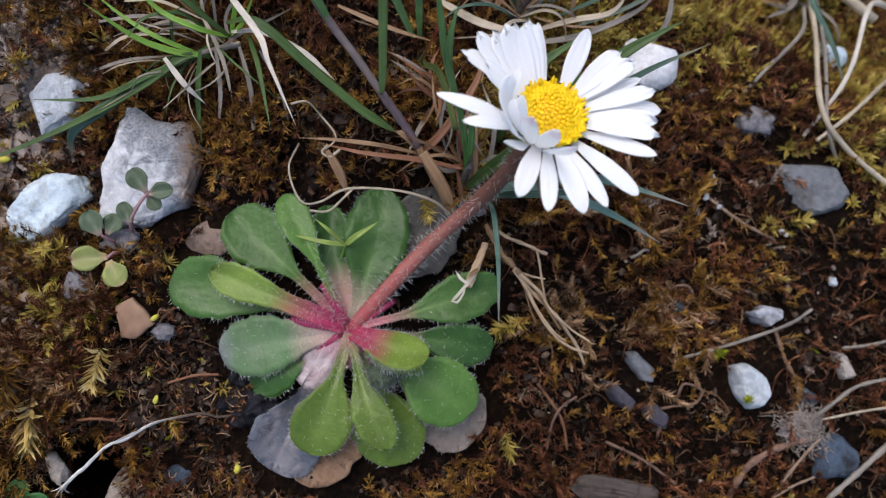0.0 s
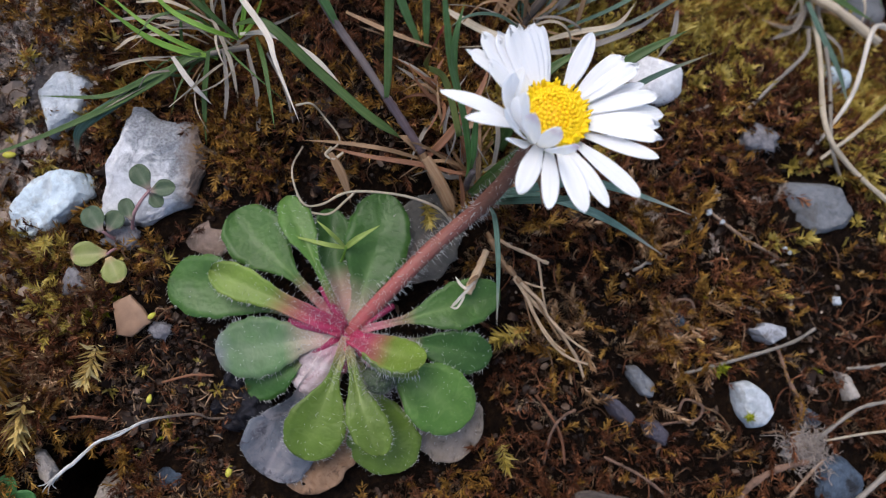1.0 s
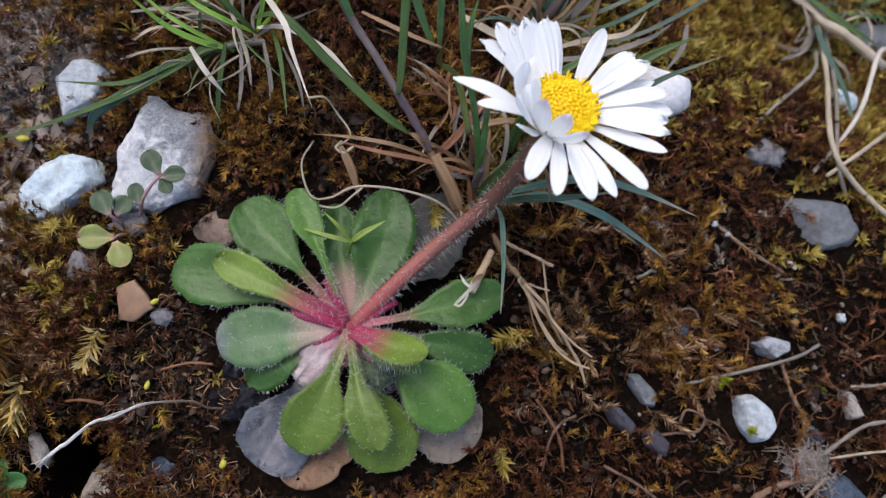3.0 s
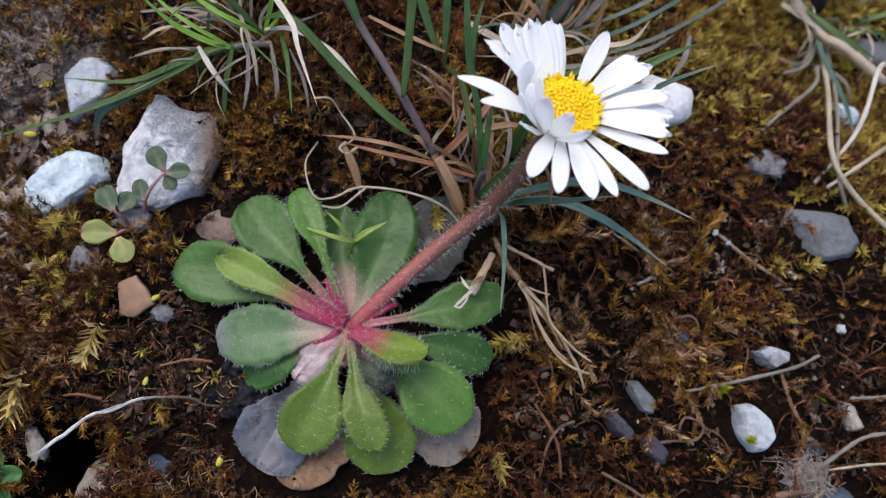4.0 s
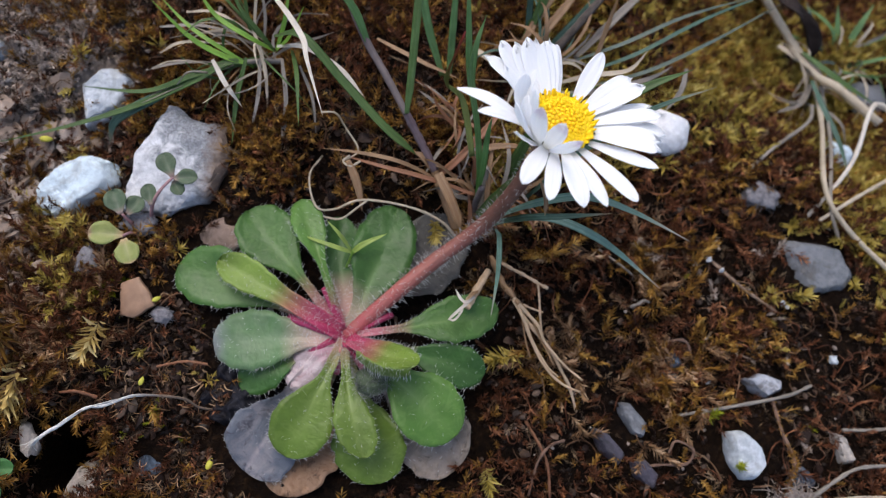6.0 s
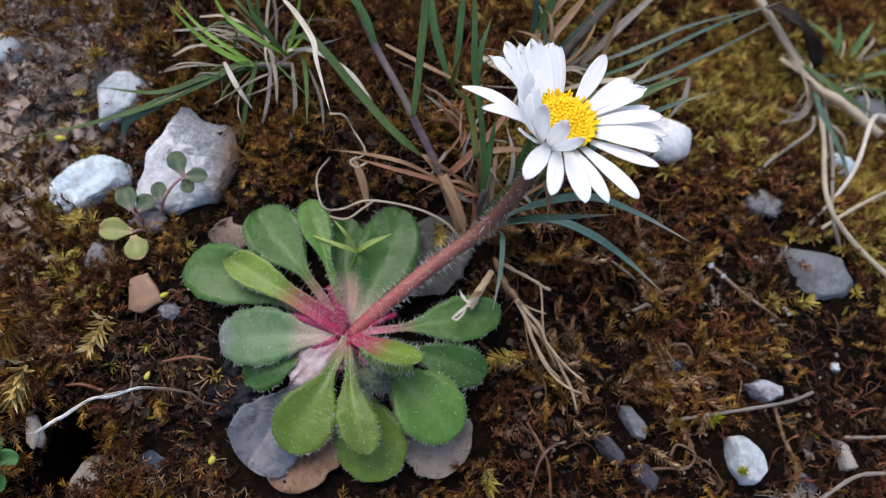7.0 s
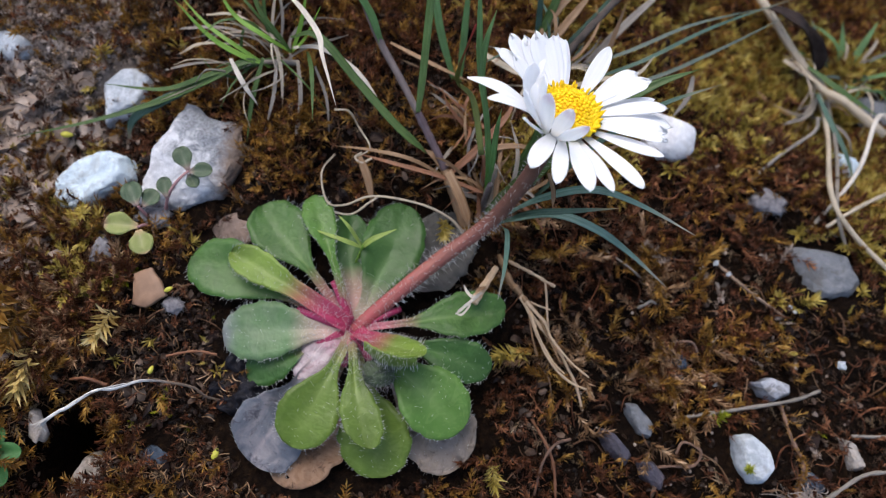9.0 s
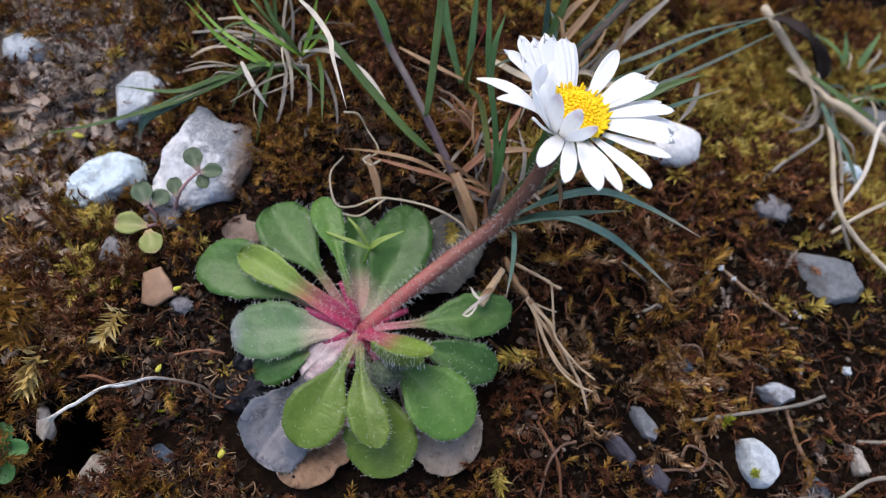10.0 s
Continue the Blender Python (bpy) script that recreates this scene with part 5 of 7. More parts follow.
tuft("grass_seedling", (-1.4, 13, 1), "tiny pale green grass seedling with two narrow leaves", "grass", "grass tufts", [
    (B, M_GRASS_YOUNG, 0.85, [(-0.8, 12.8, 3.4), (-4, 13.2, 4.4), (-9.4, 14.4, 4.0)]),
    (B, M_GRASS_YOUNG, 1.1, [(-0.8, 12.8, 3.4), (0.8, 14.0, 5.0), (4.2, 16.2, 5.2)]),
    (B, M_GRASS_YOUNG, 0.7, [(-1.0, 12.9, 4.2), (-3.0, 14.6, 6.6), (-5.2, 16.4, 7)]),
    ("stalk", M_GRASS_BRIGHT, 0.35, [(-1.6, 10.6, 0), (-1.0, 12.0, 2.4), (-0.7, 12.9, 4.2)]),
])
TUFT_MID = tuft("grass_tuft", (19, 26, 0), "upright green grass tuft with brown dry leaves", "grass", "grass tufts", [
    (B, M_GRASS_UP, 1.1, [(17.6, 23.8, 3), (16.2, 25.2, 14), (14.2, 29.0, 21.5), (11.7, 33.1, 27.5), (10.2, 37, 33), (8.6, 41, 40)], {"keep": 0.7}),
    (B, M_GRASS_UP, 1.2, [(13.6, 30.6, 23), (12.0, 33.0, 27), (11.6, 35.5, 31), (12.1, 38.2, 34.5)]),
    (B, M_GRASS_RED, 1.3, [(15.6, 29.6, 9), (13.8, 34.8, 11.4), (12.2, 37.2, 13.4), (9.7, 36.8, 17), (9.1, 35.6, 23), (9.6, 34.8, 35.5)], {"tip": 0.3, "base": 0.9}),
    (B, M_GRASS_UP, 1.2, [(17.2, 24.0, 9), (16.3, 25.1, 17), (15.6, 27.0, 22.5), (15.4, 28.6, 26.6)]),
    (C, M_CULM_UP, 0.9, [(18.0, 23.2, -1), (17.6, 23.5, 5), (17.3, 23.8, 11.5)], {"end": 0.7}),
    (S, M_STRAW_BROWN, 2.0, [(10.7, 26.4, 7.6), (13.2, 22.6, 7.2), (15.6, 18.8, 4.8)], {"keep": 0.8, "base": 0.9, "tip": 0.3}),
    (B, M_GRASS, 2.2, [(18.4, 22, 3), (20.4, 23.6, 9), (22.6, 25.4, 15), (25, 28, 20)]),
    (C, M_STRAW_GREY, 0.8, [(19.2, 22.4, 0), (18.8, 26, 3), (18.5, 29, 7)], {"end": 0.6}),
    (S, M_STRAW_BROWN, 1.3, [(11.8, 28.6, 3.4), (16.6, 31.5, 6.9), (22.2, 33.2, 7.2), (27, 33.6, 5)]),
    (S, M_STRAW_BROWN, 1.0, [(20.0, 22.3, 1), (19.1, 28.8, 6.0), (19.0, 34.8, 7.8)]),
    (S, M_STRAW_BROWN, 0.7, [(18.0, 22.3, 1.2), (18.5, 27.5, 4.8), (21.3, 32.9, 7.2)]),
    (S, M_STRAW_GREY, 0.9, [(21.7, 24.3, 2.0), (21.9, 31.1, 7.0), (20.1, 37.8, 6.7)]),
    (S, M_STRAW_RED, 1.5, [(9.9, 26.5, 3.2), (13.6, 29.5, 6.5), (18.5, 36.5, 8.3), (20.6, 42, 7)]),
    (S, M_STRAW_GREY, 0.6, [(15.2, 27, 3), (13.6, 31, 7), (14.8, 36, 9), (17, 40, 7)]),
    (S, M_STRAW_BROWN, 0.6, [(16.2, 28, 3), (12.8, 33, 8), (12.2, 38.6, 8)]),
    (S, M_STRAW_GREY, 0.9, [(17, 25, 2), (14.6, 24.4, 4), (12.6, 25.8, 3.4)]),
    (S, M_STRAW_RED, 0.9, [(17.6, 19.4, 1), (17.0, 22.4, 3.6), (16.2, 25, 5)]),
])
tuft("grass_tuft", (21, 20, 0), "blue-green grass blades spreading below the flower head", "grass", "grass tufts", [
    (B, M_GRASS_TEAL, 1.6, [(20.5, 21.5, 3), (24, 20.4, 17), (29.5, 20.2, 24.0), (36, 18.8, 25.0), (45.2, 16.7, 22.8)], {"twist": 0.3}),
    (B, M_GRASS_BLUE, 1.3, [(20.5, 20.5, 3), (23.4, 19.4, 13), (28.5, 19.0, 18), (35, 19.9, 20)]),
    (B, M_GRASS_TEAL, 1.6, [(22, 21.5, 3), (27.6, 20.4, 12), (33.4, 18.2, 14.6), (39.6, 16.0, 12.6), (47.4, 12.8, 8.8)]),
    (B, M_GRASS_TEAL, 1.0, [(21.5, 20.2, 3), (20.9, 16.6, 10.5), (19.6, 9.5, 19), (17.2, 1.5, 30)]),
    (B, M_GRASS, 2.2, [(24, 27, 4), (30, 33, 18), (36.5, 37.2, 24.5), (43.4, 40.8, 26.3)]),
    (B, M_GRASS_BLUE, 1.2, [(26, 26, 4), (31, 29.8, 18), (37.5, 33.6, 26), (44.8, 36.3, 30.4)]),
    (S, M_STRAW_BROWN, 0.9, [(24, 26, 4), (32, 30, 14), (37, 32, 18)]),
    (B, M_GRASS, 1.8, [(23, 29, 4), (24, 35, 16), (25, 40, 22)]),
    (B, M_GRASS, 2.0, [(22, 30, 4), (27, 38, 12), (34, 43, 14)]),
    (S, M_STRAW_BROWN, 0.9, [(22.8, 20.6, 26), (24.4, 19.2, 23), (24.8, 17.4, 22)], {"fold": 0.6}),
])
TUFT_BACK = tuft("grass_tuft", (30, 56, 1), "soft grey-green grass behind the daisy", "grass", "grass tufts", [
    (B, M_GRASS_GREY, 0.85, [(32, 52.5, 3), (40, 55, 8), (50, 60.9, 10.1), (66, 71, 6)]),
    (B, M_GRASS_BLUE, 0.85, [(34, 50.5, 3), (42, 53.2, 8), (54, 61.5, 10.0), (72, 74, 7)]),
    (B, M_GRASS_GREY, 0.85, [(36, 48.5, 3), (45, 51.2, 7), (56, 58.5, 8.0), (70, 70, 6)]),
    (B, M_GRASS_BLUE, 1.7, [(28, 55, 2), (33.7, 61.7, 6.5), (38, 68, 12)]),
    (S, M_STRAW_GREY, 1.7, [(33, 54, 2), (39.8, 61.9, 7.4), (46, 69, 10)]),
    (B, M_GRASS_BLUE, 1.4, [(24, 55, 2), (22.6, 58.8, 8.6), (21.3, 62, 15)]),
    (B, M_GRASS, 1.8, [(23, 54, 2), (25, 60, 9), (26, 66, 14)]),
    (S, M_STRAW_BROWN, 1.8, [(23, 51, 3), (28.3, 58.7, 7.6), (32, 64.5, 10.5)]),
    (S, M_STRAW_BROWN, 1.6, [(22, 52, 3), (26.3, 60.7, 7.6), (31, 66.5, 9)]),
    (S, M_STRAW, 1.1, [(29, 47.5, 3), (34, 47.6, 8), (39.5, 48, 11), (42, 51, 13)]),
    (S, M_STRAW_GREY, 1.2, [(28, 45.5, 3), (36, 46, 6), (45, 50, 6), (50, 54, 5)]),
    (S, M_STRAW_GREY, 1.2, [(52.5, 54, 5), (52, 50, 4), (50, 46.5, 2)]),
    (S, M_STRAW_BROWN, 1.0, [(35.5, 50, 3), (36, 56, 9), (36.4, 60, 14)]),
    (B, M_GRASS_UP, 1.7, [(10, 46, 2), (6, 51, 9), (3, 57, 16), (1, 62, 22)]),
    (B, M_GRASS_UP, 1.4, [(11, 46, 2), (10, 52, 10), (9, 58, 18)]),
    (S, M_STRAW_BROWN, 0.9, [(-2, 50, 4), (6, 46, 6), (13, 44.5, 5)]),
    (S, M_STRAW, 1.6, [(14, 52, 3), (20, 47, 7), (28, 45, 8)]),
    (C, M_WOOD, 1.2, [(26, 50, 2), (29.7, 54.3, 7), (33.2, 59.4, 8.6), (37, 65.1, 9), (42, 72, 8)], {"end": 0.8}),
])
TUFT_DRY = tuft("dry_grass", (86, 55, -14), "bleached dry grass stems with one green blade", "dry grass", "dry grass", [
    (C, M_STRAW, 1.25, [(74, 87, -10), (85.7, 68.6, -9.6), (90.6, 62.4, -6.5), (98, 56.0, -5.5)], {"end": 1.2}),
    ("stalk", M_STRAW, 0.75, [(87.7, 66.0, -10.5), (85.5, 53.1, -5.3), (80.4, 37.2, 2.3), (84.7, 30.1, 2.0), (94, 22.8, 1.5)], {"end": 0.6}),
    ("stalk", M_STRAW_GREY, 0.6, [(89.9, 65.6, -11.5), (86.3, 49.1, -4.0), (81.8, 34.3, 1.8), (84.6, 28.0, 0)], {"end": 0.45}),
    (B, M_GRASS_BLUE, 1.7, [(86.0, 65, -9), (87.0, 57.6, -6.8), (89.0, 50.4, -5.4), (88.6, 40.8, -2.0)]),
    ("stalk", M_STRAW_PALE, 0.8, [(102, 59.0, -6.5), (94, 57.0, -0.5), (89.8, 53.3, 2.2), (85.6, 42.0, 2.0), (78.7, 31.0, -2.4)], {"end": 0.5}),
    ("stalk", M_STRAW, 0.6, [(102, 46, -6.5), (86.4, 36.0, 2.2), (80.2, 31.2, 1.0)], {"end": 0.45}),
    ("stalk", M_STRAW_GREY, 0.6, [(85.4, 58.6, -8.0), (79.6, 51.0, -1.0), (71.4, 43.6, 1.0), (65.3, 36.8, -1.6)], {"end": 0.45}),
    (B, M_GRASS, 1.8, [(84, 71, -9), (90.5, 65.4, -7.5), (99.5, 61.8, -8.5)]),
    (S, M_STRAW_GREY, 1.8, [(88, 66, -12), (84, 60, -10), (80, 58, -12)]),
    (S, M_STRAW, 2.2, [(80, 73, -11), (86, 68, -9), (91, 66, -11)]),
])
TUFT_FAR = tuft("grass_tuft", (92, 78, -15), "pale green grass in the hollow behind dry stems", "grass", "grass tufts", [
    (B, M_GRASS_UP, 2.0, [(95.0, 74, -15), (94, 79, -12), (92.5, 84, -9)]),
    (B, M_GRASS_UP, 1.8, [(96.0, 74, -15), (98, 80, -11), (101, 86, -9)]),
    (B, M_GRASS_BLUE, 1.8, [(94.0, 74, -15), (89, 79, -12), (86, 84, -10)]),
])
tuft("dry_grass", (27, 8, 0), "branched bunch of thin dry straw stems", "dry grass", "dry grass", [
    ("stalk", M_STRAW_BROWN, 0.72, [(21.9, 16.4, -0.4), (22.7, 14.4, 0.6), (23.8, 11.6, 2.2), (25.1, 10.0, 3.0), (26.5, 8.2, 3.5)], {"end": 0.6, "knob": 0.2}),
    ("stalk", M_STRAW_WARM, 0.52, [(25.6, 9.2, 3.3), (27.6, 7.1, 3.8), (29.7, 5.1, 4.2), (31.0, 2.7, 4.2), (34.3, -0.5, 4.4), (37.3, -2.5, 4.6)], {"end": 0.2}),
    ("stalk", M_STRAW_WARM, 0.54, [(25.6, 9.0, 3.2), (27.5, 6.0, 3.4), (28.7, 3.4, 3.4), (30.4, 0.5, 3.4), (32.3, -1.9, 3.6), (34.6, -3.5, 3.8), (37.2, -4.3, 4.0)], {"end": 0.24}),
    ("stalk", M_STRAW_WARM, 0.50, [(26.4, 8.0, 3.3), (27.9, 6.0, 3.2), (30.3, 3.6, 3.2), (32.4, 1.6, 2.8), (34.6, -1.2, 2.0), (36.5, -3.7, 1.0), (38.2, -7.1, -0.4)], {"end": 0.34, "knob": 0.12}),
    ("stalk", M_STRAW_WARM, 0.42, [(23.4, 15.3, 0.8), (24.8, 14.0, 3.0), (26.4, 13.3, 3.4), (28.3, 12.5, 3.6), (29.4, 11.9, 3.8), (30.8, 11.3, 4.2)], {"end": 0.36, "knob": 0.18}),
    ("stalk", M_STRAW_WARM, 0.32, [(29.2, 12.1, 3.7), (29.6, 9.7, 3.8), (30.0, 6.6, 3.8), (30.6, 3.6, 3.6)], {"end": 0.22, "knob": 0.12}),
    ("stalk", M_STRAW_WARM, 0.27, [(26.3, 8.6, 3.3), (28.5, 7.8, 3.8), (30.4, 7.4, 4.0)], {"end": 0.2, "knob": 0.15}),
    ("stalk", M_STRAW_BROWN, 0.40, [(22.4, 14.8, -0.2), (23.2, 12.8, 0.6), (24.1, 10.9, 1.4), (25.5, 9.5, 2.6)], {"end": 0.34, "knob": 0.15}),
    ("stalk", M_STRAW_BROWN, 0.34, [(26.8, 8.4, 3.6), (28.6, 6.2, 3.9), (30.0, 3.8, 3.8), (31.8, 1.2, 3.4), (33.0, -0.6, 3.0)], {"end": 0.24}),
    ("stalk", M_STRAW_WARM, 0.26, [(27.2, 6.6, 3.4), (29.2, 2.6, 3.7), (31.6, -0.8, 3.9), (33.6, -2.4, 3.8)], {"end": 0.2}),
    ("stalk", M_STRAW_BROWN, 0.24, [(27.0, 7.2, 3.2), (28.2, 3.0, 2.6), (29.6, 0.2, 1.4)], {"end": 0.2}),
])
tuft("straw_scrap", (18, 8, 2), "frayed scrap of pale straw lying on a leaf", "straw", "dry grass", [
    (C, M_STRAW_WARM, 0.78, [(21.0, 13.0, 3.4), (19.4, 9.7, 4.7), (17.8, 6.3, 5.1)], {"end": 1.0, "knob": 0.07}),
    (S, M_STRAW_PALE, 0.55, [(18.9, 8.0, 5.6), (17.6, 7.0, 5.9), (16.6, 7.5, 6.0), (15.8, 8.7, 6.0)], {"fold": 0.7, "keep": 0.7, "tip": 0.3}),
    (S, M_STRAW_PALE, 0.55, [(18.4, 7.4, 5.7), (17.2, 6.2, 5.8), (16.2, 5.1, 5.8), (15.2, 4.0, 5.5)], {"fold": 0.7, "keep": 0.8, "tip": 0.4}),
    (S, M_STRAW_PALE, 0.4, [(15.3, 4.1, 5.5), (16.1, 4.0, 5.9), (17.0, 5.3, 5.8), (17.3, 6.4, 5.5)], {"fold": 0.7, "keep": 0.8, "tip": 0.4}),
    (S, M_STRAW_BROWN, 0.7, [(19.4, 9.0, 5.4), (18.2, 8.2, 6.2), (17.6, 7.4, 6.4)], {"fold": 0.7}),
])


def fine_blades(owner, at, count, seed, mats, reach, rise, width, towards=None):
    """Thin leaves that spread at random from the foot of a tuft."""
    rnd = random.Random(seed)
    for _ in range(count):
        a = rnd.uniform(0, 6.283) if towards is None else radians(rnd.gauss(*towards))
        ln, up = reach * rnd.uniform(0.5, 1.1), rise * rnd.uniform(0.2, 1.2)
        x, y = at[0] + rnd.gauss(0, 1.2), at[1] + rnd.gauss(0, 1.0)
        k = rnd.gauss(0, 0.5)
        pts = [(x, y, at[2])]
        for q in (0.35, 0.7, 1.0):
            pts.append((x + math.cos(a + k * q) * ln * q, y + math.sin(a + k * q) * ln * q, at[2] + up * math.sin(q * rnd.uniform(1.8, 2.9))))
        mat = rnd.choice(mats)
        part("blade" if mat in (M_GRASS, M_GRASS_UP, M_GRASS_GREY, M_GRASS_BRIGHT, M_GRASS_BLUE) else "dry_blade", blade(pts, width * rnd.uniform(0.5, 1.2), rnd.uniform(0.2, 0.7), 0.1, 16, twist=rnd.gauss(0, 0.8)), mat, owner)


fine_blades(TUFT_LEFT, (-20, 44.5, 2.5), 20, 31, (M_GRASS, M_GRASS_BRIGHT, M_STRAW, M_STRAW_GREY, M_STRAW_BROWN, M_STRAW), 14, 7, 0.5, (140, 60))
fine_blades(TUFT_LEFT, (-18, 41, 3.5), 2, 42, (M_STRAW_GREY, M_STRAW, M_STRAW_BROWN), 13, 4, 0.6, (270, 40))
fine_blades(TUFT_LEFT, (-26, 41, 2.5), 7, 32, (M_GRASS, M_STRAW, M_STRAW_GREY), 11, 4, 0.45, (190, 30))
fine_blades(TUFT_MID, (18.5, 25, 1.0), 22, 33, (M_STRAW_BROWN, M_STRAW_GREY, M_STRAW_RED), 12, 6, 0.55, (100, 55))
fine_blades(TUFT_MID, (14, 36, 3.5), 16, 34, (M_STRAW_BROWN, M_STRAW_GREY, M_STRAW_RED), 12, 5, 0.6)
fine_blades(TUFT_BACK, (28, 50, 3.0), 16, 35, (M_STRAW_BROWN, M_STRAW_GREY, M_STRAW, M_GRASS_BLUE), 15, 6, 0.7)
fine_blades(TUFT_FAR, (95, 74, -16), 22, 38, (M_GRASS_UP, M_STRAW_GREY, M_GRASS_GREY, M_STRAW), 14, 6, 0.8)
fine_blades(TUFT_DRY, (86, 62, -13.5), 12, 36, (M_STRAW_GREY, M_STRAW, M_STRAW_BROWN), 14, 4, 0.9)


def dead_leaf():
    geo, _ = leaf_shape(-42, 17.0, 3.6, -8.0, -2.0, -10.0, petiole=0.5, start=0.0, full=0.5, cup=0.5, seed=91, r0=0.0, thick=0.5, at=(75.0, 83.0), wave=1.2)
    tagged(part("dead_leaf", geo, M_LEAF_DARK), "curled dark brown dead leaf behind dry stems", "dead leaf")


dead_leaf()


# ---- twigs and roots ----
def twig(pts, r0, r1, mat, label, name="twig", seed=1, knob=0.12, n=40):
    return tagged(part(name, tube(pts, r0 * 0.68, r1 * 0.68, n, 8, knob, seed), mat), label, name.replace("_", " "))


BLEACHED = twig([(-18, -13.4, -3), (-20.1, -13.2, -0.6), (-21.8, -12.3, 1.6), (-24.4, -12.2, 4.4), (-27.6, -12.6, 7.2), (-30.6, -14.3, 8.6), (-32.8, -15.0, 9.6), (-35.2, -17.5, 10.2), (-36.4, -18.4, 10.4), (-38.0, -20.0, 10.2)], 0.24, 0.36, M_TWIG_HALF, "half bleached white dry stem arching over a hollow", "dry_stem", 3)
twig([(54.6, -6.0, -0.6), (63.5, -3.5, 1.0), (73.4, -0.6, 0.8), (79.2, 1.9, -0.8)], 0.45, 0.4, M_STRAW_GREY, "thin grey dry stalk lying on moss", "dry_stem", 5)
RUNNER = twig([(71.8, -0.8, -0.5), (72.9, -6.6, 0.9), (75.0, -11.0, 0.9), (74.5, -16.4, -0.8)], 0.36, 0.44, M_ROOT, "brown mossy runner creeping over soil", "moss_runner", 6, 0.3)
twig([(92, -9.6, 2.6), (84.8, -10.8, 2.8), (81.0, -13.6, 1.6), (77.4, -17.4, -0.6)], 0.42, 0.55, M_STRAW_GREY, "pale grey dry twig on moss", "twig", 7)
twig([(94, -14.6, 1.5), (86, -15.2, 2.0), (79.5, -16.6, 0.6)], 0.32, 0.28, M_STRAW, "pale thin dry stem on moss", "dry_stem", 8)
twig([(92, -19.2, 2.5), (83.9, -25.8, 1.9), (78.3, -31.0, 0.5)], 0.75, 0.6, M_STRAW_GREY, "grey dry stick over a blue-grey stone", "twig", 9)
twig([(63.2, -29.7, -2), (65.4, -24.6, -0.2), (70.0, -21.4, 0.6), (76.4, -20.0, 0.2)], 0.9, 0.75, M_ROOT, "curved brown root beside a stone", "root", 10)
twig([(70.2, -30.4, -1), (73.3, -24.6, 0.9), (78.7, -19.6, 0.8)], 0.32, 0.4, M_TWIG_BROWN, "thin grey rootlet over dark soil", "root", 11)
twig([(68.6, -31, -1), (72.6, -27.6, 1), (77.6, -26.2, 0.4)], 0.3, 0.3, M_TWIG_BROWN, "thin grey rootlet over dark soil", "root", 12)
twig([(84.8, -4.8, -0.8), (90, -4.2, 0), (97, -2.8, -0.8)], 0.4, 0.4, M_STRAW_GREY, "thin grey dry stalk on moss", "dry_stem", 13)
twig([(51.3, 4.3, -1.2), (53.0, 6.0, 1.0), (55.4, 6.1, 1.8), (57.4, 3.8, -0.4)], 0.30, 0.34, M_ROOT, "small curled brown dry stem", "dry_stem", 14)
twig([(49.6, -14.6, -1.4), (53.0, -13.8, -0.4), (56.6, -13.2, 0.6), (57.2, -10.9, 1.6), (54.4, -9.9, 1.4), (53.6, -11.8, 0.6)], 0.36, 0.30, M_ROOT, "curled reddish-brown dry stem on moss", "dry_stem", 15)
twig([(32.6, -21.0, -4.6), (32.6, -15.9, -0.9), (34.0, -13.0, 0.4), (36.6, -11.8, -0.4)], 0.32, 0.36, M_ROOT, "small curved brown rootlet on soil", "root", 16)
twig([(46.1, 10.9, 0.6), (47.0, 11.4, 1.5), (47.9, 12.1, 1.7), (49.1, 12.1, 0.8)], 0.4, 0.3, M_STRAW_GREY, "short bent grey straw piece on moss", "dry_stem", 26)
twig([(-40.9, -13.4, -2.4), (-38.1, -13.0, -1.0), (-35.4, -13.5, -2.2)], 0.3, 0.4, M_STRAW_RED, "thin reddish rootlet on dark soil", "root", 27)
twig([(-27.6, -8.0, -1.4), (-23.3, -6.8, 0.0), (-20.0, -6.8, -0.4)], 0.28, 0.3, M_STRAW_RED, "thin reddish rootlet on dark soil", "root", 17)


def wood_fragment():
    """A flat, split piece of old wood with ragged ends and long fibres standing proud."""
    rnd = random.Random(19)
    ridge = [rnd.uniform(0.75, 1.2) for _ in range(14)]

    def ring(s):
        taper = min(1.0, 0.35 + 5 * s, 0.3 + 6 * (1 - s))
        out = []
        for j in range(14):
            a = 2 * math.pi * j / 14
            k = ridge[j] * (1 + 0.08 * math.sin(9 * s + j * 2.1) + 0.05 * math.sin(31 * s + j)) * taper
            out.append((2.1 * k * math.cos(a), 0.9 * k * math.sin(a)))
        return out
    ob = part("wood_fragment", sweep([(36.4, -26.8, -3.4), (41, -26.8, -2.8), (46, -28.0, -2.6), (52, -29.4, -3.0)], ring, 40), M_WOOD, smooth=False)
    tagged(ob, "weathered grey-brown wood fragment on soil", "wood fragment")
    for k in range(4):
        y = -26.4 - 0.8 * k
        part("splinter", tube([(37 + k, y, -2.4), (43 + k, y - 0.9, -1.8), (50 - k, y - 2.2, -2.2)], 0.2, 0.12, 16, 5, 0.2, k), M_WOOD, ob)


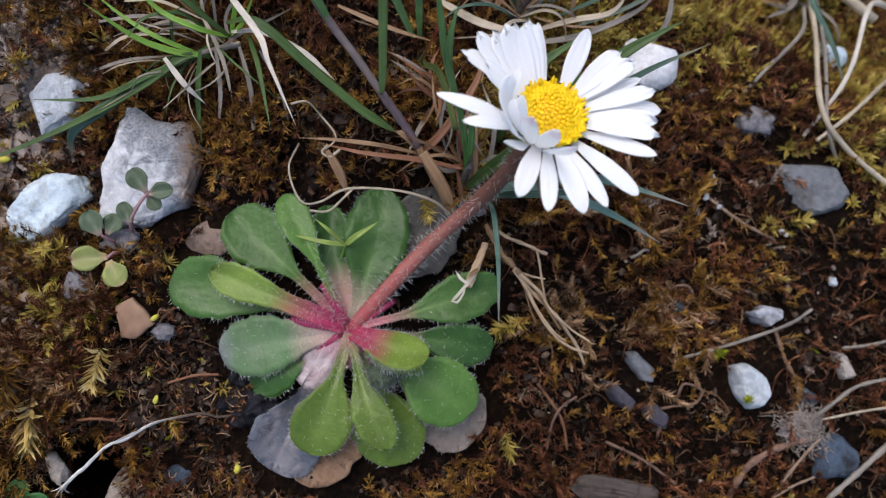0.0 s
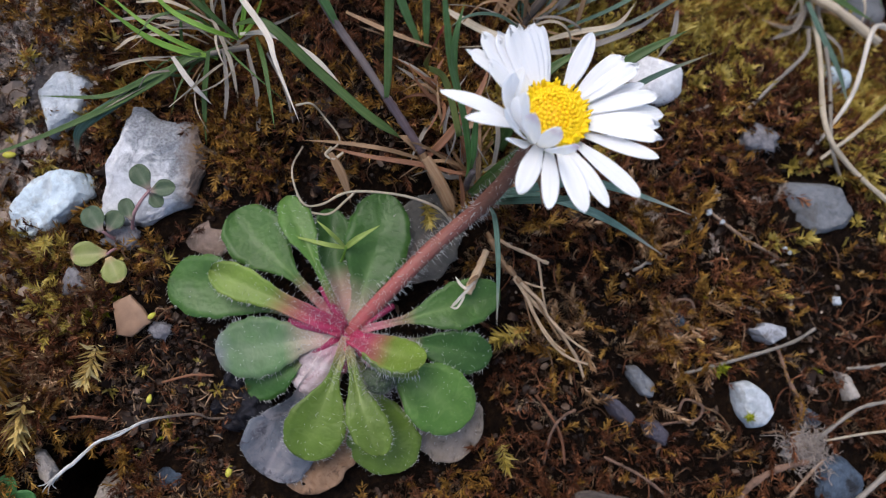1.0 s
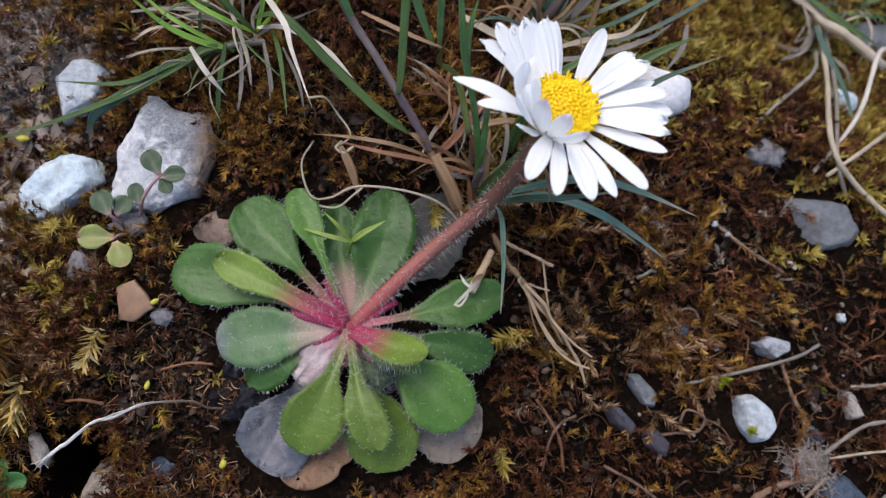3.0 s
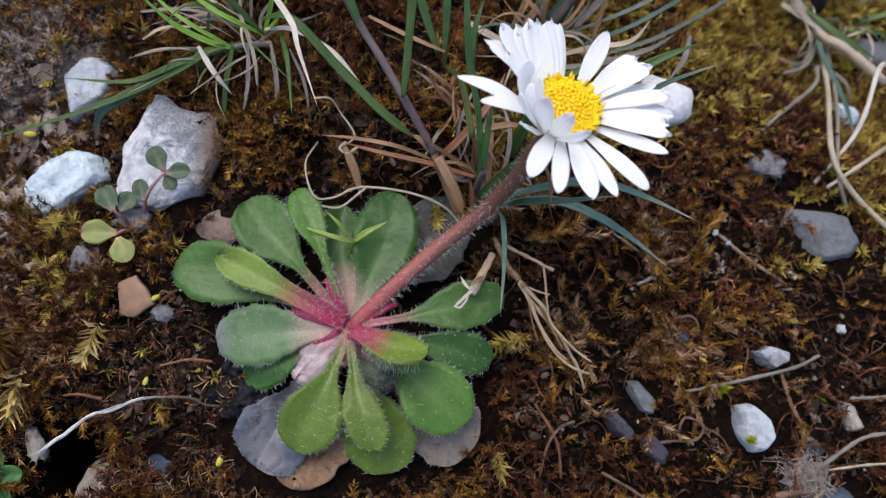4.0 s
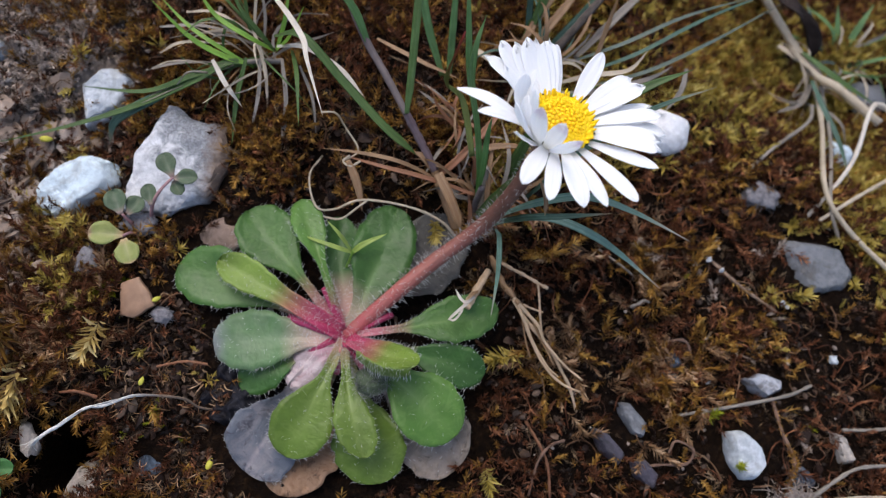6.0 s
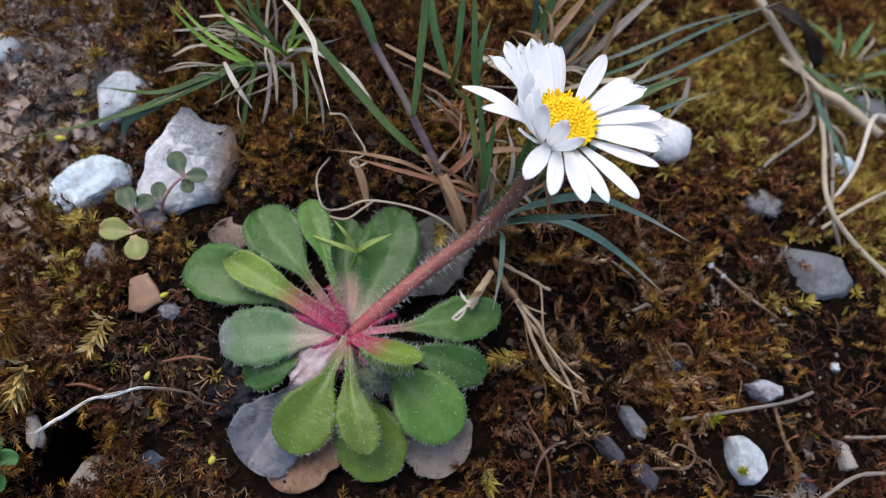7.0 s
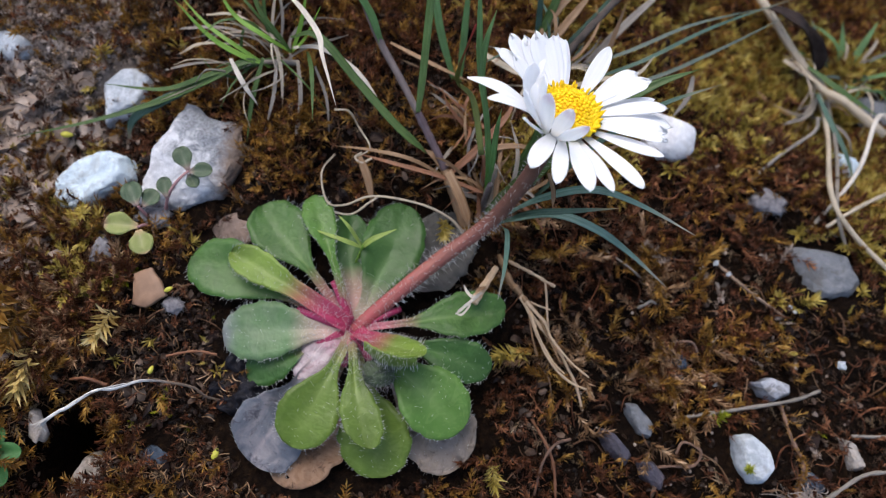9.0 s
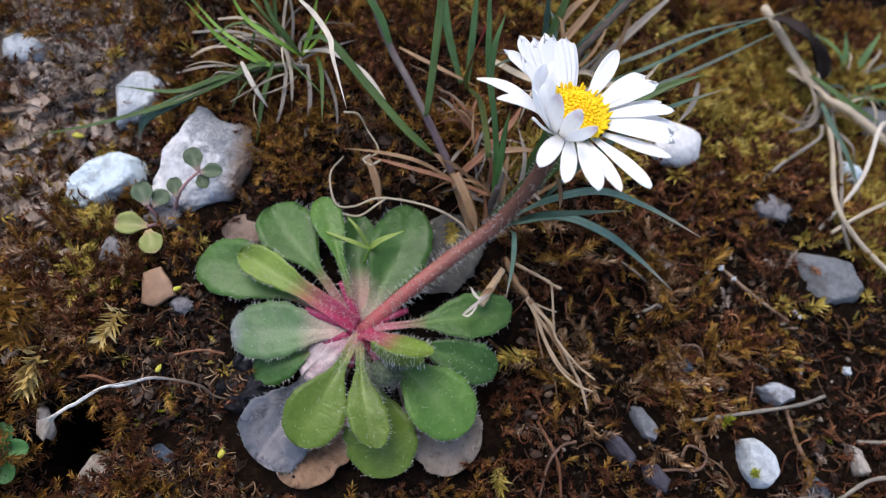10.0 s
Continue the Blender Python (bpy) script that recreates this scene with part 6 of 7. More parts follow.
wood_fragment()
twig([(42, -19.5, -2), (48, -22.5, -0.8), (54, -27, -2)], 0.36, 0.36, M_ROOT, "thin brown rootlet on dark soil", "root", 20)
twig([(30, -9, -1.4), (34, -15, -1), (36, -21, -4)], 0.35, 0.35, M_STRAW_RED, "thin reddish rootlet on dark soil", "root", 21)
twig([(-60, 33, -5), (-53, 37.4, -4.4), (-49, 42, -4)], 0.5, 0.4, M_TWIG_BROWN, "thin brown rootlet on dark soil", "root", 22)
twig([(60, 22, -1), (66, 17, 0.4), (73, 14, -1)], 0.4, 0.4, M_TWIG_BROWN, "thin brown rootlet on dark soil", "root", 23)
twig([(40.5, 20.5, -1), (44, 17.6, 1), (48, 16, -1)], 0.3, 0.3, M_STRAW_GREY, "thin grey dry stalk on moss", "dry_stem", 24)


for k, (dx, dy, dz) in enumerate(((-0.9, -1.3, 0.3), (-1.5, -0.5, 0.2), (-0.3, -1.7, -0.1), (0.6, -1.0, -0.3))):
    part("frayed_fibre", tube([(-36.9, -18.9, 10.4), (-38.0 + dx * 0.3, -20.0 + dy * 0.3, 10.3 + dz), (-38.0 + dx, -20.0 + dy, 10.0 + dz)], 0.16, 0.05, 8, 5, 0.1, k), M_TWIG, BLEACHED)
part("side_strand", tube([(-25.6, -12.3, 5.4), (-28.4, -13.0, 7.7), (-33.0, -15.25, 9.75), (-36.4, -18.55, 10.45), (-38.1, -20.3, 10.1)], 0.1, 0.17, 30, 6, 0.2, 9), M_TWIG, BLEACHED)


# ---- seedlings ----
def seedling(at, label, leaves, stalks):
    ob = thing("seedling", at, label, "seedling", "seedlings")
    for pts in stalks:
        part("stalk", tube(pts, 0.32, 0.22, 16, 7, 0.05, 2), M_PINKSTEM, ob)
    for i, (x, y, z, az, ln, w, rise, mat) in enumerate(leaves):
        geo, _ = leaf_shape(az, ln, w, z, z + rise, z + rise * 0.6, petiole=0.25, start=0.0, full=0.5, cup=0.25, teeth=0.01, seed=40 + i, r0=0.0, thick=0.22, at=(x, y), wave=0.08, n=18, m=6)
        part("leaf", geo, mat, ob)
    return ob


seedling((-37, 11.5, -2), "small seedling with yellow-green and grey-green oval leaves", [
    (-36.2, 11.2, 0.4, 186, 5.0, 3.8, 0.8, M_SEEDLING_Y), (-36.0, 10.6, 0.4, -62, 4.2, 3.8, 0.4, M_SEEDLING_Y),
    (-37.2, 14.4, 0.6, 120, 4.2, 3.4, 0.4, M_SEEDLING), (-36.4, 14.6, 0.2, 60, 3.4, 3.0, 0.3, M_SEEDLING)],
    [[(-34.6, 12.4, -3), (-35.6, 11.8, -0.5), (-36.2, 11.0, 0.5)], [(-35.0, 13.0, -3), (-36.2, 13.8, -0.6), (-37.0, 14.4, 0.6)]])
seedling((-31, 18.5, -1), "small pink-stalked seedling leaning over a pale stone", [
    (-29.6, 20.4, 4.6, 122, 4.0, 3.0, 0.8, M_SEEDLING), (-29.4, 20.2, 4.6, 12, 3.6, 2.6, 0.4, M_SEEDLING),
    (-32.4, 16.0, 2.6, 110, 3.4, 2.4, 0.5, M_SEEDLING), (-29.6, 20.0, 4.0, -50, 2.6, 2.2, 0.0, M_SEEDLING)],
    [[(-33.6, 14.6, -3), (-32.4, 16.4, 2.0), (-31.0, 18.4, 4.0), (-29.5, 20.3, 4.6)]])
seedling((-48.6, -26.0, -4), "dark green seedling with lobed leaves", [
    (-48.6, -26.0, -1.4, az, 4.7, 3.4, rise, M_LOBED) for az, rise in ((20, 0.5), (85, 0.4), (-45, 0.3), (150, 0.5), (220, 0.4))],
    [[(-48.6, -26.4, -6), (-48.6, -26.1, -3), (-48.6, -26.0, -1.2)]])


# ---- downy tufts ----
def down(at, size, label, seed, count=120, long=0.9):
    rnd = random.Random(seed)
    core = part("down_tuft", rock_shape((size[0], size[1], size[2] * 0.7), seed, 6, 0.45, 3), M_FUZZ)
    core.location = Vector(at) * MM
    roots = []
    for _ in range(count):
        d = np.array((rnd.gauss(0, 1), rnd.gauss(0, 1), abs(rnd.gauss(0, 0.8))))
        d /= np.linalg.norm(d)
        d = d * np.array((1.0, 1.0, 0.5))
        roots.append((np.array(at) + d * np.array(size) * 0.42, d + np.array((rnd.gauss(0, 0.4), rnd.gauss(0, 0.4), rnd.gauss(0, 0.3))), rnd.uniform(0.2 * long, long), (rnd.gauss(0, 0.9), rnd.gauss(0, 0.9), -0.2)))
    part("down_hairs", hairs(roots, 0.03), M_HAIR_GREY, core, "loose pale hairs", kind="stuff")
    tagged(core, label, "down tuft", "down tufts")


down((-41.4, 7.0, -2.4), (3.2, 5.6, 2.4), "downy grey plant tuft lying on moss", 1)
down((-28.2, -0.2, -1.2), (3.4, 2.8, 2.0), "downy grey plant tuft beside a tan chip", 2)
down((-34.6, 13.8, -1.8), (5.4, 4.2, 2.4), "downy grey plant tuft below a seedling", 3)
down((70.1, 34.7, -0.9), (7.4, 4.8, 3.0), "downy whitish plant tuft lying on moss", 6, 260, 1.2)


def tangle(at, size, count, seed):
    """A flat mat of old fibres that cross and curl over each other."""
    rnd = random.Random(seed)
    core = part("fibre_tangle", rock_shape((size[0], size[1], size[2] * 0.6), seed, 6, 0.5, 3), M_FUZZ)
    core.location = Vector(at) * MM
    Vs, Fs, o = [], [], 0
    for _ in range(count):
        x, y = at[0] + rnd.gauss(0, size[0] * 0.33), at[1] + rnd.gauss(0, size[1] * 0.33)
        a, ln, k, z = rnd.uniform(0, 6.283), rnd.uniform(1.2, 4.2), rnd.gauss(0, 1.6), at[2] + rnd.uniform(0.2, 1.0) * size[2]
        pts = [(x + math.cos(a + k * q) * ln * q, y + math.sin(a + k * q) * ln * q, z + rnd.gauss(0, 0.35) - 1.2 * abs(q)) for q in (-0.5, -0.17, 0.17, 0.5)]
        V, F, _u = tube(pts, rnd.uniform(0.05, 0.11), 0.05, 8, 4, 0.1, 1)
        Vs.append(np.array(V))
        Fs.append(np.array([f for f in F if len(f) == 4][:32]) + o)
        o += len(V)
    part("fibre_mat", (np.concatenate(Vs), np.concatenate(Fs)), M_TANGLE, core, "loose pale fibres", kind="stuff")
    tagged(core, "matted pale tangle of old plant fibres", "fibre tangle")


tangle((76.4, -18.0, -1.2), (6.5, 5.5, 2.4), 260, 4)


def speck(at, size, turn, mat, label):
    verts, faces, k = [], [], 10
    for q in (-0.98, -0.7, -0.3, 0.15, 0.6, 0.95):
        r = math.sqrt(max(0.0, 1 - q * q)) * (0.55 - 0.12 * q)
        verts += [np.array((q, r * math.cos(6.283 * j / k), r * 0.8 * math.sin(6.283 * j / k))) * size for j in range(k)]
    for i in range(5):
        faces += [(i * k + j, i * k + (j + 1) % k, (i + 1) * k + (j + 1) % k, (i + 1) * k + j) for j in range(k)]
    faces += [tuple(5 * k + j for j in range(k)), tuple(reversed(range(k)))]
    ob = part("seed", (verts, faces), mat)
    ob.matrix_basis = pose(at[0] * MM, at[1] * MM, at[2] * MM, 0, 10, turn)
    tagged(ob, label, "seed", "loose seeds")


for at, size, turn in (((-53.8, 26.8, -5.6), 1.0, 10), ((-29.3, -10.4, -1.2), 0.7, 80), ((-29.3, 2.0, 0.2), 0.7, 40), ((-17.2, -21.2, -1.6), 0.9, 75)):
    speck(at, size, turn, M_SEEDY, "tiny yellow-green seed lying on dark soil")


# ---- moss, crumbs and fibres ----
def kite(foot, way, length, width, lift, rnd):
    """One moss leaflet: a folded, pointed blade of two faces."""
    way = way / (np.linalg.norm(way) + 1e-9)
    side = np.cross(way, (0.13, 0.29, 0.95))
    side /= np.linalg.norm(side) + 1e-9
    nor = np.cross(side, way)
    mid = foot + way * length * 0.42
    return [foot, mid + side * width / 2 + nor * width * lift, foot + way * length + nor * length * rnd.uniform(-0.25, 0.3), mid - side * width / 2 + nor * width * lift]


def moss_shoot(seed, leaves, length, leaf, width, spread, droop):
    """A small shoot along +z, its leaflets set in a spiral."""
    rnd = random.Random(seed)
    verts = []
    for i in range(leaves):
        q = (i + 0.6) / leaves
        a = i * 2.4 + rnd.uniform(-0.5, 0.5)
        sp = spread * (1.15 - 0.75 * q) + rnd.gauss(0, 0.15)
        foot = np.array((0.05 * math.sin(q * 5), 0.05 * math.cos(q * 4), length * q))
        way = np.array((math.cos(a) * sp, math.sin(a) * sp, 1.0 - droop * (1 - q)))
        verts += kite(foot, way, leaf * rnd.uniform(0.7, 1.25) * (0.75 + 0.4 * math.sin(q * 3)), width * rnd.uniform(0.8, 1.2), 0.35, rnd)
    V = np.array(verts)
    n = len(V) // 4
    F = np.concatenate([np.array([(4 * i, 4 * i + 1, 4 * i + 2), (4 * i, 4 * i + 2, 4 * i + 3)]) for i in range(n)])
    return V, F


def turn_to(way, spin):
    z = np.array(way, dtype=float)
    z /= np.linalg.norm(z)
    x = np.cross((0.0, 1.0, 0.0) if abs(z[1]) < 0.9 else (1.0, 0.0, 0.0), z)
    x /= np.linalg.norm(x)
    y = np.cross(z, x)
    c, s = math.cos(spin), math.sin(spin)
    return np.stack([x * c + y * s, y * c - x * s, z], 1)


BARE = [(-31, 24, 9, 10.5), (-46, 37, 5, 5), (-46.6, 19.8, 6.5, 5), (51, 44, 5, 5), (80.3, 23, 8, 6.5), (71.2, 1.2, 4.0, 3.2), (66.8, -10.6, 4.8, 5.8), (47.9, -7, 3.2, 4.0),
        (-32.2, 1.8, 3.2, 3.6), (-39.4, -23.6, 5.2, 7), (83.2, -23, 5, 6), (-41.4, 7, 2, 3), (-28.2, -0.2, 2, 2), (-67.4, 40.5, 5, 3.5), (103, 67.5, 6, 5), (-26.5, -20.5, 3, 2.4), (43.6, -11, 2.4, 3.2), (50.4, -14, 2.4, 3.2), (77.5, -13.2, 3, 2.4), (85.6, -7.6, 1.6, 2.6), (91.7, 49.8, 3, 2.6)]


def bare(x, y):
    for az, length, width in LEAVES:
        ca, sa = math.cos(radians(az)), math.sin(radians(az))
        s = (x * ca + y * sa) / length
        if -0.1 < s < 1.07 and abs(y * ca - x * sa) < width * (0.2 if s < 0.35 else 0.6):
            return True
    return any(((x - cx) / rx) ** 2 + ((y - cy) / ry) ** 2 < 1 for cx, cy, rx, ry in BARE)


def patch(x, y, k, off):
    return noise.fractal(Vector((x * k, y * k, off)), 0.8, 2.0, 3)


def clump(x, y):
    """Cushions with bare dark soil between them on the damp side."""
    return 1 - 0.62 * hollow_side(x, y) * (1 - float(ramp01(-0.16, 0.16, patch(x, y, 0.085, 51.5))))


def moss_bed(name, mat, label, seed, count, chance, variants, lean, height, sink=0.3, thin=1.0, area=(-84, 118, -46, 96)):
    rnd = random.Random(seed)
    Vs, Fs, o, made = [], [], 0, 0
    while made < count:
        x, y = rnd.uniform(*area[:2]), rnd.uniform(*area[2:])
        made += 1
        high = lumps(x, y)
        if rnd.random() > (1 - 0.8 * thin * float(bell(x, y, -60, 38, 17, 22))) * chance(x, y) * min(1.0, 0.6 + 0.4 * high) * clump(x, y) or bare(x, y):
            continue
        V, F = rnd.choice(variants)
        near = float(bell(x, y, 0, -1, 21, 19))
        sc = height * rnd.uniform(0.6, 1.25) * (1 - 0.6 * near)
        a = rnd.uniform(0, 6.283)
        ln = rnd.gauss(lean, 0.3)
        R = turn_to((math.cos(a) * ln, math.sin(a) * ln, 1.0), rnd.uniform(0, 6.283)) * sc
        Vs.append(V @ R.T + np.array((x, y, ground_z(x, y) - sink)))
        Fs.append(F + o)
        o += len(V)
    return tagged(part(name, (np.concatenate(Vs), np.concatenate(Fs)), mat), label, "moss", "", "stuff")


FINE = [moss_shoot(s, 24, 2.6, 0.80, 0.24, 0.9, 0.3) for s in range(6)]
WISP = [moss_shoot(s + 20, 14, 2.8, 1.1, 0.18, 0.7, 0.5) for s in range(6)]
PLUME = [moss_shoot(s + 60, 40, 5.4, 1.55, 0.34, 0.75, 0.6) for s in range(8)]
STAR = [moss_shoot(s + 40, 18, 1.4, 1.7, 0.42, 1.3, 0.3) for s in range(5)]


def far_right(x, y):
    return float(ramp01(25, 60, x + 0.35 * y))


def hollow_side(x, y):
    """1 on the damp, shaded side of the rosette, where bare soil shows between larger shoots."""
    return float(ramp01(14, 34, x)) * (1 - float(ramp01(22, 52, y + 0.06 * (x - 40))))


def amber(x, y):
    return (1 - 0.72 * hollow_side(x, y)) * max(0.06, min(1.0, 0.34 + 1.3 * patch(x, y, 0.06, 1.5) + 0.3 * float(bell(x, y, 5, 40, 34, 16)) - 0.5 * float(bell(x, y, -24, -16, 26, 16))))


def brown(x, y):
    return (1 - 0.50 * hollow_side(x, y)) * max(0.30, min(1.0, 0.55 + 1.0 * patch(x, y, 0.05, 7.5) + 0.2 * far_right(x, y) - 0.25 * float(bell(x, y, -24, -16, 26, 16))))


def olive(x, y):
    return (1 - 0.6 * float(bell(x, y, 64, -14, 26, 18))) * (0.12 + 0.88 * float(ramp01(20, 60, x + 0.6 * y))) * (1 - 0.85 * hollow_side(x, y)) * max(0.0, min(1.0, -0.35 + 1.7 * patch(x, y, 0.05, 12.5) + 1.05 * float(ramp01(48, 85, 0.55 * x + y)) + 0.1 * float(bell(x, y, 80, 5, 25, 18))))


def dry(x, y):
    return max(0.08, min(1.0, 0.2 + 1.0 * patch(x, y, 0.09, 17.5) + 0.5 * float(bell(x, y, -64, 46, 18, 18)) + 0.1 * float(bell(x, y, -30, -12, 20, 14)) - 0.2 * far_right(x, y) + 0.5 * float(bell(x, y, 56, 22, 14, 9)) + 0.4 * float(bell(x, y, 37, 6, 13, 11)) + 0.6 * float(bell(x, y, -54, 4, 9, 10))))


def green(x, y):
    return max(0.0, -0.30 + 1.2 * patch(x, y, 0.11, 22.5))


moss_bed("moss", M_MOSS_BROWN, "dark reddish-brown moss covering damp soil", 1, 46000, brown, FINE + WISP, 1.0, 1.1)
moss_bed("moss", M_MOSS_AMBER, "amber-brown moss cushions on damp soil", 2, 34000, amber, FINE + WISP, 0.8, 1.25)
moss_bed("moss", M_MOSS_OLIVE, "golden olive moss on damp soil", 3, 46000, olive, FINE + STAR, 0.7, 1.25)
moss_bed("moss", M_MOSS_DRY, "dry beige moss shoots and litter", 4, 16000, dry, WISP, 2.0, 0.8, 0.0, 0.0)
moss_bed("moss", M_MOSS_GREEN, "small yellow-green moss specks", 5, 3000, green, FINE, 0.4, 0.6, 0.0)


def plume_gold(x, y):
    return max(0.02, min(1.0, 0.10 + (1.5 - 0.7 * hollow_side(x, y)) * patch(x, y, 0.045, 31.5) + 0.5 * float(bell(x, y, 36, 8, 13, 13)) + 0.3 * float(bell(x, y, 48, 16, 12, 12)) + 0.7 * float(bell(x, y, -54, -6, 8, 11)))) * (1 - 0.55 * hollow_side(x, y)) * (1 - 0.8 * float(bell(x, y, -22, -16, 22, 14))) * (1 - 0.65 * float(bell(x, y, 64, -14, 26, 18)))


def plume_brown(x, y):
    return max(0.03, min(1.0, 0.10 + 1.3 * patch(x, y, 0.06, 37.5) + 0.34 * hollow_side(x, y) + 0.5 * float(bell(x, y, 34, 6, 12, 12)))) * (1 - 0.8 * float(bell(x, y, -22, -16, 22, 14)))


def pale_side(x, y):
    return 1.2 * float(bell(x, y, -59, 37, 13, 19)) + 1.0 * float(bell(x, y, -57, 8, 9, 10)) + 0.2 * float(bell(x, y, 60, 26, 13, 10)) + 0.12 * float(bell(x, y, 70, 12, 16, 12))


def duff(x, y):
    return 0.35 + 0.1 * hollow_side(x, y) + 0.6 * float(bell(x, y, -26, -16, 26, 16))


moss_bed("plant_duff", M_DUFF, "short brown fibres of rotted plants on soil", 21, 30000, duff, WISP, 2.0, 0.62, 0.0)
moss_bed("moss", M_MOSS_AMBER, "golden feathery moss plumes on damp soil", 6, 6500, plume_gold, PLUME, 1.5, 0.85, -0.1)
moss_bed("moss", M_MOSS_BROWN, "reddish-brown feathery moss plumes on damp soil", 7, 8000, plume_brown, PLUME, 1.9, 0.85, -0.1)
moss_bed("moss", M_CRUMB_PALE, "dry greyish pale moss and litter", 8, 15000, pale_side, PLUME + WISP, 2.2, 0.6, -0.2, 0.0)

def tan_patch(x, y):
    return max(0.0, min(1.0, -0.25 + 1.2 * float(bell(x, y, 38, 3, 12, 7)) + 0.5 * float(bell(x, y, 46, 16, 10, 8)) + 1.5 * patch(x, y, 0.10, 41.5)))


def left_patch(x, y):
    return min(1.0, 1.1 * float(bell(x, y, -48, -1, 8, 9)) + 0.6 * patch(x, y, 0.14, 43.5))


moss_bed("moss", M_MOSS_TAN, "pale tan feathery moss beside dry straw", 31, 1000, tan_patch, PLUME, 2.0, 1.0, -0.3, area=(14, 62, -12, 28))
moss_bed("moss", M_MOSS_AMBER, "orange feathery moss beside dry straw", 32, 800, tan_patch, PLUME, 1.8, 1.0, -0.3, area=(14, 62, -12, 28))
moss_bed("moss", M_MOSS_OLIVE, "golden green moss cushions on damp soil", 33, 260, left_patch, FINE + PLUME, 1.0, 0.7, -0.2, area=(-52, -38, 0, 10))
moss_bed("moss", M_MOSS_TAN, "pale tan feathery moss on damp soil", 34, 620, left_patch, PLUME, 1.6, 0.7, -0.2, area=(-58, -36, -16, 14))
moss_bed("moss", M_MOSS_BROWN, "reddish-brown feathery moss on damp soil", 35, 700, left_patch, PLUME, 1.4, 0.7, -0.2, area=(-58, -36, -16, 14))


def cushion(x, y):
    return min(1.0, 1.2 * float(bell(x, y, -41.5, 1.8, 4.6, 2.6)) + 0.5 * float(bell(x, y, -26, -16.4, 3.4, 2.2)))


moss_bed("moss", M_MOSS_GREEN, "yellow-green moss cushion on damp soil", 36, 1500, cushion, FINE + STAR, 0.8, 0.6, -0.2, area=(-50, -20, -20, 8))


def crumbs(count, seed, mat, spot=None):
    rnd = random.Random(seed)
    base = []
    for s in range(8):
        v, f = rock_shape((1, 1, 0.8), 200 + s, 5, 0.25, 1)
        base.append((np.array(v), np.array(f)))
    Vs, Fs, o = [], [], 0
    for _ in range(count):
        x, y = (rnd.uniform(-84, 116), rnd.uniform(-46, 94)) if _ % 3 else (rnd.gauss(-22, 22), rnd.gauss(-14, 12))
        if spot:
            x, y = rnd.gauss(spot[0], spot[2]), rnd.gauss(spot[1], spot[3])
        if bare(x, y):
            continue
        V, F = rnd.choice(base)
        sc = min(1.1, (0.22 if spot else 0.36) * math.exp(rnd.gauss(0.45, 0.6)))
        R = turn_to((rnd.gauss(0, 1), rnd.gauss(0, 1), 1.0), rnd.uniform(0, 6.28)) * sc
        Vs.append(V @ R.T + np.array((x, y, ground_z(x, y) + 0.1)))
        Fs.append(F + o)
        o += len(V)
    tagged(part("soil_crumbs", (np.concatenate(Vs), np.concatenate(Fs)), mat, smooth=False), "crumbs of soil and grit on the ground", "soil", "", "stuff")


crumbs(14000, 9, M_CRUMB)
crumbs(8000, 19, M_CRUMB_PALE, (-63, 45, 11, 11))


def fibres(count, seed, name, mat, label, length, radii, rise, area=(-80, 112, -42, 90), curl=1.0):
    rnd = random.Random(seed)
    Vs, Fs, o = [], [], 0
    for _ in range(count):
        x, y = rnd.uniform(*area[:2]), rnd.uniform(*area[2:])
        if bare(x, y) or (x * x + y * y) < 16 ** 2:
            continue
        a, ln, k = rnd.uniform(0, 6.28), rnd.uniform(*length), rnd.gauss(0, curl)
        pts = []
        for i in range(4):
            q = i / 3 - 0.5
            px, py = x + math.cos(a + k * q) * ln * q, y + math.sin(a + k * q) * ln * q
            pts.append((px, py, ground_z(px, py) + 0.6 + rnd.uniform(0.3, rise) * (1 - abs(2 * q))))
        V, F, _u = tube(pts, rnd.choice(radii), 0.07, 7, 4, 0.1, 1)
        F = [f for f in F if len(f) == 4][:28]
        Vs.append(np.array(V))
        Fs.append(np.array(F) + o)
        o += len(V)
    tagged(part(name, (np.concatenate(Vs), np.concatenate(Fs)), mat), label, "plant litter", "", "stuff")


fibres(1200, 10, "root_fibres", M_FIBRE, "thin dry root fibres strewn over moss", (1.5, 6.0), (0.06, 0.07, 0.09, 0.12, 0.18), 1.6)
fibres(430, 11, "moss_strands", M_MOSS_BROWN, "reddish-brown creeping moss strands", (3.0, 9.0), (0.08, 0.11, 0.15, 0.20), 2.4, (18, 112, -42, 90), 1.5)
fibres(900, 13, "fibre_flecks", M_MOSS_TAN, "short pale fibre flecks on dark soil", (0.8, 2.6), (0.06, 0.08, 0.12), 0.8, (-60, 0, -36, 12), 0.8)


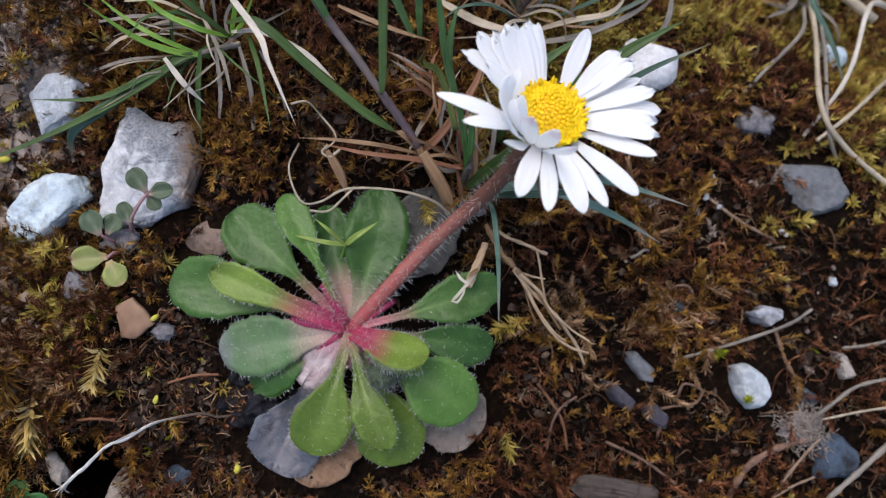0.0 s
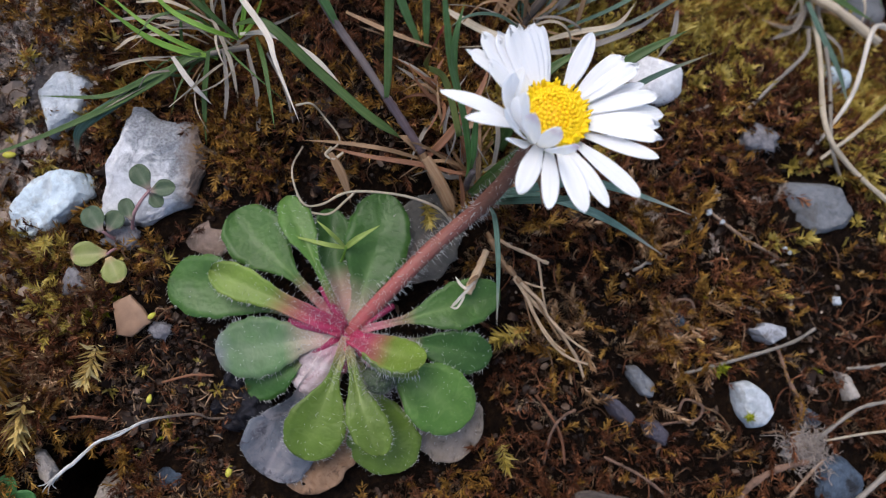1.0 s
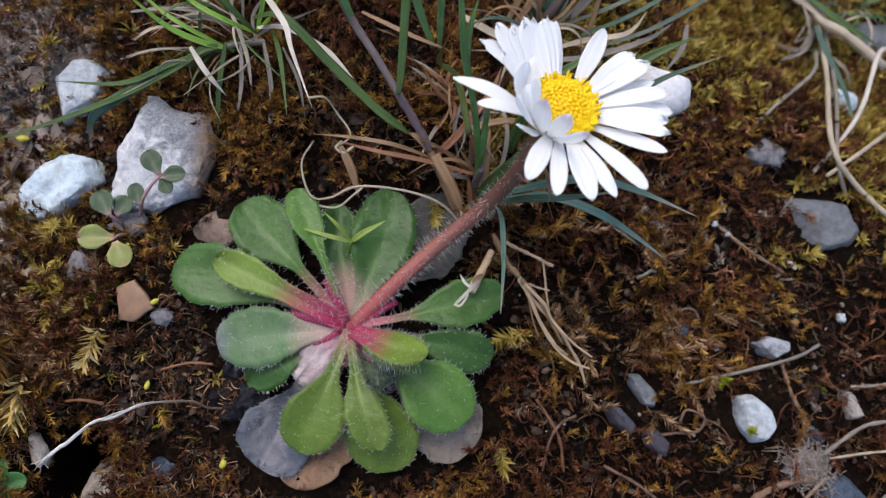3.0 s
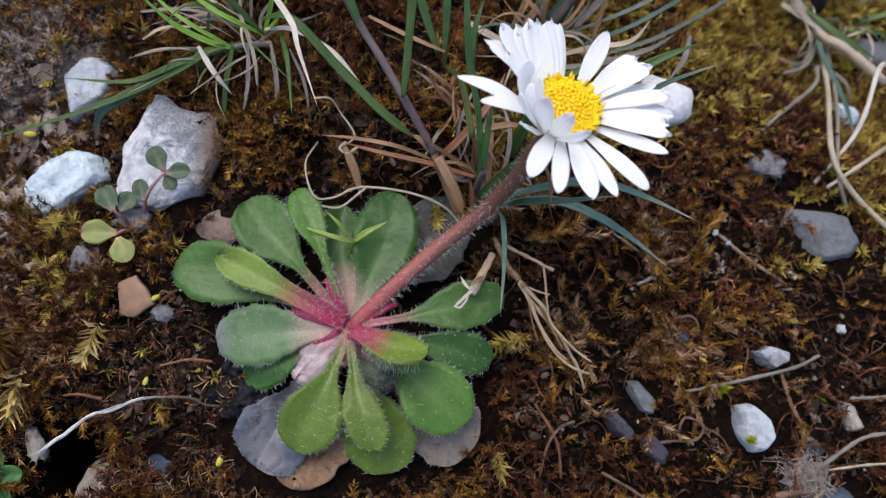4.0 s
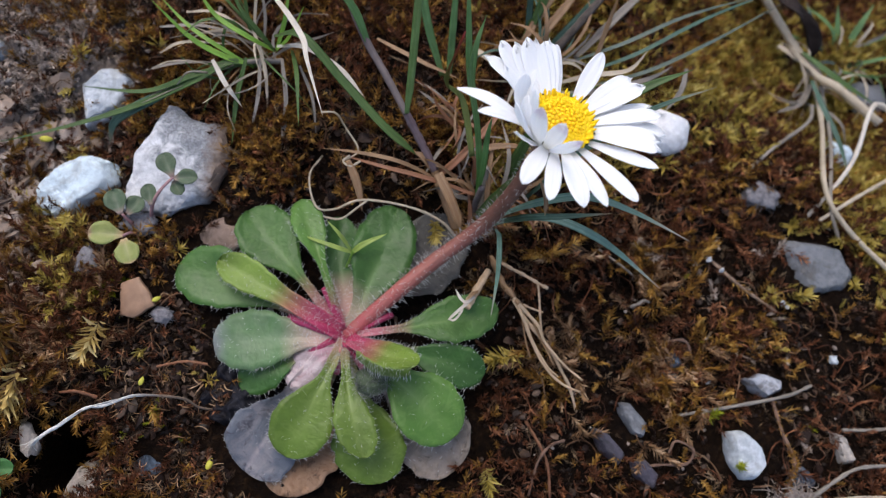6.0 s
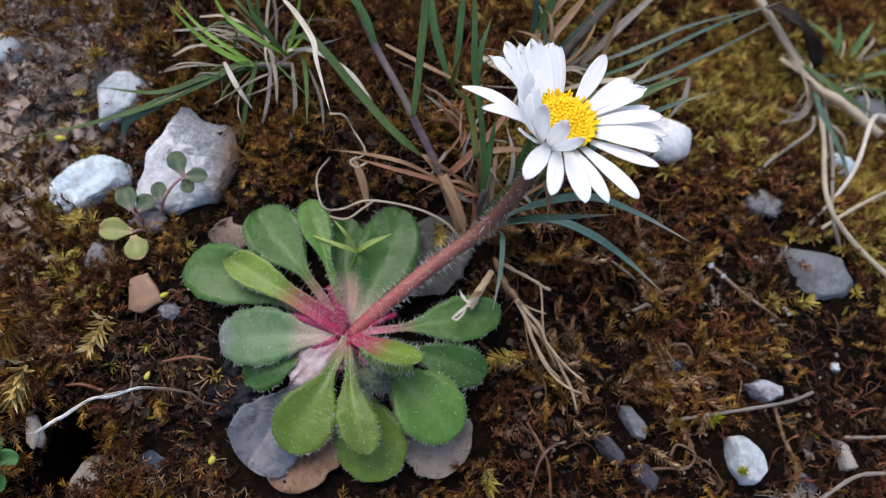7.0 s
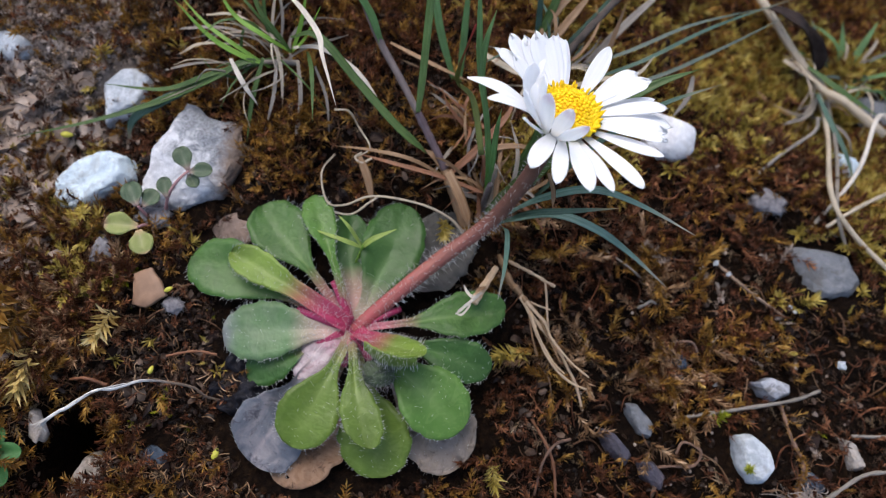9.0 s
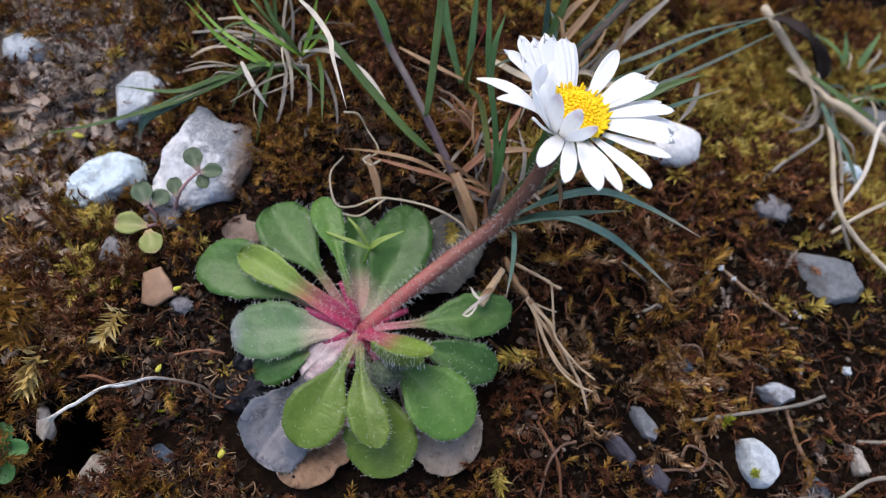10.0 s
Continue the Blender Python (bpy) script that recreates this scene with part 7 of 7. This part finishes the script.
def litter(count, seed, mat, spot=None, size=0.36):
    """Small torn flakes of old leaves, thin plates with an uneven edge."""
    rnd = random.Random(seed)
    Vs, Fs, o = [], [], 0
    for _ in range(count):
        x, y = (rnd.uniform(-84, 116), rnd.uniform(-46, 94)) if _ % 2 else (rnd.gauss(-28, 30), rnd.gauss(2, 26))
        if spot:
            x, y = rnd.gauss(spot[0], spot[2]), rnd.gauss(spot[1], spot[3])
        if bare(x, y):
            continue
        k, sc = 6, size * math.exp(rnd.gauss(0.1, 0.5))
        ring = [(math.cos(6.283 * j / k) * rnd.uniform(0.6, 1.1) * 1.5, math.sin(6.283 * j / k) * rnd.uniform(0.5, 1.1), rnd.gauss(0, 0.22)) for j in range(k)]
        V = np.array([(0, 0, 0.15)] + ring + [(0, 0, -0.02)] + [(a, b2, z - 0.16) for a, b2, z in ring])
        F = []
        for j in range(k):
            n2 = (j + 1) % k
            F += [(0, 1 + j, 1 + n2), (k + 1, k + 2 + n2, k + 2 + j), (1 + j, k + 2 + j, k + 2 + n2), (1 + j, k + 2 + n2, 1 + n2)]
        Rm = turn_to((rnd.gauss(0, 0.5), rnd.gauss(0, 0.5), 1.0), rnd.uniform(0, 6.28)) * sc
        Vs.append(V @ Rm.T + np.array((x, y, ground_z(x, y) + rnd.uniform(0.2, 0.9))))
        Fs.append(np.array(F) + o)
        o += len(V)
    tagged(part("leaf_litter", (np.concatenate(Vs), np.concatenate(Fs)), mat, smooth=False), "pale papery flakes of dead leaves" if spot else "small torn flakes of old brown leaves", "plant litter", "", "stuff")


litter(6500, 12, M_LITTER)
litter(520, 14, M_FLAKE, (-59, 17, 5, 8), 0.85)
litter(160, 15, M_FLAKE, (-52, -3, 5, 6), 0.6)
crumbs(260, 29, M_CRUMB_PALE, (60, 5, 24, 22))


def star_moss(at, way, size, mat, label, seed):
    V, F = moss_shoot(seed, 46, 3.2, 1.5, 0.34, 1.15, 0.7)
    R = turn_to(way, 0.4) * size
    tagged(part("moss_shoot", (V @ R.T + np.array(at), F), mat), label, "moss shoot", "moss shoots")


star_moss((-37.0, -2.4, -0.6), (-0.1, -1.0, 0.5), 1.7, M_MOSS_STAR, "pale golden star-shaped moss shoot", 301)
star_moss((-47.2, -9.0, -1.8), (0.1, -1.0, 0.4), 2.3, M_MOSS_STAR, "pale golden star-shaped moss shoot", 302)
star_moss((-50.2, -4.6, -0.4), (0.2, -1.0, 0.6), 2.0, M_MOSS_AMBER, "amber feathery moss shoot on dark soil", 309)
star_moss((-53.4, -1.6, -0.4), (0.4, -0.8, 0.7), 2.2, M_MOSS_AMBER, "amber feathery moss shoot on dark soil", 310)
star_moss((-54.6, -8.0, -0.6), (0.3, -1.0, 0.5), 2.2, M_MOSS_AMBER, "amber feathery moss shoot on dark soil", 311)
star_moss((-38.6, 18.6, -3.4), (-1.0, -0.3, 0.35), 1.1, M_MOSS_AMBER, "amber feathery moss shoot leaning on a pebble", 312)
star_moss((-39.4, 16.6, -3.4), (-1.0, -0.1, 0.35), 0.9, M_MOSS_AMBER, "amber feathery moss shoot leaning on a pebble", 313)
star_moss((28.0, 0.6, -0.8), (-1.0, -0.3, 0.4), 1.6, M_MOSS_OLIVE, "golden moss shoot beside a leaf", 303)
star_moss((11.5, 20.6, 0.4), (0.2, -1.0, 0.5), 1.2, M_MOSS_OLIVE, "golden moss shoot between leaves", 304)
star_moss((24.6, -17.4, -1.6), (0.2, -1.0, 0.6), 1.2, M_MOSS_OLIVE, "golden moss shoot below the rosette", 305)
star_moss((65.6, -13.0, 1.0), (-0.5, 0.3, 1.0), 0.7, M_MOSS_GREEN, "yellow-green moss speck on a pebble", 306)
star_moss((60.4, -5.6, -0.6), (0.2, 0.3, 1.0), 0.9, M_MOSS_GREEN, "small yellow-green moss speck", 307)
star_moss((-46.5, 12.2, -3.4), (0.3, 0.2, 1.0), 1.1, M_MOSS_OLIVE, "small golden moss speck", 308)


def runner_leaflets():
    """Tiny scale leaves that clothe the creeping runner."""
    rnd, verts = random.Random(77), []
    path = spline([(71.8, -0.8, -0.5), (72.9, -6.6, 0.9), (75.0, -11.0, 0.9), (74.5, -16.4, -0.8)], 200)
    for i in range(6, 200):
        tan = path[i] - path[i - 1]
        tan /= np.linalg.norm(tan)
        for _ in range(1 if i < 110 else 3):
            way = np.array((rnd.gauss(0, 0.8), rnd.gauss(0, 0.8), rnd.gauss(0.3, 0.6))) - tan * 0.5
            verts += kite(path[i], way, rnd.uniform(0.5, 1.1) * (0.7 if i < 110 else 1.1), 0.24, 0.35, rnd)
    V = np.array(verts)
    F = np.concatenate([np.array([(4 * i, 4 * i + 1, 4 * i + 2), (4 * i, 4 * i + 2, 4 * i + 3)]) for i in range(len(V) // 4)])
    part("leaflets", (V, F), M_MOSS_AMBER, RUNNER, "golden scale leaves", kind="stuff")


runner_leaflets()
